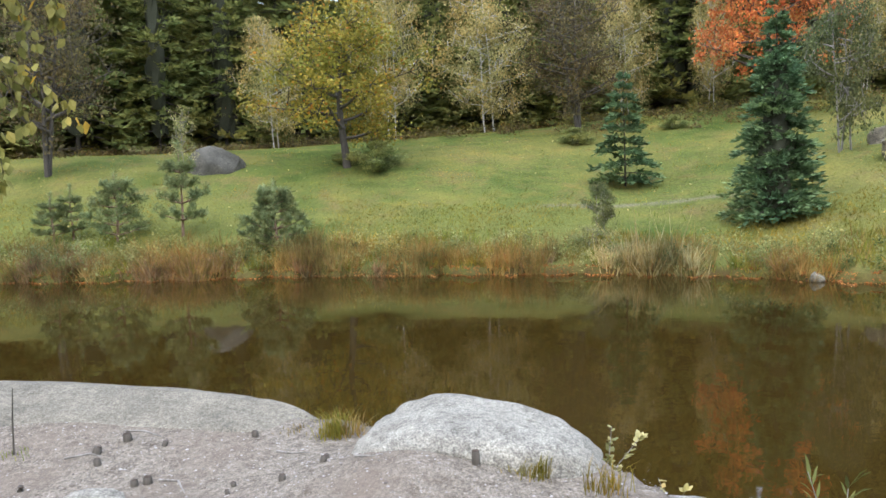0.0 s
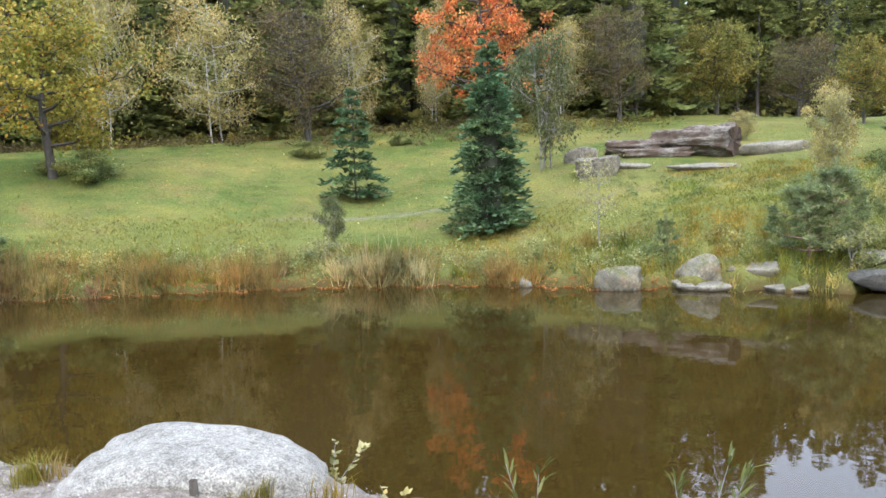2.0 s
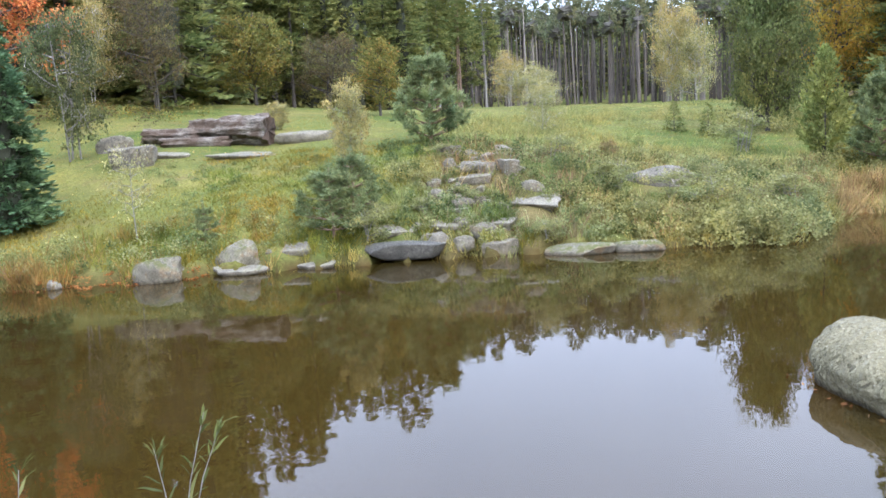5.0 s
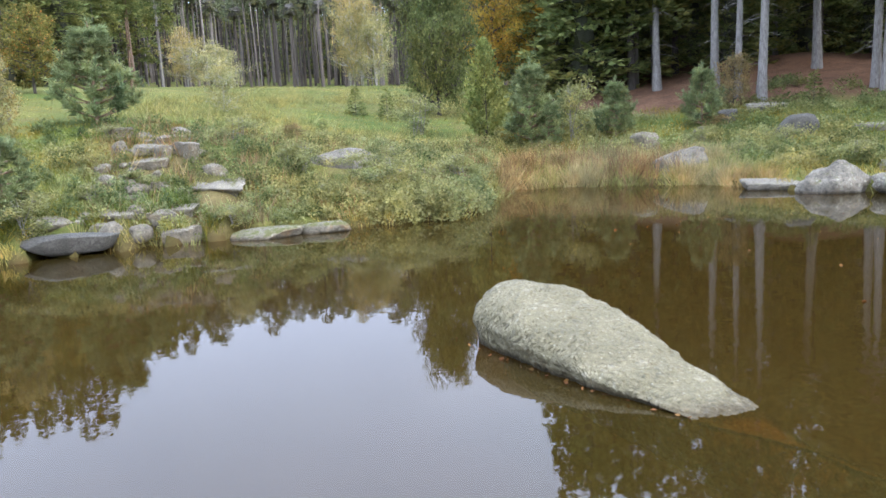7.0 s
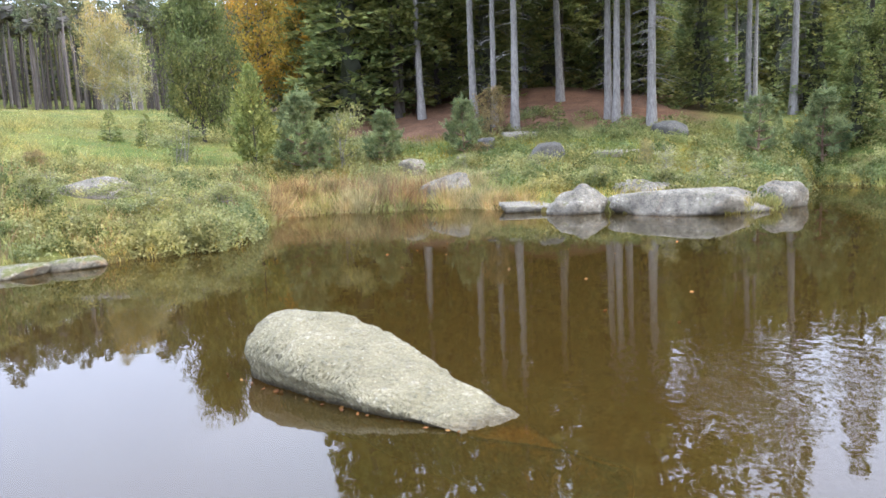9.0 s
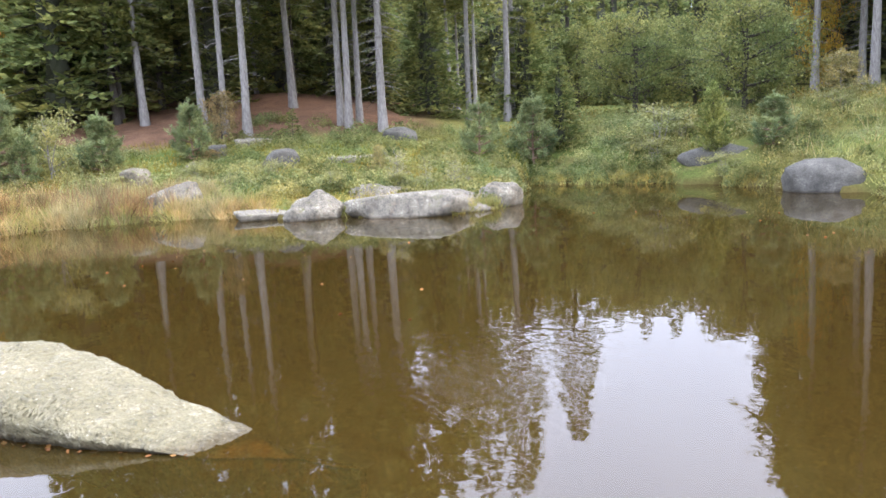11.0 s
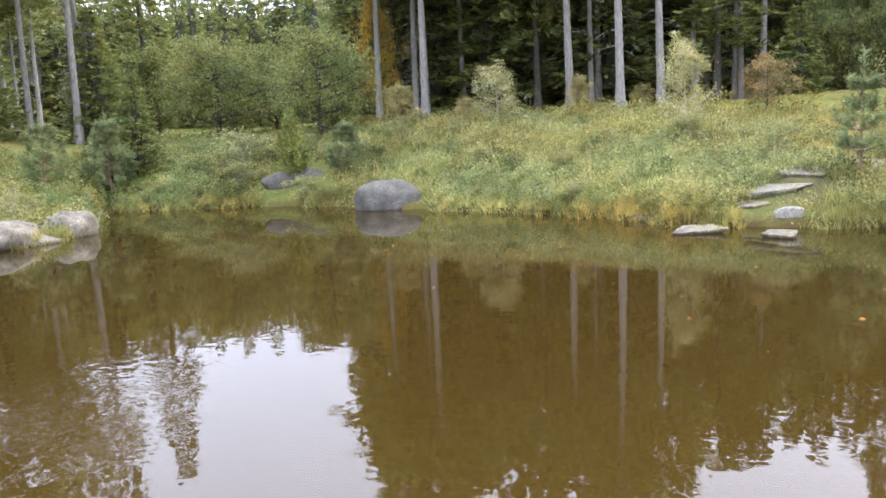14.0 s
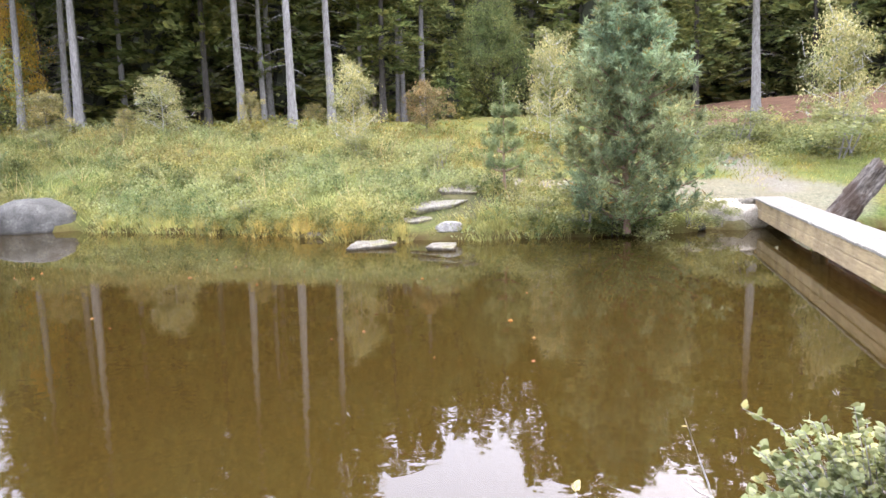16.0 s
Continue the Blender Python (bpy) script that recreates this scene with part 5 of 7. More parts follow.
for i, (look_of, x, y, z, wide, high, turn) in enumerate(SHORE_STONES + STEP_STONES + INLET_STONES + BANK_STONES):
    name, mat, label, category, flat, lump, deep = LOOKS[look_of]
    a = radians(turn)
    d = max(wide * deep, 0.25)
    # the row gives the foot of the side that faces the pond
    if look_of == "grey" and i % 3 == 1:
        slab(x - math.sin(a) * d * 0.4, y + math.cos(a) * d * 0.4, z - 0.1 * high, wide, high * 1.1, d, turn + turns.uniform(-14, 14), 100 + i, mat, label, (turns.uniform(-3, 8), turns.uniform(-6, 6)), "boulder")
        continue
    if name == "stone_slab" and look_of not in ("slab_dark", "slab_moss"):
        slope = math.degrees(math.asin(min(0.65 * high / d, 0.32)))
        sx, sy, thick = x - math.sin(a) * d * 0.4, y + math.cos(a) * d * 0.4, max((0.75 if z > 1.2 else 0.5) * high, 0.08)
        if z < 0.1:
            sx, sy = x - math.sin(a) * d * 0.12, y + math.cos(a) * d * 0.12
        ux, uy = x / math.hypot(x, y) * 0.3, y / math.hypot(x, y) * 0.3
        lie = math.degrees(math.atan2(float(height(sx + ux, sy + uy) - height(sx - ux, sy - uy)), 0.6))
        slope = (4 if z > 1.2 else min(max(slope, 0.5 * lie), 11)) if z > 0.1 else 6
        slab(sx, sy, max(z - 0.02, float(height(sx, sy)) - 0.5 * thick) if z > 0.1 else 0.02, wide, thick, d, turn + turns.uniform(-8, 8), 100 + i, mat, label, (slope + turns.uniform(-2, 3), turns.uniform(-4, 4)))
        continue
    stone(name, x - math.sin(a) * d * 0.35, y + math.cos(a) * d * 0.35, z, wide, high, d, turn + turns.uniform(-6, 6), 100 + i + (9 if look_of == "smooth" else 0), mat, label, category, flat, lump, 0.12 if look_of == "slab_dark" and z < 0.2 else 0.5 if flat > 0.45 else 0.95, (turns.uniform(-5, 5), turns.uniform(-5, 5)), facets=look_of != "smooth")

# small stones packed between the steps
packing = random.Random(44)
for i in range(30):
    f = packing.random()
    x, y = 13.4 + 4.0 * f + packing.uniform(-0.9, 0.9), 10.0 + 2.6 * f + packing.uniform(-0.9, 0.9)
    w = packing.uniform(0.25, 0.7)
    stone("stone", x, y, float(height(x, y)) - 0.02, w, w * packing.uniform(0.25, 0.5), w * 0.8, packing.uniform(0, 180), 700 + i, GRANITE_STEP, "small grey stone packed between the stony steps", "stone", 0.4, 0.2, 0.6, detail=3, group="stones between the steps")

# ---- the wood all round ----

def wood_strip(b0, b1, r0, r1, count, keys, hmin, hmax, seed):
    rng = np.random.default_rng(seed)
    for i in range(count):
        b, r = radians(b0 + (b1 - b0) * (i + rng.uniform(0, 1)) / count), rng.uniform(r0, r1)
        h = rng.uniform(hmin, hmax)
        key = keys[int(rng.integers(len(keys)))]
        plant(key, r * math.sin(b), r * math.cos(b), h, h * (rng.uniform(0.30, 0.42) if key.startswith("edge") else 0.28), rng.uniform(0, 6.28), sink=0.1, group="trees of the wood")


wood_strip(-38, 34, 41, 45, 20, ("edge_spruce", "edge_spruce_b"), 14, 18, 51)
wood_strip(28, 34.5, 46, 52, 6, ("edge_spruce", "edge_spruce_b"), 14, 17, 52)
wood_strip(-40, 26, 47, 56, 26, ("edge_spruce", "edge_spruce_b"), 16, 19, 66)
wood_strip(26, 35, 55, 64, 5, ("edge_spruce", "tall_low"), 15, 18, 59)
wood_strip(36.5, 40, 54, 60, 3, ("tall_bare", "tall_twiggy"), 14, 16.5, 69)
wood_strip(38, 43, 56, 64, 6, ("edge_spruce_b", "tall_low"), 11.5, 13.5, 67)
wood_strip(43, 53, 80, 88, 18, ("tall_pine", "tall_low"), 13, 15, 70)
wood_strip(42, 48, 58, 68, 7, ("tall_low", "tall_bare", "edge_spruce_b"), 12, 14, 64)
wood_strip(48, 54, 70, 80, 5, ("tall_bare", "tall_pine"), 11, 12.5, 65)
wood_strip(77, 84, 46, 52, 5, ("tall_low", "edge_spruce_b"), 8, 10, 53)
wood_strip(82, 92, 41, 46, 7, ("tall_low", "edge_spruce", "tall_low"), 14.5, 17.5, 68)
wood_strip(80, 108, 42.5, 46, 12, ("edge_spruce", "edge_spruce_b", "tall_low"), 7, 12, 58)
wood_strip(84, 107, 46, 52, 11, ("tall_low", "edge_spruce", "tall_bare"), 12, 16, 54)
wood_strip(133, 157, 43, 49, 12, ("tall_low", "edge_spruce", "tall_bare", "edge_spruce_b"), 16, 19, 55)
wood_strip(157, 170, 43, 49, 8, ("tall_low", "edge_spruce", "tall_bare", "edge_spruce_b"), 11, 13.5, 56)
wood_strip(170, 176, 43, 49, 5, ("tall_low", "edge_spruce", "tall_bare", "edge_spruce_b"), 15, 17.3, 61)
wood_strip(108, 114, 56, 66, 4, ("tall_bare", "tall_pine"), 15, 17, 62)
wood_strip(175, 192, 50, 57, 11, ("tall_low", "edge_spruce", "edge_spruce_b"), 16.5, 19, 63)
wood_strip(192, 205, 43, 49, 5, ("tall_low", "edge_spruce"), 13, 17, 57)


def halved(v):
    """Kites turned into single three-sided sprays."""
    v = np.asarray(v).reshape(-1, 4, 3)[:, [1, 2, 3]].reshape(-1, 3)
    return v, np.arange(len(v)).reshape(-1, 3)


BARK_FAR, fn, fl, fp = material("grey_brown_pine_bark")
far_tone = ramp(fn, fl, fn.new("ShaderNodeNewGeometry").outputs["Random Per Island"], [(0.0, (0.045, 0.037, 0.032)), (0.6, (0.105, 0.086, 0.074)), (1.0, (0.25, 0.22, 0.195))])
fl.new(mix(fn, fl, 0.6, far_tone, ramp(fn, fl, tex(fn, fl, 1.2, 5, 0.7), [(0.35, (0.6, 0.6, 0.6)), (0.65, (1.25, 1.2, 1.15))]), "MULTIPLY"), fp.inputs["Base Color"])
fp.inputs["Roughness"].default_value = 0.95
# twig-coloured tone of the opaque cores added inside the far pine crowns
CORE_FAR = bark("grey_brown_crown_core", (0.07, 0.066, 0.055), (0.15, 0.14, 0.12), (8, 8, 14))


def far_wood():
    """The depth of the wood behind its edge: too many trees to count."""
    rng = np.random.default_rng(60)
    spots = []
    for b0, b1, r0, r1, count, hmin, hmax in ((-60, 35, 47, 62, 40, 15, 19), (34, 44.2, 56, 66, 9, 10.5, 13), (44, 86, 86, 108, 140, 11, 14.5), (43.9, 86.1, 112, 132, 150, 10.5, 13), (84, 107, 53, 70, 28, 12, 15), (107, 134, 74, 95, 66, 12.6, 14.6), (133, 157, 50, 66, 24, 15, 18), (157, 176, 50, 66, 22, 12.5, 15), (176, 192, 57, 68, 16, 13.5, 16), (192, 300, 40, 58, 44, 14, 18)):
        for i in range(count):
            spots.append((b0 + (b1 - b0) * (i + rng.uniform(0, 1)) / count, rng.uniform(r0, r1), rng.uniform(hmin, hmax), b0 == 44))
    shapes = []
    for s in range(3):
        (tv, tf), (cv, cf) = conifer(70 + s, 20, 8, 13, 0.05, 0.5, 0.06, 0.225, 0.21, 0.8, 0.4, slender=3.0)
        shapes.append(halved(cv))
    _, (pv, pf) = conifer(75, 10, 8, 17, 0.1, 0.3, 0.7, 0.23, 0.2, 0.6, 0.4, slender=3.8)
    pv, pf = halved(pv)
    vs, fs, o, tv_all, tf_all, to = [], [], 0, [], [], 0
    dv, df, do = ([], []), ([], []), [0, 0]
    pines, pine_faces, po = [], [], 0
    none = (np.zeros((0, 3)), np.zeros((0, 4), int))
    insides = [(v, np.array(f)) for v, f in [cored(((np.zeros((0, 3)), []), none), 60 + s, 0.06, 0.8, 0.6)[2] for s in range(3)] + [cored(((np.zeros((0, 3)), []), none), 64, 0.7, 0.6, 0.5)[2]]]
    for b, r, h, pine in spots:
        x, y = r * math.sin(radians(b)), r * math.cos(radians(b))
        z = float(height(x, y)) - 0.1
        bare = pine
        v, f = (pv, pf) if bare else shapes[int(rng.integers(3))]
        t = rng.uniform(0, 6.28)
        w = h * (0.26 if bare else 0.34)
        q = np.stack([(v[:, 0] * math.cos(t) - v[:, 1] * math.sin(t)) * w + x, (v[:, 0] * math.sin(t) + v[:, 1] * math.cos(t)) * w + y, v[:, 2] * h + z], 1)
        (pines if pine else vs).append(q)
        if pine:
            pine_faces.append(f + po)
            po += len(v)
        else:
            fs.append(f + o)
            o += len(v)
        # an opaque core closes each crown and stands for its shaded inside
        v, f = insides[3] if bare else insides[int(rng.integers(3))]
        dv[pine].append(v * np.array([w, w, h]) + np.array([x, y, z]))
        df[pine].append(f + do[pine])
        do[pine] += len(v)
        lean = rng.normal(0, 0.25, 2)
        v, f = tube([(x, y, z), (x + lean[0] * 0.5, y + lean[1] * 0.5, z + h * 0.5), (x + lean[0], y + lean[1], z + h * 0.95)], [0.19 if pine else 0.2, 0.13 if pine else 0.14, 0.03], 6)
        tv_all.append(v)
        tf_all += [tuple(i + to for i in k) for k in f]
        to += len(v)
        if pine:
            for _ in range(2):
                ox, oy, k = rng.normal(0, 1.8), rng.normal(0, 1.8), rng.uniform(0.45, 0.85)
                v, f = tube([(x + ox, y + oy, z), (x + ox + rng.normal(0, 0.4), y + oy, z + h * k)], [rng.uniform(0.06, 0.12), 0.04], 5)
                tv_all.append(v)
                tf_all += [tuple(i + to for i in q) for q in f]
                to += len(v)
    wood = tagged(new("far_wood"), "deep dark conifer wood behind the trees of its edge", "forest", kind="stuff")
    part("crowns", mesh("far_crowns", np.concatenate(vs), np.concatenate(fs), NEEDLE_DARK), wood)
    part("pine_crowns", mesh("far_pine_crowns", np.concatenate(pines), np.concatenate(pine_faces), NEEDLE_FAR), wood, "grey-green pine crowns")
    part("inner_crown", mesh("far_insides", np.concatenate(dv[0]), np.concatenate(df[0]).tolist(), TWIGS_SHADED), wood, "opaque dark cores for inner twigs and the shade among them")
    part("pine_twigs", mesh("far_pine_cores", np.concatenate(dv[1]), np.concatenate(df[1]).tolist(), CORE_FAR), wood, "grey-brown opaque cores filling the pine crowns")
    part("trunks", mesh("far_trunks", np.concatenate(tv_all), tf_all, BARK_FAR, True), wood, "grey-brown bare trunks")


far_wood()

# ---- grass, weeds and reeds: too many to count ----
def shore_radius(b):
    return np.interp(b, LAND[:, 0], LAND[:, 1]) + 0.22 * np.sin(b * 1.9) + 0.15 * np.sin(b * 4.3 + 1)


def patchy(x, y, scale, seed):
    """A smooth random field from 0 to 1 over the ground."""
    r = np.random.default_rng(seed)
    f = np.zeros_like(x)
    for k in range(5):
        a, w, p = r.uniform(0, 6.28), scale * r.uniform(0.6, 2.2), r.uniform(0, 6.28)
        f = f + np.sin((x * np.cos(a) + y * np.sin(a)) * w + p)
    return np.clip(0.5 + f / 5, 0, 1)


# where stones lie bare of weeds: just before each one
BARE = [(x * (1 - 0.3 / math.hypot(x, y)), y * (1 - 0.3 / math.hypot(x, y)), 0.5 * wide + 0.12) for _, x, y, _, wide, _, _ in BANK_STONES] + [(x * (1 - 0.5 / math.hypot(x, y)), y * (1 - 0.5 / math.hypot(x, y)), 0.5 * wide) for _, x, y, _, wide, _, _ in STEP_STONES if wide > 1.7] + [(x * (1 - 0.2 / math.hypot(x, y)), y * (1 - 0.2 / math.hypot(x, y)), 0.42 * wide + 0.06) for _, x, y, _, wide, _, _ in SHORE_STONES + STEP_STONES] + [(3.9, -21.3, 0.7), (2.6, -21.5, 0.8), (1.6, -21.2, 0.7)]


def spots(rng, count, b0, b1, o0, o1, bias=1.0, scale=0.0, seed=0, keep=0.5):
    """Random places between two bearings, o0 to o1 outwards of the shore, in patches."""
    b = rng.uniform(b0, b1, count)
    r = shore_radius(b) + o0 + (o1 - o0) * rng.uniform(0, 1, count) ** bias
    x, y = r * np.sin(np.radians(b)), r * np.cos(np.radians(b))
    for cx, cy, cr in BARE:
        ok = (x - cx) ** 2 + (y - cy) ** 2 > cr * cr
        x, y = x[ok], y[ok]
    if scale:
        ok = patchy(x, y, scale, seed) + rng.normal(0, 0.08, len(x)) > keep
        x, y = x[ok], y[ok]
    return x, y


def strewn(name, label, category, pieces, mat):
    vs, fs, o = [], [], 0
    for v, f in pieces:
        vs.append(v)
        fs += (f + o).tolist()
        o += len(v)
    tagged(new(name, mesh(name, np.concatenate(vs), fs, mat)), label, category, kind="stuff")


def turf(rng, x, y, low, high, width, lean=0.35):
    z = np.maximum(height(x, y), -0.05)
    n = len(x)
    way = unit(np.stack([rng.normal(0, lean, n), rng.normal(0, lean, n), np.ones(n)], 1))
    return blades(rng, np.stack([x, y, z - 0.02], 1), way, rng.uniform(low, high, n), width * rng.uniform(0.6, 1.3, n))


def tussocks(rng, x, y, per, low, high, width, spread=0.1):
    k = np.repeat(np.arange(len(x)), per)
    xx, yy = x[k] + rng.normal(0, spread, len(k)), y[k] + rng.normal(0, spread, len(k))
    size = rng.uniform(0.6, 1.15, len(x))[k]
    z = np.maximum(height(xx, yy), -0.05)
    way = unit(np.stack([(xx - x[k]) * 3 + rng.normal(0, 0.22, len(k)), (yy - y[k]) * 3 + rng.normal(0, 0.22, len(k)), np.ones(len(k))], 1))
    return blades(rng, np.stack([xx, yy, z - 0.03], 1), way, rng.uniform(low, high, len(k)) * size, width * rng.uniform(0.6, 1.3, len(k)))


def thicket(rng, x, y, per, wide, tall, size):
    """Clumps of low leafy plants: leaves over a dome on each spot."""
    k = np.repeat(np.arange(len(x)), per)
    d = unit(rng.normal(0, 1, (len(k), 3)))
    d[:, 2] = np.abs(d[:, 2])
    s = rng.uniform(0.5, 1.2, len(x))[k]
    q = rng.uniform(0.3, 1.05, len(k)) ** 0.7
    xx, yy = x[k] + d[:, 0] * wide * s * q, y[k] + d[:, 1] * wide * s * q
    base = np.stack([xx, yy, np.maximum(height(xx, yy), 0.0) + d[:, 2] * tall * s * q + 0.02], 1)
    ln = size * rng.uniform(0.6, 1.3, len(k))
    return flat_leaves(rng, base, unit(d * 0.8 + rng.normal(0, 0.6, d.shape)), ln, ln * 0.42, 0.6)


rng = np.random.default_rng(80)
strewn("meadow_grass", "short yellow-green meadow grass", "grass", [turf(rng, *spots(rng, 110000, -45, 72, 0.8, 22, 0.8), 0.03, 0.08, 0.012, 0.7), turf(rng, *spots(rng, 9000, -45, 62, 0.6, 16, 1.1, 1.1, 3, 0.55), 0.05, 0.12, 0.012)], GRASS)
hump_rng = np.random.default_rng(77)
strewn("meadow_tufts", "low green tufts and hummocks on the meadow slope", "grass", [tussocks(hump_rng, *spots(hump_rng, 900, 34, 56, 0.3, 9.0), 26, 0.06, 0.20, 0.014, 0.16), tussocks(hump_rng, *spots(hump_rng, 220, -45, 34, 1.0, 8.0), 20, 0.06, 0.18, 0.014, 0.16)], GRASS)
strewn("meadow_herbs", "dark low herbs in the grass of the meadow slope", "weeds", [thicket(hump_rng, *spots(hump_rng, 170, 30, 58, 0.3, 9.0), 40, 0.22, 0.10, 0.05)], CLUMP)
strewn("lush_grass", "fresh green meadow grass in a band along the far shore", "grass", [turf(rng, *spots(rng, 42000, -45, 56, 1.2, 6.0, 0.9, 0.35, 41, 0.42), 0.05, 0.12, 0.014, 0.7)], LUSH)
strewn("dry_bank_grass", "rusty and straw-coloured tall grass along the far shore", "grass",
       [tussocks(rng, *spots(rng, 1300, -46, 30, -0.10, 1.4, 1.4, 1.3, 4, 0.66), 24, 0.15, 0.5, 0.016), tussocks(rng, *spots(rng, 420, -48, -10, -0.05, 1.8, 1.2, 1.3, 23, 0.62), 24, 0.3, 0.8, 0.016), *[tussocks(rng, cx + rng.normal(0, cw, cn), cy + rng.normal(0, 0.22, cn), 22, 0.35, 0.85, 0.012, 0.06) for cx, cy, cw, cn in ((-4.2, 18.2, 0.45, 30), (-1.2, 17.7, 0.6, 30), (1.0, 17.4, 0.3, 20), (4.1, 16.7, 0.35, 22))], tussocks(rng, *spots(rng, 260, -46, 40, -0.05, 2.4), 14, 0.2, 0.55, 0.010)], DRY)
strewn("rusty_stalks", "clumps of rusty withered stalks along the far shore", "reeds", [tussocks(rng, *spots(rng, 620, -46, 22, -0.12, 0.7, 1.2, 1.3, 21, 0.70), 30, 0.15, 0.48, 0.015, 0.10), tussocks(rng, *spots(rng, 300, -48, -12, -0.1, 1.0, 1.2, 1.3, 22, 0.58), 30, 0.2, 0.58, 0.015, 0.10)], RUST)
strewn("reedmace_stalks", "pale dead stalks standing in the far shore's grass", "reeds", [tussocks(rng, np.array([3.35, 3.5, 3.7, 3.95, 4.2]), np.array([16.7, 16.9, 16.7, 16.8, 16.75]), 9, 0.9, 1.35, 0.014, 0.1), tussocks(rng, *spots(rng, 60, 9, 16, -0.05, 0.5), 14, 0.4, 0.75, 0.011)], REED)
strewn("green_bank_grass", "green tufts of grass along the far shore", "grass", [tussocks(rng, *spots(rng, 1200, -46, 62, 0.0, 2.4, 1.0, 0.9, 5, 0.4), 18, 0.15, 0.42, 0.013)], GRASS)
strewn("shore_leaves", "rust-red fallen leaves along the waterline", "leaves", [(lambda p: kites(rng, np.stack([p[0], p[1], np.maximum(height(*p), 0.0) + 0.015], 1), unit(np.stack([rng.normal(size=len(p[0])), rng.normal(size=len(p[0])), 0.15 * rng.normal(size=len(p[0]))], 1)), rng.uniform(0.03, 0.06, len(p[0])), 0.016 + 0 * p[0]))(spots(rng, 5200, -46, 34, -0.34, 0.12))], LITTER)
strewn("meadow_leaves", "pale fallen leaves scattered over the meadow", "leaves", [(lambda p: kites(rng, np.stack([p[0], p[1], height(*p) + 0.07], 1), unit(np.stack([rng.normal(size=len(p[0])), rng.normal(size=len(p[0])), 0.2 * rng.normal(size=len(p[0]))], 1)), rng.uniform(0.06, 0.12, len(p[0])), 0.03 + 0 * p[0]))(spots(rng, 350, -40, 50, 2, 16))], LEAF_PALE)
strewn("shore_weeds", "leafy grey-green weeds among the grass of the far shore", "weeds", [thicket(rng, *spots(rng, 420, -46, 40, 0.1, 2.2, 1.0, 1.1, 6, 0.45), 46, 0.26, 0.46, 0.055), thicket(rng, *spots(rng, 60, -48, -12, 0.3, 1.8), 70, 0.32, 0.6, 0.06)], WEED)
strewn("shore_clumps", "green leafy clumps among the grass of the far shore", "weeds", [thicket(rng, *spots(rng, 330, -46, 40, -0.05, 1.3, 1.0, 1.2, 27, 0.45), 60, 0.26, 0.42, 0.05)], CLUMP)
strewn("step_weeds", "leafy weeds and dry stalks between the stony steps", "weeds", [thicket(rng, *spots(rng, 170, 46, 66, 0.1, 6.0, 1.0, 0.9, 26, 0.45), 90, 0.28, 0.34, 0.06)], WEED)
strewn("step_grass", "dry and green tufts between the stony steps", "grass", [tussocks(rng, *spots(rng, 420, 47, 66, 0.02, 6.0, 1.0, 0.8, 42, 0.45), 16, 0.1, 0.34, 0.013)], BANK_GRASS)
strewn("rusty_tufts", "rusty withered tufts of grass between the stones of the bank", "grass", [tussocks(rng, *spots(rng, 130, 50, 78, 0.3, 9.0), 26, 0.25, 0.6, 0.013, 0.13)], RUST)
strewn("point_weeds", "dense light green leafy weeds on the point", "weeds", [thicket(rng, *spots(rng, 330, 62, 79, 0.0, 9.0, 1.1, 0.5, 7, 0.36), 110, 0.34, 0.40, 0.07), thicket(rng, *spots(rng, 110, 70, 78, -0.1, 1.6), 130, 0.36, 0.6, 0.065)], WEED)
strewn("point_grass", "long green and straw-coloured grass on the point", "grass", [tussocks(rng, *spots(rng, 800, 60, 80, 0.3, 12.0, 1.1), 16, 0.15, 0.42, 0.014, 0.14)], BANK_GRASS)
strewn("field_grass", "tall withered grass on the upper field", "grass", [tussocks(rng, *spots(rng, 1400, 50, 80, 9, 30, 0.9, 0.3, 8, 0.42), 14, 0.25, 0.7, 0.016, 0.25), tussocks(rng, *spots(rng, 1800, 56, 81, 9, 44, 0.8), 12, 0.08, 0.22, 0.024, 0.35)], BANK_GRASS)
strewn("reeds", "golden withered reeds along the inlet", "reeds", [tussocks(rng, *spots(rng, 620, 78.6, 96, -0.35, 2.0, 1.0, 1.1, 51, 0.42), 24, 0.4, 0.95, 0.014, 0.13), tussocks(rng, *spots(rng, 120, 92, 98, -0.2, 0.8), 16, 0.3, 0.6, 0.012, 0.13)], REED)
strewn("reed_greens", "green and yellow grass among the reeds of the inlet", "grass", [tussocks(rng, *spots(rng, 260, 78.4, 98, -0.3, 1.8), 20, 0.25, 0.7, 0.014, 0.15)], BANK_GRASS)
strewn("reed_stalks", "rust-coloured dead stalks among the reeds of the inlet", "reeds", [tussocks(rng, *spots(rng, 130, 78.4, 92, -0.2, 2.2, 1.0, 1.0, 52, 0.5), 18, 0.5, 1.15, 0.013, 0.12)], RUST)
strewn("inlet_weeds", "green leafy undergrowth behind the reeds and boulders", "weeds", [thicket(rng, *spots(rng, 420, 77, 118, 1.8, 11.5, 1.0, 0.5, 9, 0.36), 110, 0.5, 0.40, 0.085)], WEED)
strewn("inlet_grass", "green grass behind the reeds and boulders", "grass", [tussocks(rng, *spots(rng, 1300, 78, 118, 1.0, 11.5), 14, 0.15, 0.42, 0.012, 0.16)], GRASS)
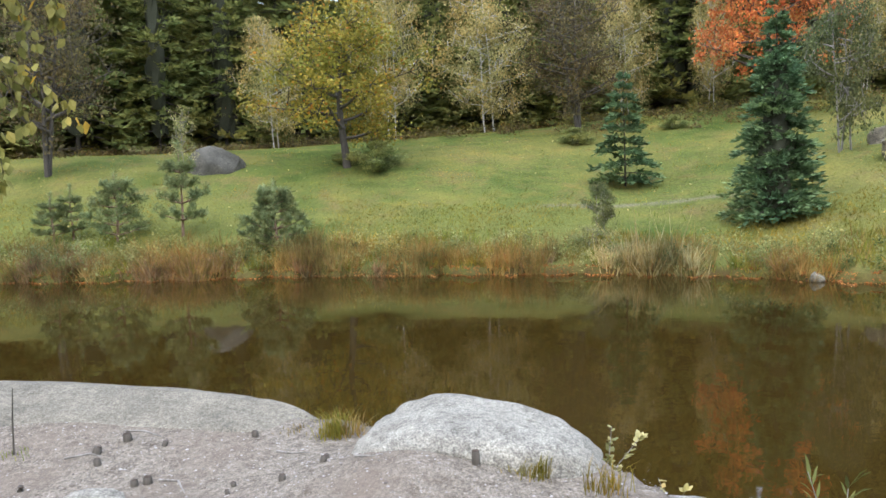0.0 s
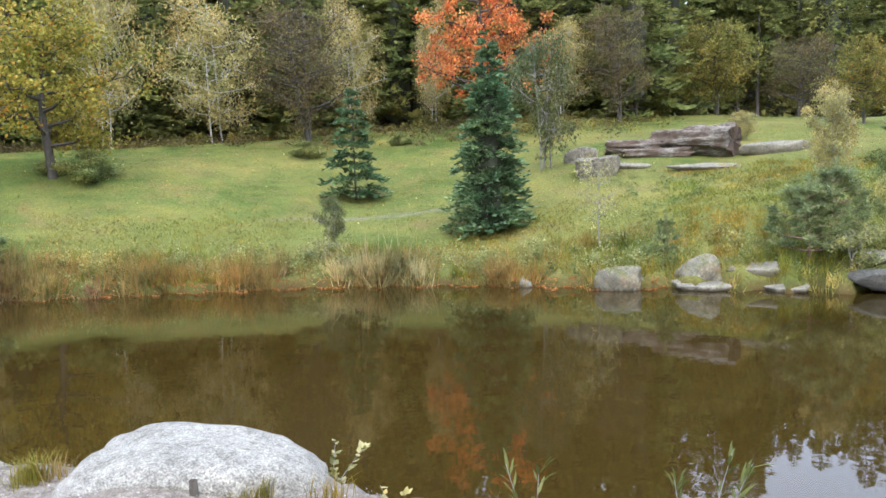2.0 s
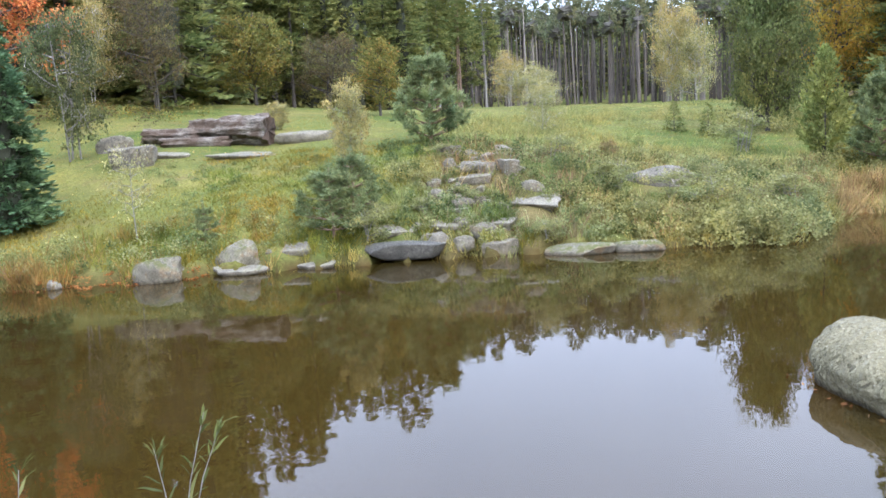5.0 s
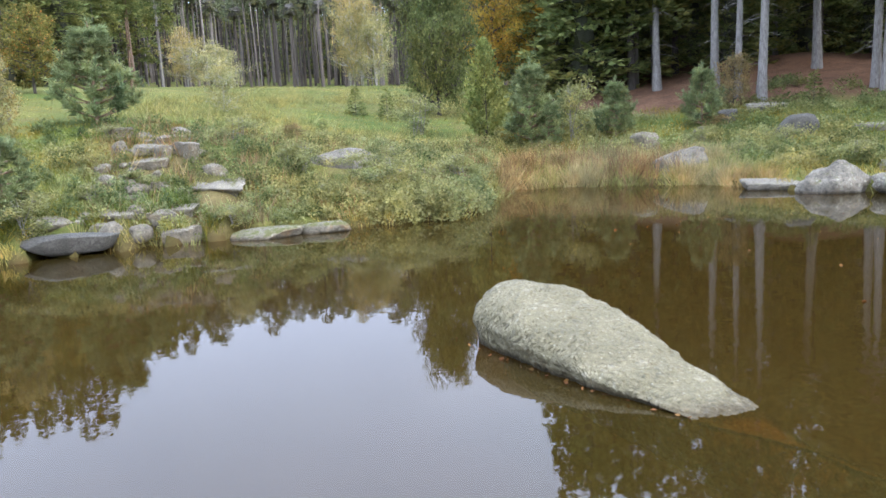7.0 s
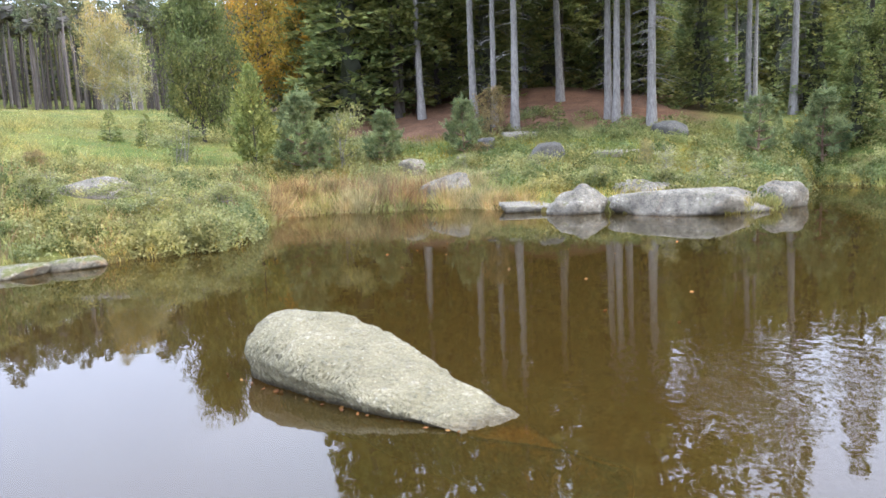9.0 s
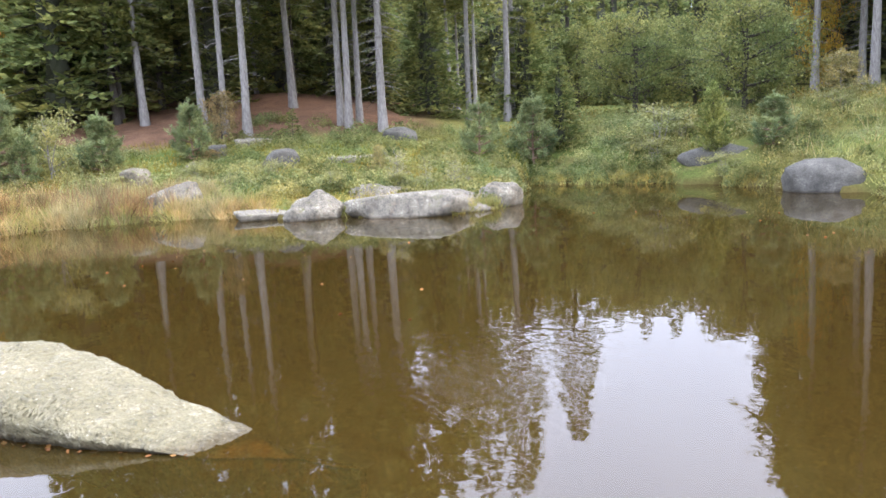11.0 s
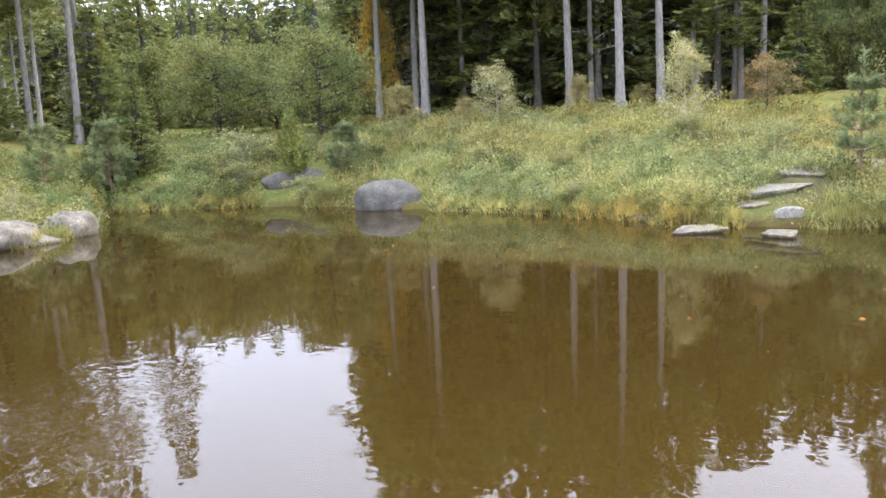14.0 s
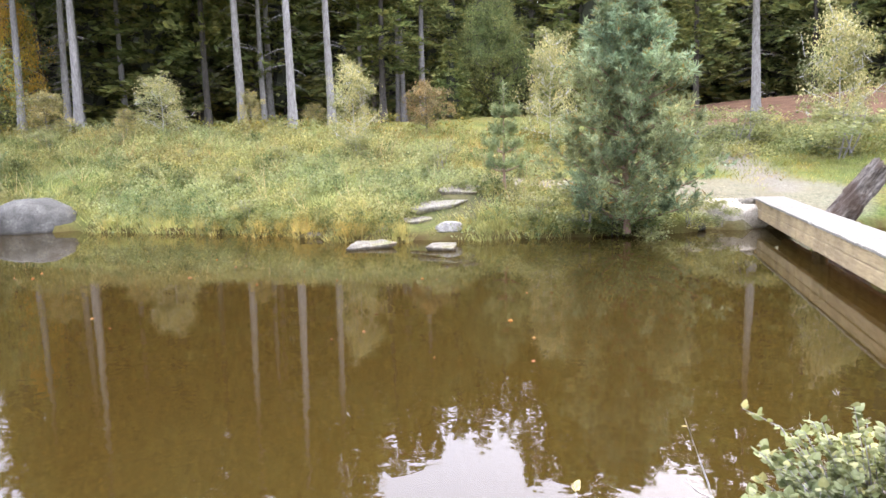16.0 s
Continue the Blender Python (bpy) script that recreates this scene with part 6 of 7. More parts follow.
strewn("bank_weeds", "dense light green brambles and weeds on the bank", "weeds", [thicket(rng, *spots(rng, 620, 116, 172, 0.15, 6.5, 1.0, 0.6, 10, 0.36), 90, 0.5, 0.5, 0.07), thicket(rng, *spots(rng, 500, 116, 172, 0.1, 6.5), 40, 0.28, 0.26, 0.06),  thicket(rng, *spots(rng, 300, 132, 176, 6, 13, 1.0, 0.5, 11, 0.42), 80, 0.6, 0.55, 0.085)], WEED)
# dark clumps strewn at random in place of shadowy gaps between the plants
shade_rng = np.random.default_rng(181)
strewn("dark_weeds", "dark green weed clumps standing for shaded gaps on the banks", "weeds", [thicket(shade_rng, *spots(shade_rng, 150, 46, 79, 0.05, 8.0), 110, 0.3, 0.4, 0.06), thicket(shade_rng, *spots(shade_rng, 120, 92, 172, 0.2, 9.0), 130, 0.36, 0.42, 0.065), thicket(shade_rng, *spots(shade_rng, 60, -46, 34, 0.1, 1.4), 80, 0.24, 0.32, 0.05)], SHADED_WEED)
around = np.array([(row[1], row[2]) for row in STEP_STONES[:18] for _ in range(5)])
turn = shade_rng.uniform(0, 2 * np.pi, len(around))
gap = np.array([0.5 * row[4] for row in STEP_STONES[:18] for _ in range(5)]) + shade_rng.uniform(0.02, 0.3, len(around))
ax, ay = around[:, 0] + gap * np.cos(turn), around[:, 1] + gap * np.sin(turn)
strewn("stone_side_weeds", "leafy weeds crowding round the stony steps", "weeds", [thicket(shade_rng, ax[::2], ay[::2], 60, 0.2, 0.26, 0.05)], CLUMP)
strewn("stone_side_grass", "straw and green grass tufts round the stony steps", "grass", [tussocks(shade_rng, ax[1::2], ay[1::2], 20, 0.12, 0.4, 0.012, 0.1)], BANK_GRASS)
strewn("cove_weeds", "low leafy brambles down to the water in the cove of the bank", "weeds", [thicket(shade_rng, *spots(shade_rng, 130, 108, 131, 0.0, 4.5), 90, 0.36, 0.30, 0.06)], WEED)
strewn("cove_clumps", "blue-green leafy clumps along the water in the cove of the bank", "weeds", [thicket(shade_rng, *spots(shade_rng, 60, 108, 134, -0.05, 3.5), 120, 0.34, 0.36, 0.06)], CLUMP)
strewn("bank_brambles", "darker green leafy clumps on the bank", "weeds", [thicket(rng, *spots(rng, 34, 118, 172, -0.05, 0.35), 130, 0.3, 0.42, 0.06), thicket(rng, *spots(rng, 300, 117, 174, 0.1, 8.0, 1.4, 0.9, 24, 0.45), 120, 0.42, 0.48, 0.06), thicket(rng, *spots(rng, 46, 50, 78, 0.1, 7.0, 1.1), 150, 0.40, 0.42, 0.06), thicket(rng, *spots(rng, 560, 92, 134, 2.0, 16.0), 110, 0.5, 0.42, 0.08), thicket(rng, *spots(rng, 26, 118, 172, -0.05, 0.6), 170, 0.42, 0.55, 0.065)], CLUMP)
strewn("bank_grass", "long green and yellowing grass on the bank", "grass", [tussocks(rng, *spots(rng, 2300, 128, 176, 0.1, 13.0), 14, 0.15, 0.45, 0.014, 0.17)], BANK_GRASS)
strewn("waterside_grass", "yellow grass hanging over the waterline of the bank", "grass", [tussocks(rng, *spots(rng, 950, 112, 176, -0.12, 0.3, 1.0, 1.0, 12, 0.5), 18, 0.10, 0.34, 0.015), tussocks(rng, *spots(rng, 260, 38, 79, -0.2, 0.15, 1.0, 1.0, 15, 0.45), 14, 0.08, 0.24, 0.011), tussocks(rng, *spots(rng, 130, 96, 114, 0.1, 1.3), 12, 0.15, 0.5, 0.010), tussocks(rng, *spots(rng, 160, 128, 172, 0.0, 1.2, 1.0, 0.8, 14, 0.6), 20, 0.3, 0.6, 0.012)], YELLOW)
strewn("dry_stalks", "tall withered stalks standing out of the weeds", "weeds", [tussocks(rng, *spots(rng, 150, 118, 172, 0.8, 9.0), 5, 0.6, 1.2, 0.012, 0.12), tussocks(rng, *spots(rng, 60, 50, 78, 0.6, 8.0), 5, 0.5, 1.0, 0.010, 0.12)], REED)
strewn("bank_dry_grass", "straw-coloured grass on top of the bank", "grass", [tussocks(rng, *spots(rng, 420, 130, 172, 5, 13, 1.0, 0.4, 13, 0.45), 13, 0.25, 0.6, 0.012, 0.16)], DRY)
strewn("landing_weeds", "leafy undergrowth beside the path to the footbridge", "weeds", [thicket(rng, *spots(rng, 240, 174, 196, 6.0, 12.0), 55, 0.5, 0.5, 0.09)], WEED)
strewn("landing_grass", "short grass beside the path to the footbridge", "grass", [tussocks(rng, *spots(rng, 500, 172, 200, 3.5, 12.0), 13, 0.08, 0.22, 0.012, 0.2)], GRASS)
wx, wy = rng.normal(-4.3, 1.3, 260), rng.normal(-24.4, 1.1, 260)
strewn("path_grass", "short straw-coloured grass beside the path to the footbridge", "grass", [tussocks(rng, wx, wy, 14, 0.06, 0.2, 0.012, 0.2)], BANK_GRASS)
strewn("forest_floor", "undergrowth of dry stalks and brambles at the edge of the wood", "undergrowth", [thicket(rng, *spots(rng, 460, -45, 31, 17.0, 25.0), 50, 0.6, 0.45, 0.085)], LEAF_BROWN)
strewn("floor_greens", "dark green brambles at the edge of the wood", "undergrowth", [thicket(rng, *spots(rng, 220, -45, 34, 18.5, 25.0), 50, 0.6, 0.6, 0.09), thicket(rng, *spots(rng, 160, 112, 172, 10.5, 15), 50, 0.6, 0.6, 0.09)], LEAF_OLIVE)
n = 70
fx, fy = spots(rng, n, 80, 175, -12, -4)
strewn("floating_leaves", "orange leaves floating on the pond", "leaves", [kites(rng, np.stack([fx, fy, 0.006 + 0 * fx], 1), unit(np.stack([rng.normal(size=n), rng.normal(size=n), 0.02 * rng.normal(size=n)], 1)), rng.uniform(0.045, 0.075, n), 0.02 + 0 * fx)], LITTER)


# single low shrubs that stand out from the bank
shrub_rng = random.Random(17)
for b0, b1, o0, o1, count in ((118, 172, 0.3, 9.0, 22), (62, 78, 0.2, 8.0, 9), (79, 116, 2.5, 10.0, 10)):
    for i in range(count):
        b, o = b0 + (b1 - b0) * (i + shrub_rng.random()) / count, shrub_rng.uniform(o0, o1)
        r = float(shore_radius(b)) + o
        size = shrub_rng.uniform(0.5, 1.1)
        plant("light_shrub", r * math.sin(radians(b)), r * math.cos(radians(b)), size * shrub_rng.uniform(0.6, 0.95), size * 1.3, shrub_rng.uniform(0, 6.28), group="low shrubs on the bank")


# ---- the long boulder in the water ----
def long_boulder():
    head, tip = np.array([7.82, 1.08]), np.array([5.66, -1.02])
    axis = tip - head
    side = np.array([-axis[1], axis[0]]) / np.hypot(*axis)
    rings, round_ = 150, 96
    verts, faces = [], []
    for i in range(rings):
        s = -0.005 + 1.38 * i / (rings - 1)
        w = 0.60 * (math.sqrt(max(1 - ((0.2 - s) / 0.2) ** 2, 0.0)) if s < 0.2 else max(1 - ((s - 0.2) / 1.03) ** 1.9, 0.16 - 0.1 * s)) + 0.01
        h = 0.485 * (max(s + 0.005, 0) / 0.035) ** 0.25 if s < 0.03 else 0.485 + 0.03 * min(s / 0.2, 1) - 0.515 * (max((s - 0.22) / 0.75, 0) ** 1.08)
        h = max(h, -0.02 - 0.35 * (s - 0.97))
        for k in range(round_):
            t = 2 * math.pi * k / round_
            c, q = math.cos(t), math.sin(t)
            off = w * 1.04 * math.copysign(abs(c) ** 0.7, c) * (1 - 0.13 * (1 - min(max(q, 0) / 0.3, 1)) * (s < 0.95)) * (1 - 0.85 * max(-q, 0) ** 0.3 * (1 - min(max((s - 0.75) / 0.2, 0), 1)))
            z = (h * abs(q) ** 0.68) if q > 0 else (min(h, 0) - 0.55 * abs(q))
            p = Vector((*(head + axis * s + side * off), z))
            e = 0.04 * noise.noise(p * 1.4) + 0.03 * noise.noise(p * 4.0) + 0.014 * noise.noise(p * 11) + 0.012 * noise.noise(p * 24) + 0.008 * noise.noise(p * 48)
            e -= 0.035 * math.exp(-((s - 0.055 - 0.05 * (z - 0.3)) / 0.012) ** 2) * min(max((0.5 - z) / 0.1, 0), 1)
            out = Vector((*(side * c), 0.9 * q)).normalized()
            verts.append(p + out * e)
    for i in range(rings - 1):
        for k in range(round_):
            faces.append((i * round_ + k, (i + 1) * round_ + k, (i + 1) * round_ + (k + 1) % round_, i * round_ + (k + 1) % round_))
    faces.append(tuple(range(round_)))
    faces.append(tuple((rings - 1) * round_ + k for k in reversed(range(round_))))
    ob = new("boulder", mesh("long_boulder", [tuple(v) for v in verts], faces, GRANITE_GREEN, True))
    tagged(ob, "long tapering greenish-grey boulder rising from the pond", "boulder")
    r = np.random.default_rng(3)
    s = r.uniform(0.05, 0.98, 26)
    line = head + axis * s[:, None] - side * (0.62 * np.where(s < 0.2, 1.0, 1 - (np.maximum(s - 0.2, 0) / 1.03) ** 1.9) + 0.015)[:, None]
    n = len(s)
    strewn("boulder_leaves", "orange leaves washed against the long boulder", "leaves", [kites(r, np.column_stack([line, np.full(n, 0.012)]), unit(np.stack([r.normal(size=n), r.normal(size=n), 0.1 * r.normal(size=n)], 1)), r.uniform(0.03, 0.06, n), np.full(n, 0.016))], LITTER)


long_boulder()


# ---- the weathered log and its stones ----
def old_wood(name, dark, light, along, rot=0.5):
    m, n, l, p = material(name)
    g = tex(n, l, 4.0, 9, 0.72, stretch=along)
    c = ramp(n, l, g, [(0.36, dark), (0.52, tuple((a + b) / 2 for a, b in zip(dark, light))), (0.66, light)])
    c = mix(n, l, ramp(n, l, tex(n, l, 1.6, 5), [(0.46, (0, 0, 0)), (0.6, (rot, rot, rot))]), c, (0.075, 0.045, 0.028))
    l.new(c, p.inputs["Base Color"])
    p.inputs["Roughness"].default_value = 0.9
    bump(n, l, p, g, 0.9, 0.05)
    return m


LOGWOOD = old_wood("weathered_log_wood", (0.028, 0.019, 0.014), (0.34, 0.295, 0.245), (1.1, 5, 5), 0.85)
HEARTWOOD = old_wood("dark_rotten_end_grain", (0.03, 0.02, 0.015), (0.12, 0.08, 0.055), (6, 2, 2))


def rough_log(name, a, b, r0, r1, seed, label, ends=True):
    """A lying trunk from a to b with furrows, hollows and splintered ends."""
    a, b = Vector(a), Vector(b)
    d = (b - a)
    length = d.length
    rings, sides = 64, 48
    o = Vector((seed * 3.1, 0, 0))
    verts, faces = [], []
    for i in range(rings):
        s = i / (rings - 1)
        for k in range(sides):
            t = 2 * math.pi * k / sides
            r = r0 + (r1 - r0) * s
            f = Vector((s * length * 1.0, math.cos(t) * 1.5, math.sin(t) * 1.5)) + o
            chunk = math.floor(4.0 * noise.noise(Vector((f.x * 1.1, f.y * 1.3, f.z * 1.3))) + 0.5) / 4.0
            r *= 1 + 0.42 * chunk + 0.14 * noise.noise(f * 1.2) + 0.16 * noise.noise(Vector((f.x * 0.7, f.y * 3.2, f.z * 3.2))) + 0.06 * noise.noise(Vector((f.x * 2, f.y * 8, f.z * 8)))
            end = (0.2 * noise.noise(Vector((math.cos(t) * 2.2, math.sin(t) * 2.2, seed))) if i in (0, rings - 1) else 0.0)
            verts.append((s * length + end, r * math.cos(t), r * math.sin(t)))
    for i in range(rings - 1):
        for k in range(sides):
            faces.append((i * sides + k, i * sides + (k + 1) % sides, (i + 1) * sides + (k + 1) % sides, (i + 1) * sides + k))
    ob = new(name)
    ob.matrix_world = Matrix.Translation(a) @ d.to_track_quat("X", "Z").to_matrix().to_4x4()
    tagged(ob, label, "log")
    part("bark", mesh(name + "_bark", verts, faces, LOGWOOD, True), ob)
    for ring, sx in ((0, 1), (rings - 1, -1)):
        cap_v = [verts[ring * sides + k] for k in range(sides)]
        rim = [(x + 0.04 * sx, y * 0.6, z * 0.6) for x, y, z in cap_v]
        cx = sum(v[0] for v in cap_v) / sides
        cap_f = [(k, (k + 1) % sides, sides + (k + 1) % sides, sides + k) for k in range(sides)] + [(sides + k, sides + (k + 1) % sides, 2 * sides) for k in range(sides)]
        part("end_grain", mesh(name + "_end", cap_v + rim + [(cx + 0.06 * sx, 0, 0)], cap_f, HEARTWOOD), ob)
    return ob


rough_log("fallen_log", (15.2, 23.35, 3.50), (16.45, 20.7, 3.40), 0.42, 0.50, 4, "huge weathered grey-brown log lying on the meadow")
rough_log("split_log", (13.75, 24.15, 3.40), (15.15, 22.9, 3.34), 0.24, 0.28, 5, "smaller split log lying beside the huge log")
rough_log("flat_log", (13.9, 23.2, 3.10), (15.6, 21.75, 3.05), 0.16, 0.18, 6, "flat half-log under the huge log")
for i, (x, y, w, h, dp, turn, mat, lab) in enumerate([(11.95, 21.55, 1.40, 0.62, 0.9, -29, GRANITE, "squarish grey stone beside the fallen log"), (13.2, 21.6, 1.15, 0.10, 0.6, -32, GRANITE_SLAB, "flat pale slab in front of the fallen log"),
                                                   (14.9, 19.6, 1.85, 0.09, 0.8, -37, GRANITE_SLAB, "flat pale slab in front of the fallen log"), (17.5, 20.1, 2.1, 0.34, 1.0, -41, GRANITE_SLAB, "low pale rock at the end of the fallen log"),
                                                   (12.6, 23.9, 1.2, 0.5, 0.7, -29, GRANITE, "grey stone behind the fallen log")]):
    if i == 0:
        slab(x, y, float(height(x, y)), w, h * 0.85, dp, turn, 300 + i, mat, lab, (6, -3), "boulder")
    elif h < 0.2:
        slab(x, y, float(height(x, y)) - 0.02, w, h, dp * 1.3, turn, 300 + i, mat, lab, (8, 2))
    else:
        stone("boulder", x, y, float(height(x, y)), w, h, dp, turn, 300 + i, mat, lab, "boulder", 0.55, 0.24, 0.6)

# ---- the footbridge ----
DECKWOOD = old_wood("pale_bridge_planks", (0.155, 0.14, 0.11), (0.30, 0.278, 0.23), (7, 1.5, 1), 0.25)
BEAMWOOD = old_wood("weathered_bridge_beam", (0.33, 0.235, 0.115), (0.52, 0.39, 0.21), (6, 0.7, 6), 0.3)


def box(x0, x1, y0, y1, z0, z1, mat, name, soft=0.012):
    bm = bmesh.new()
    bmesh.ops.create_cube(bm, size=1)
    for v in bm.verts:
        v.co = Vector(((x0 + x1) / 2 + v.co.x * (x1 - x0), (y0 + y1) / 2 + v.co.y * (y1 - y0), (z0 + z1) / 2 + v.co.z * (z1 - z0)))
    bmesh.ops.bevel(bm, geom=bm.edges[:], offset=soft, segments=1, affect="EDGES")
    me = bpy.data.meshes.new(name)
    bm.to_mesh(me)
    bm.free()
    me.materials.append(mat)
    return me


def footbridge():
    br = tagged(new("footbridge"), "narrow weathered wooden footbridge over the pond's arm", "footbridge")
    start, end = Vector((-1.98, -20.35, 0)), Vector((-2.86, -6.6, 0))
    d = end - start
    br.matrix_world = Matrix.Translation(start) @ Matrix.Rotation(math.atan2(d.y, d.x) - math.pi / 2, 4, "Z")
    length, wide = d.length, 0.68
    r = random.Random(8)
    # the bridge runs along its own y; its eastern side is at x = 0
    y = 0.0
    meshes = [box(-0.02, wide + 0.02, 0, 0.145, 0.625, 0.668, DECKWOOD, "plank", 0.008) for _ in range(1)]
    while y < length - 0.15:
        ob = part("plank", meshes[0], br)
        ob.location = (-wide + r.uniform(-0.012, 0.012), y, r.uniform(-0.004, 0.004))
        ob.rotation_euler = (0, 0, r.uniform(-0.012, 0.012))
        y += 0.152
    for x0 in (-0.10, -wide - 0.01):
        y, k = 0.0, 0
        while y < length - 0.3:
            y1 = min(y + 4.6 + 0.3 * k, length)
            part("beam", box(x0, x0 + 0.10, y, y1 - 0.01, 0.44, 0.618, BEAMWOOD, "beam"), br)
            part("beam", box(x0 - 0.004, x0 + 0.104, y + 0.02, y1 - 0.02, 0.235, 0.432, BEAMWOOD, "beam"), br)
            y, k = y1, k + 1
    for y in (4.4, 9.0):
        for x0 in (-wide + 0.10, -wide + 0.24):
            part("post", mesh("post", *tube([(x0 + 0.05, y, -1.0), (x0 + 0.05, y, 0.235)], [0.07, 0.065], 10), BEAMWOOD, True), br)


footbridge()
rough_log("standing_stump", (-3.15, -17.9, 0.1), (-4.05, -17.55, 1.5), 0.30, 0.2, 9, "leaning dark grey weathered trunk beside the footbridge")
SANDROCK = granite("pale_sandy_rock", (0.33, 0.295, 0.25), (0.52, 0.475, 0.415), lichen=(0.4, 0.36, 0.31), speck=0.3, mottle=0.4)
stone("boulder", -1.75, -20.55, 0.18, 0.75, 0.44, 0.6, 10, 330, GRANITE, "grey block stone under the end of the footbridge", "boulder", 0.6, 0.12, 0.5)
stone("boulder", -1.55, -20.6, 0.0, 2.1, 0.62, 2.3, 12, 331, SANDROCK, "pale worn rock ledge at the landing", "boulder", 0.8, 0.22, 0.5)
stone("boulder", -0.55, -19.2, 0.0, 0.7, 0.2, 0.5, 5, 332, GRANITE_DARK, "dark wet stone at the landing", "boulder", 0.3, 0.16, 0.5)

# ---- the near bank: rock, gravel, stumps ----
LEDGE = granite("pale_worn_ledge_granite", (0.145, 0.134, 0.118), (0.29, 0.268, 0.238), lichen=(0.23, 0.21, 0.185), speck=0.6, mottle=0.5)
stone("rock_ledge", -2.95, 5.08, 0.21, 3.9, 0.50, 1.15, -7, 401, LEDGE, "broad flat grey granite ledge at the water's edge", "rock", 0.7, 0.06, 0.8, (4, 2.2), 5, facets=False)
stone("boulder", -0.04, 4.36, 0.24, 1.49, 0.52, 1.36, -8, 402, GRANITE_PALE, "smooth whitish granite boulder at the water's edge", "boulder", 0.7, 0.13, 0.9, (-3, 7), 5, facets=False)
stone("boulder", 1.02, 4.15, 0.02, 0.75, 0.22, 0.6, 0, 403, GRANITE_PALE, "low pale stone at the foot of the whitish boulder", "boulder", 0.3, 0.12, 0.8)
stone("boulder", -2.05, 3.72, 0.46, 0.34, 0.10, 0.28, 0, 404, GRANITE_PALE, "small pale stone sunk in the gravel", "boulder", 0.4, 0.12, 0.8)


def gravel():
    r = np.random.default_rng(90)
    n = 11000
    x, y = r.uniform(-4.2, 0.9, n), r.uniform(2.9, 5.0, n)
    z = height(x, y)
    s = r.uniform(0.002, 0.006, n) * r.choice([1, 1, 1, 1, 1, 1, 2.2], n)
    o = np.array([(1, 0, 0), (-1, 0, 0), (0, 1, 0), (0, -1, 0), (0, 0, 0.6), (0, 0, -0.6)], float)
    v = np.stack([x, y, z], 1)[:, None] + o[None] * (s[:, None, None] * r.uniform(0.6, 1.2, (n, 6, 1)))
    f = np.array([(0, 2, 4), (2, 1, 4), (1, 3, 4), (3, 0, 4), (2, 0, 5), (1, 2, 5), (3, 1, 5), (0, 3, 5)])
    tagged(new("gravel", mesh("gravel", v.reshape(-1, 3), (f[None] + 6 * np.arange(n)[:, None, None]).reshape(-1, 3), PEBBLE)), "coarse pale grey gravel on the trodden near bank", "gravel", kind="stuff")


PEBBLE, pn, pl, pb = material("granite_gravel")
pl.new(ramp(pn, pl, pn.new("ShaderNodeNewGeometry").outputs["Random Per Island"], [(0.0, (0.08, 0.065, 0.055)), (0.4, (0.20, 0.175, 0.16)), (0.8, (0.29, 0.265, 0.25)), (1.0, (0.38, 0.36, 0.345))]), pb.inputs["Base Color"])
pb.inputs["Roughness"].default_value = 0.85
gravel()


def cut_stump(x, y, r, h, seed):
    g = random.Random(seed)
    z = float(height(x, y))
    ob = tagged(new("sapling_stump"), "short dark sapling stump cut off near the ground", "stump", "cut sapling stumps")
    ob.location = (x, y, z)
    lean = (g.uniform(-0.3, 0.3) * h, g.uniform(-0.3, 0.3) * h)
    part("bark", mesh("stump_bark", *tube([(0, 0, -0.03), (0, 0, 0.005), (lean[0], lean[1], h)], [r * 1.35, r * 1.1, r], 9), BARK_DARK, True), ob)
    part("cut_face", mesh("stump_cut", *tube([(lean[0], lean[1], h - 0.004), (lean[0], lean[1], h + 0.002)], [r * 0.86, r * 0.84], 9), HEARTWOOD, False), ob, "brown cut face")


for i, (x, y, s) in enumerate([(-2.3, 4.27, 1.2), (-2.23, 4.14, 1.0), (-1.94, 4.39, 0.8), (-1.44, 4.58, 1.0), (-0.47, 4.42, 0.8), (-0.72, 4.24, 0.6), (-0.9, 4.05, 0.9), (-0.9, 4.15, 0.7), (-0.01, 4.15, 0.7), (-0.05, 3.8, 1.0),
                                (-1.85, 3.94, 1.2), (-1.91, 3.91, 1.0), (-1.08, 3.85, 0.9), (-1.35, 3.87, 0.7), (-1.35, 3.77, 0.6), (-2.51, 3.85, 0.8), (-2.19, 4.44, 1.3)]):
    cut_stump(x, y, 0.02 * s, (0.07 if i == 9 else 0.032) * s, i)
stick = tagged(new("stick", mesh("stick", *tube([(-2.80, 4.26, 0.55), (-2.79, 4.26, 0.78), (-2.78, 4.27, 0.97)], [0.006, 0.005, 0.003], 6), BARK_DARK, True)), "thin dark stick stuck upright in the gravel", "stick")
for i, pts in enumerate([[(-2.4, 4.1, 0.60), (-2.28, 4.16, 0.605), (-2.2, 4.13, 0.6)], [(-1.2, 4.2, 0.585), (-1.12, 4.15, 0.59), (-1.0, 4.17, 0.585)], [(-0.7, 3.9, 0.66), (-0.6, 3.86, 0.67), (-0.52, 3.9, 0.675)], [(-1.75, 3.86, 0.56), (-1.63, 3.82, 0.57), (-1.55, 3.70, 0.555)], [(-2.2, 4.44, 0.645), (-2.08, 4.42, 0.65), (-1.95, 4.38, 0.625)]]):
    tagged(new("twig", mesh("twig", *tube(pts, [0.008, 0.007, 0.003], 5), BARK_GREY, True)), "bare dry twig lying on the gravel", "twig")


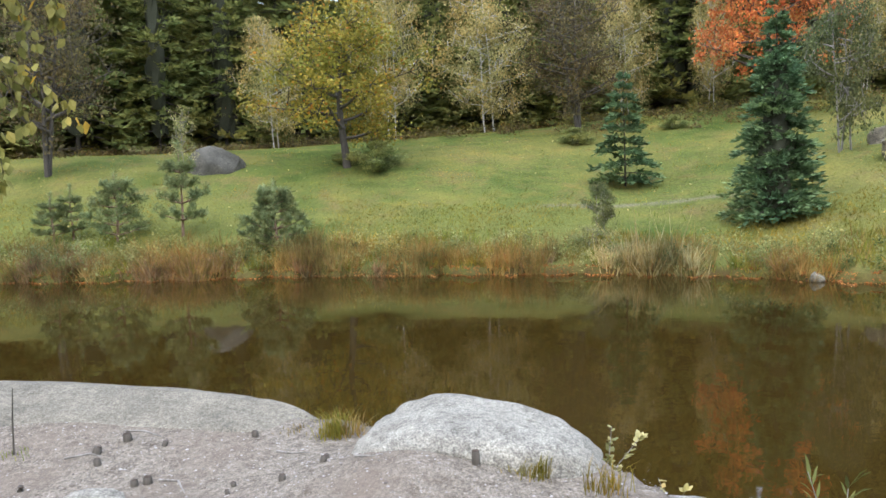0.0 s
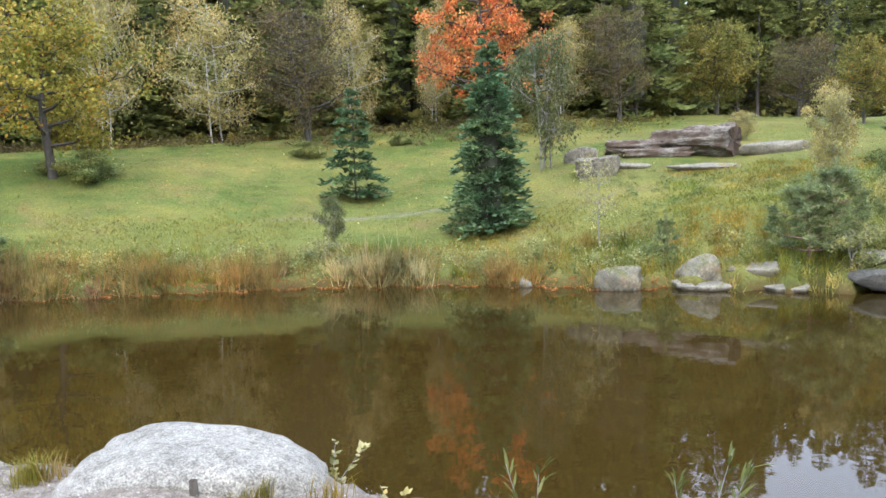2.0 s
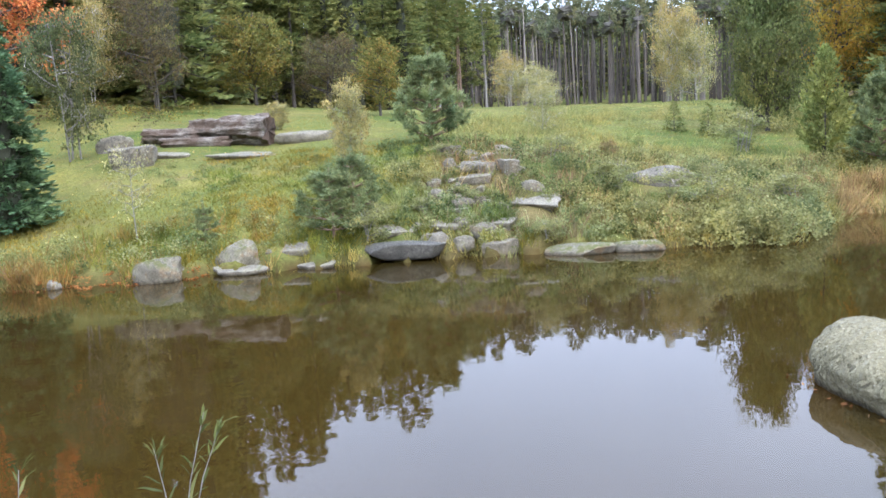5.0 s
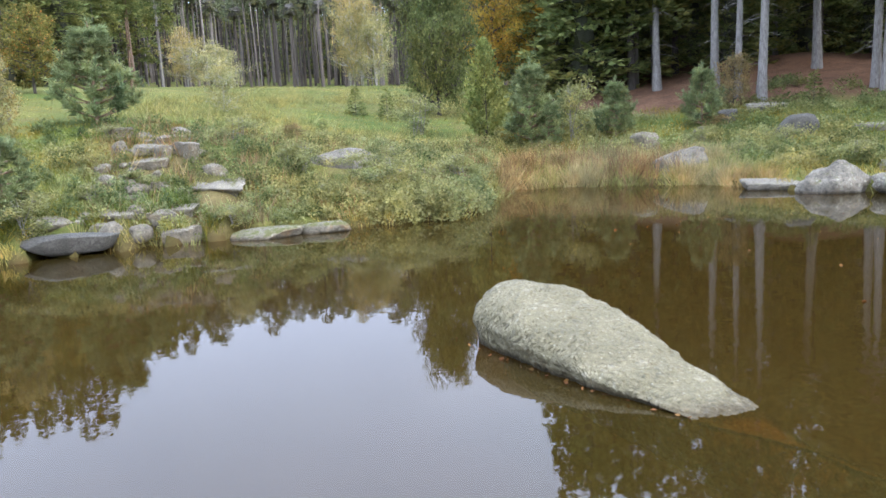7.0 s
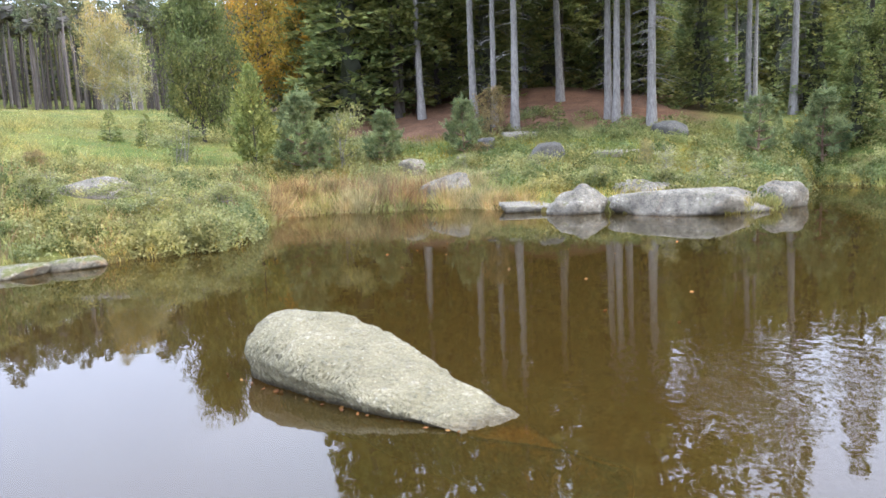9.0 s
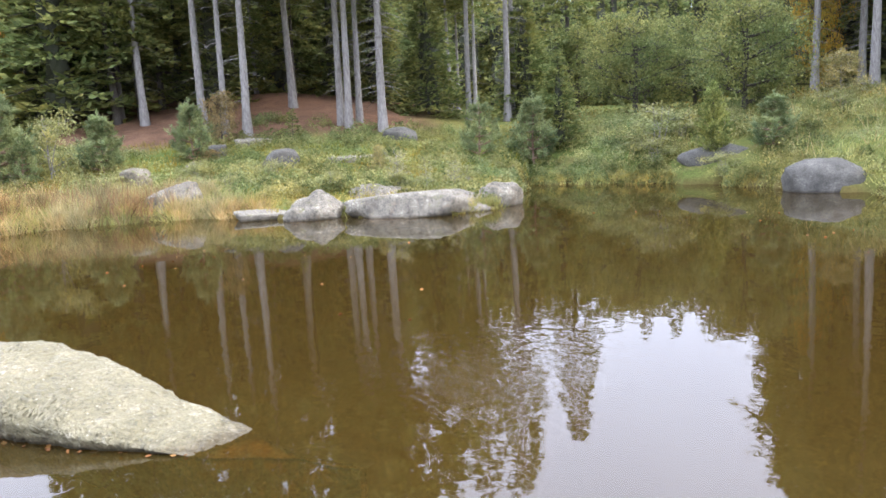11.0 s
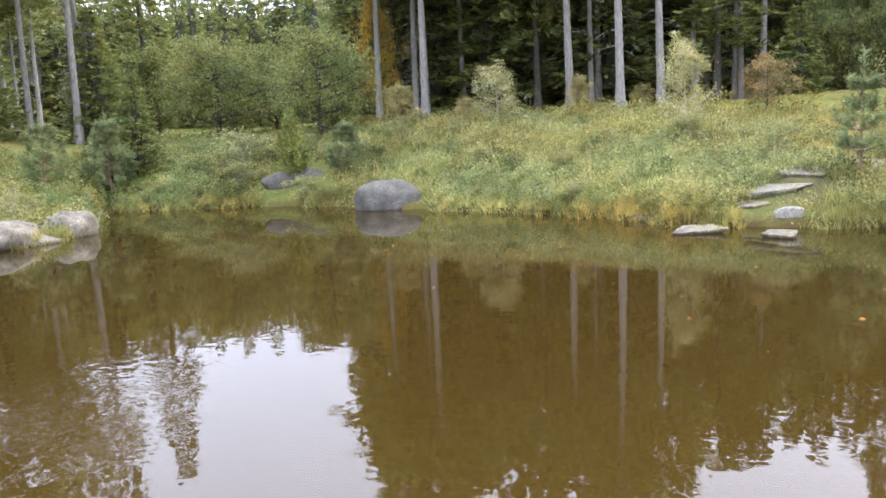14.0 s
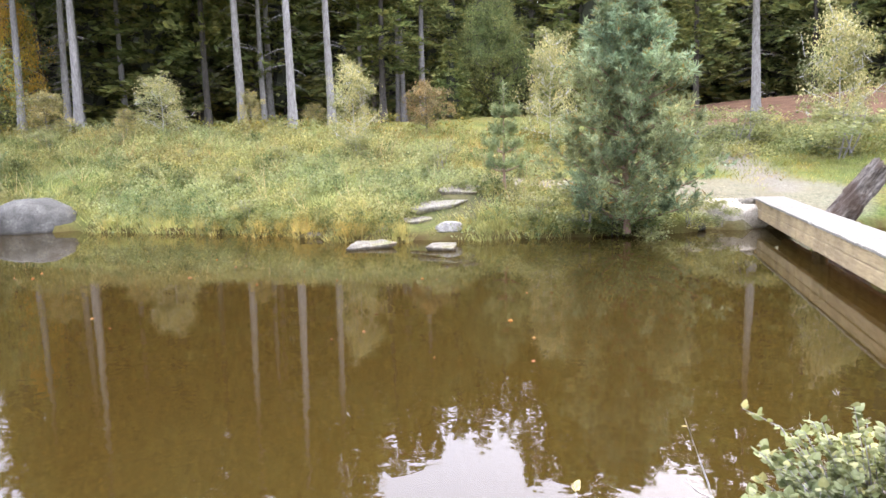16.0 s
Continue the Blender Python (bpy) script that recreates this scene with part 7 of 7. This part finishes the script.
def tuft(x, y, count, low, high, seed, label="fresh green grass tuft on the near bank", mat=None):
    r = np.random.default_rng(seed)
    a = r.uniform(0, 6.28, count)
    base = np.stack([x + r.normal(0, 0.05, count), y + r.normal(0, 0.05, count), np.full(count, float(height(x, y)) - 0.01)], 1)
    ln = r.uniform(low, high, count)
    out = np.stack([np.cos(a), np.sin(a), 0 * a], 1) * r.uniform(0.1, 0.8, count)[:, None]
    up = np.array([0, 0, 1.0])
    side = np.stack([-np.sin(a), np.cos(a), 0 * a], 1) * 0.0026
    p1, p2 = base + (out * 0.35 + up * 0.6) * ln[:, None], base + (out * 1.0 + up * 0.85) * ln[:, None]
    v = np.stack([base - side, base + side, p1 + side * 0.8, p1 - side * 0.8, p2], 1).reshape(-1, 3)
    f = [q for i in range(count) for q in ((5 * i, 5 * i + 1, 5 * i + 2, 5 * i + 3), (5 * i + 3, 5 * i + 2, 5 * i + 4))]
    tagged(new("grass_tuft", mesh("grass_tuft", v, f, mat or GRASS)), label, "grass", kind="stuff")


for i, (x, y, n, lo, hi) in enumerate([(-0.95, 4.66, 200, 0.06, 0.24), (-0.85, 4.70, 90, 0.08, 0.22), (0.26, 3.80, 90, 0.05, 0.16), (0.18, 3.86, 40, 0.05, 0.12), (0.60, 3.72, 90, 0.06, 0.2), (-2.79, 4.24, 30, 0.03, 0.07), (-1.22, 4.7, 40, 0.03, 0.06), (-0.5, -3.75, 60, 0.1, 0.35), (0.2, -3.6, 30, 0.1, 0.3)]):
    tuft(x, y, n, lo, hi, 500 + i, mat=DRY if i in (1, 6) else None, label="withered grass tuft on the near bank" if i in (1, 6) else "fresh green grass tuft on the near bank")


def leaf_plate(p, d, ln, w, up):
    """One leaf with a folded middle rib: six corners."""
    d = d.normalized()
    s = d.cross(up).normalized()
    n = s.cross(d)
    return [p, p + d * ln * 0.35 + s * w - n * w * 0.25, p + d * ln * 0.75 + s * w * 0.6 - n * w * 0.2, p + d * ln - n * ln * 0.12, p + d * ln * 0.75 - s * w * 0.6 - n * w * 0.2, p + d * ln * 0.35 - s * w - n * w * 0.25, p + d * ln * 0.5]


def sprig(name, label, category, stems, leaf, per, ratio, mat, seed, stem_mat, thick=0.004, spread=0.9):
    """A plant of single stems with folded leaves along each."""
    r = random.Random(seed)
    ob = tagged(new(name), label, category)
    wood, lv, lf = [], [], []
    for pts in stems:
        pts = [Vector(p) for p in pts]
        wood.append(tube([tuple(p) for p in pts], [thick * (1 - 0.7 * i / (len(pts) - 1)) for i in range(len(pts))], 5))
        for _ in range(per):
            s = r.uniform(0.2, 1.0) * (len(pts) - 1)
            i = min(int(s), len(pts) - 2)
            p = pts[i].lerp(pts[i + 1], s - i)
            along = (pts[i + 1] - pts[i]).normalized()
            d = along * 0.6 + Vector((r.uniform(-1, 1), r.uniform(-1, 1), r.uniform(-0.5, 0.6))) * spread
            o = len(lv)
            ln = leaf * r.uniform(0.55, 1.2)
            lv += [tuple(q) for q in leaf_plate(p, d, ln, ln * ratio, Vector((r.uniform(-0.3, 0.3), r.uniform(-0.3, 0.3), 1)))]
            lf += [(o, o + 1, o + 6), (o + 1, o + 2, o + 6), (o + 2, o + 3, o + 6), (o + 3, o + 4, o + 6), (o + 4, o + 5, o + 6), (o + 5, o, o + 6)]
    part("stem", mesh(name + "_stems", *joined(wood), stem_mat, True), ob)
    part("foliage", mesh(name + "_leaves", lv, lf, mat), ob)
    return ob


sprig("seedling", "leafy seedling beside the whitish boulder", "plant", [[(0.66, 4.15, 0.1), (0.69, 4.22, 0.4), (0.73, 4.30, 0.66)], [(0.67, 4.15, 0.1), (0.75, 4.24, 0.45), (0.90, 4.30, 0.60)], [(0.64, 4.12, 0.1), (0.66, 4.2, 0.35), (0.70, 4.24, 0.5)]], 0.05, 34, 0.36, LEAF_SILVER, 1, BARK_GREY)
sprig("seedling", "small pale-leaved seedling at the water's edge", "plant", [[(0.98, 4.05, 0.05), (0.99, 4.1, 0.3), (0.95, 4.12, 0.42)], [(0.98, 4.05, 0.05), (1.05, 4.1, 0.28), (1.10, 4.1, 0.36)]], 0.05, 8, 0.36, LEAF_PALE, 2, BARK_GREY)
sprig("willow_shoot", "green willow shoot with narrow leaves on the near bank", "plant", [[(1.34, 2.9, 0.3), (1.34, 2.95, 0.65), (1.28, 2.99, 0.89)], [(1.36, 2.88, 0.3), (1.39, 2.93, 0.65), (1.42, 2.95, 0.86)]], 0.10, 22, 0.075, WILLOW_GREEN := foliage("fresh_willow_leaves", [(0.0, (0.07, 0.10, 0.04)), (0.6, (0.14, 0.19, 0.085)), (1.0, (0.26, 0.30, 0.17))]), 3, BARK_GREY, 0.004, 0.6)
sprig("willow_shoot", "green willow shoot with narrow leaves on the near bank", "plant", [[(1.84, 2.45, 0.3), (1.93, 2.44, 0.75), (2.00, 2.40, 1.05)], [(1.86, 2.45, 0.3), (1.98, 2.42, 0.75), (2.06, 2.36, 1.00)], [(1.84, 2.48, 0.3), (1.84, 2.5, 0.7), (1.81, 2.51, 0.92)]], 0.105, 22, 0.075, WILLOW_GREEN, 4, BARK_GREY, 0.004, 0.6)


def bramble(x, y, wide, tall, stems, per, seed):
    r = random.Random(seed)
    z = float(height(x, y))
    rows = []
    for _ in range(stems):
        a, d = r.uniform(0, 6.28), r.uniform(0.15, 1.0)
        top = Vector((x + math.cos(a) * wide * d, y + math.sin(a) * wide * d, z + tall * r.uniform(0.55, 1.05) * (1.1 - 0.45 * d)))
        rows.append([(x + math.cos(a) * wide * d * 0.3, y + math.sin(a) * wide * d * 0.3, z - 0.03), (x + math.cos(a) * wide * d * 0.75, y + math.sin(a) * wide * d * 0.75, z + (top.z - z) * 0.7), tuple(top)])
    return sprig("bramble_bush", "pale green bramble bush on the near bank", "shrub", rows, 0.042, int(per * 0.65), 0.46, BRAMBLE, seed, BARK_GREY, 0.005, 1.0)


PALE_TWIG = bark("pale_dry_twig", (0.25, 0.21, 0.17), (0.42, 0.37, 0.31))
BRAMBLE = foliage("pale_bramble_leaves", [(0.0, (0.112, 0.136, 0.064)), (0.45, (0.232, 0.256, 0.136)), (0.85, (0.344, 0.360, 0.240)), (1.0, (0.384, 0.320, 0.128))], 0.45, 0.25)
bramble(-0.95, -4.15, 0.52, 0.58, 130, 40, 21)
bramble(-1.15, -3.92, 0.4, 0.55, 100, 40, 27)
bramble(-0.68, -3.95, 0.36, 0.36, 100, 40, 26)
bramble(-1.45, -4.25, 0.55, 0.62, 70, 28, 22)
sprig("dry_branch", "bare pale twig leaning over the water", "twig", [[(-0.36, -4.2, 0.4), (-0.30, -4.33, 0.65), (-0.20, -4.39, 0.91)], [(-0.32, -4.3, 0.60), (-0.26, -4.3, 0.62), (-0.2, -4.28, 0.68)]], 0.03, 2, 0.3, LEAF_PALE, 23, PALE_TWIG, 0.006)
sprig("dry_branch", "leafy bramble shoot reaching over the water", "twig", [[(-0.7, -4.4, 0.7), (-0.6, -4.5, 0.86), (-0.45, -4.6, 0.90)]], 0.045, 16, 0.42, BRAMBLE, 24, BARK_GREY, 0.004)
sprig("seedling", "small yellow-green seedling on the near bank", "plant", [[(0.22, -4.05, 0.3), (0.23, -4.2, 0.5), (0.26, -4.3, 0.60)]], 0.05, 6, 0.36, LEAF_SILVER, 25, BARK_GREY)


# ---- the birch whose twigs hang in from the near bank ----
def near_birch():
    r = random.Random(31)
    ob = tagged(new("birch_tree"), "birch on the near bank with hanging yellow-green twigs", "tree")
    x, y = -4.6, 4.2
    z = float(height(x, y))
    part("trunk", mesh("near_trunk", *tube([(x, y, z - 0.1), (x + 0.05, y, 1.6), (x - 0.05, y + 0.05, 3.2), (x, y, 5.2), (x + 0.1, y, 7.0)], [0.12, 0.10, 0.08, 0.05, 0.01], 10), BARK_BIRCH, True), ob)
    wood, lv, lf = [], [], []
    for pts in ([(-4.6, 4.2, 3.4), (-3.6, 4.5, 3.45), (-2.93, 4.65, 2.98), (-2.78, 4.75, 2.86), (-2.52, 4.88, 2.60)], [(-4.6, 4.2, 3.9), (-3.4, 4.6, 3.9), (-2.9, 4.72, 3.5), (-2.80, 4.75, 3.1)], [(-4.6, 4.2, 4.0), (-3.3, 4.7, 4.1), (-2.72, 4.82, 3.6), (-2.62, 4.84, 3.22)],
                [(-4.6, 4.2, 3.2), (-3.5, 4.5, 3.2), (-3.02, 4.62, 2.8), (-2.96, 4.64, 2.25)], [(-4.6, 4.2, 3.0), (-3.6, 4.4, 3.0), (-3.08, 4.60, 2.6), (-3.0, 4.62, 2.1)], [(-4.6, 4.2, 3.5), (-3.5, 4.5, 3.6), (-2.98, 4.66, 3.2), (-2.86, 4.7, 2.55)]):
        p = [Vector(q) for q in pts]
        wood.append(tube(pts, [0.014 * (1 - 0.85 * i / (len(pts) - 1)) for i in range(len(pts))], 5))
        for _ in range(60):
            s = r.uniform(0.9, len(p) - 1)
            i = min(int(s), len(p) - 2)
            q = p[i].lerp(p[i + 1], s - i) + Vector((r.gauss(0, 0.03), r.gauss(0, 0.03), r.gauss(-0.03, 0.04)))
            o = len(lv)
            lv += [tuple(v) for v in leaf_plate(q, Vector((r.uniform(-0.6, 0.6), r.uniform(-0.6, 0.6), -1)), r.uniform(0.06, 0.095), 0.03, Vector((r.uniform(-1, 1), r.uniform(-1, 1), 0.2)))]
            lf += [(o, o + 1, o + 6), (o + 1, o + 2, o + 6), (o + 2, o + 3, o + 6), (o + 3, o + 4, o + 6), (o + 4, o + 5, o + 6), (o + 5, o, o + 6)]
    part("branch", mesh("near_branches", *joined(wood), BARK_DARK, True), ob)
    part("foliage", mesh("near_leaves", lv, lf, LEAF_NEAR), ob)


LEAF_NEAR = foliage("near_birch_leaves", [(0.0, (0.16, 0.19, 0.07)), (0.6, (0.32, 0.33, 0.14)), (0.88, (0.46, 0.42, 0.18)), (0.93, (0.60, 0.36, 0.05)), (1.0, (0.62, 0.30, 0.04))])
near_birch()
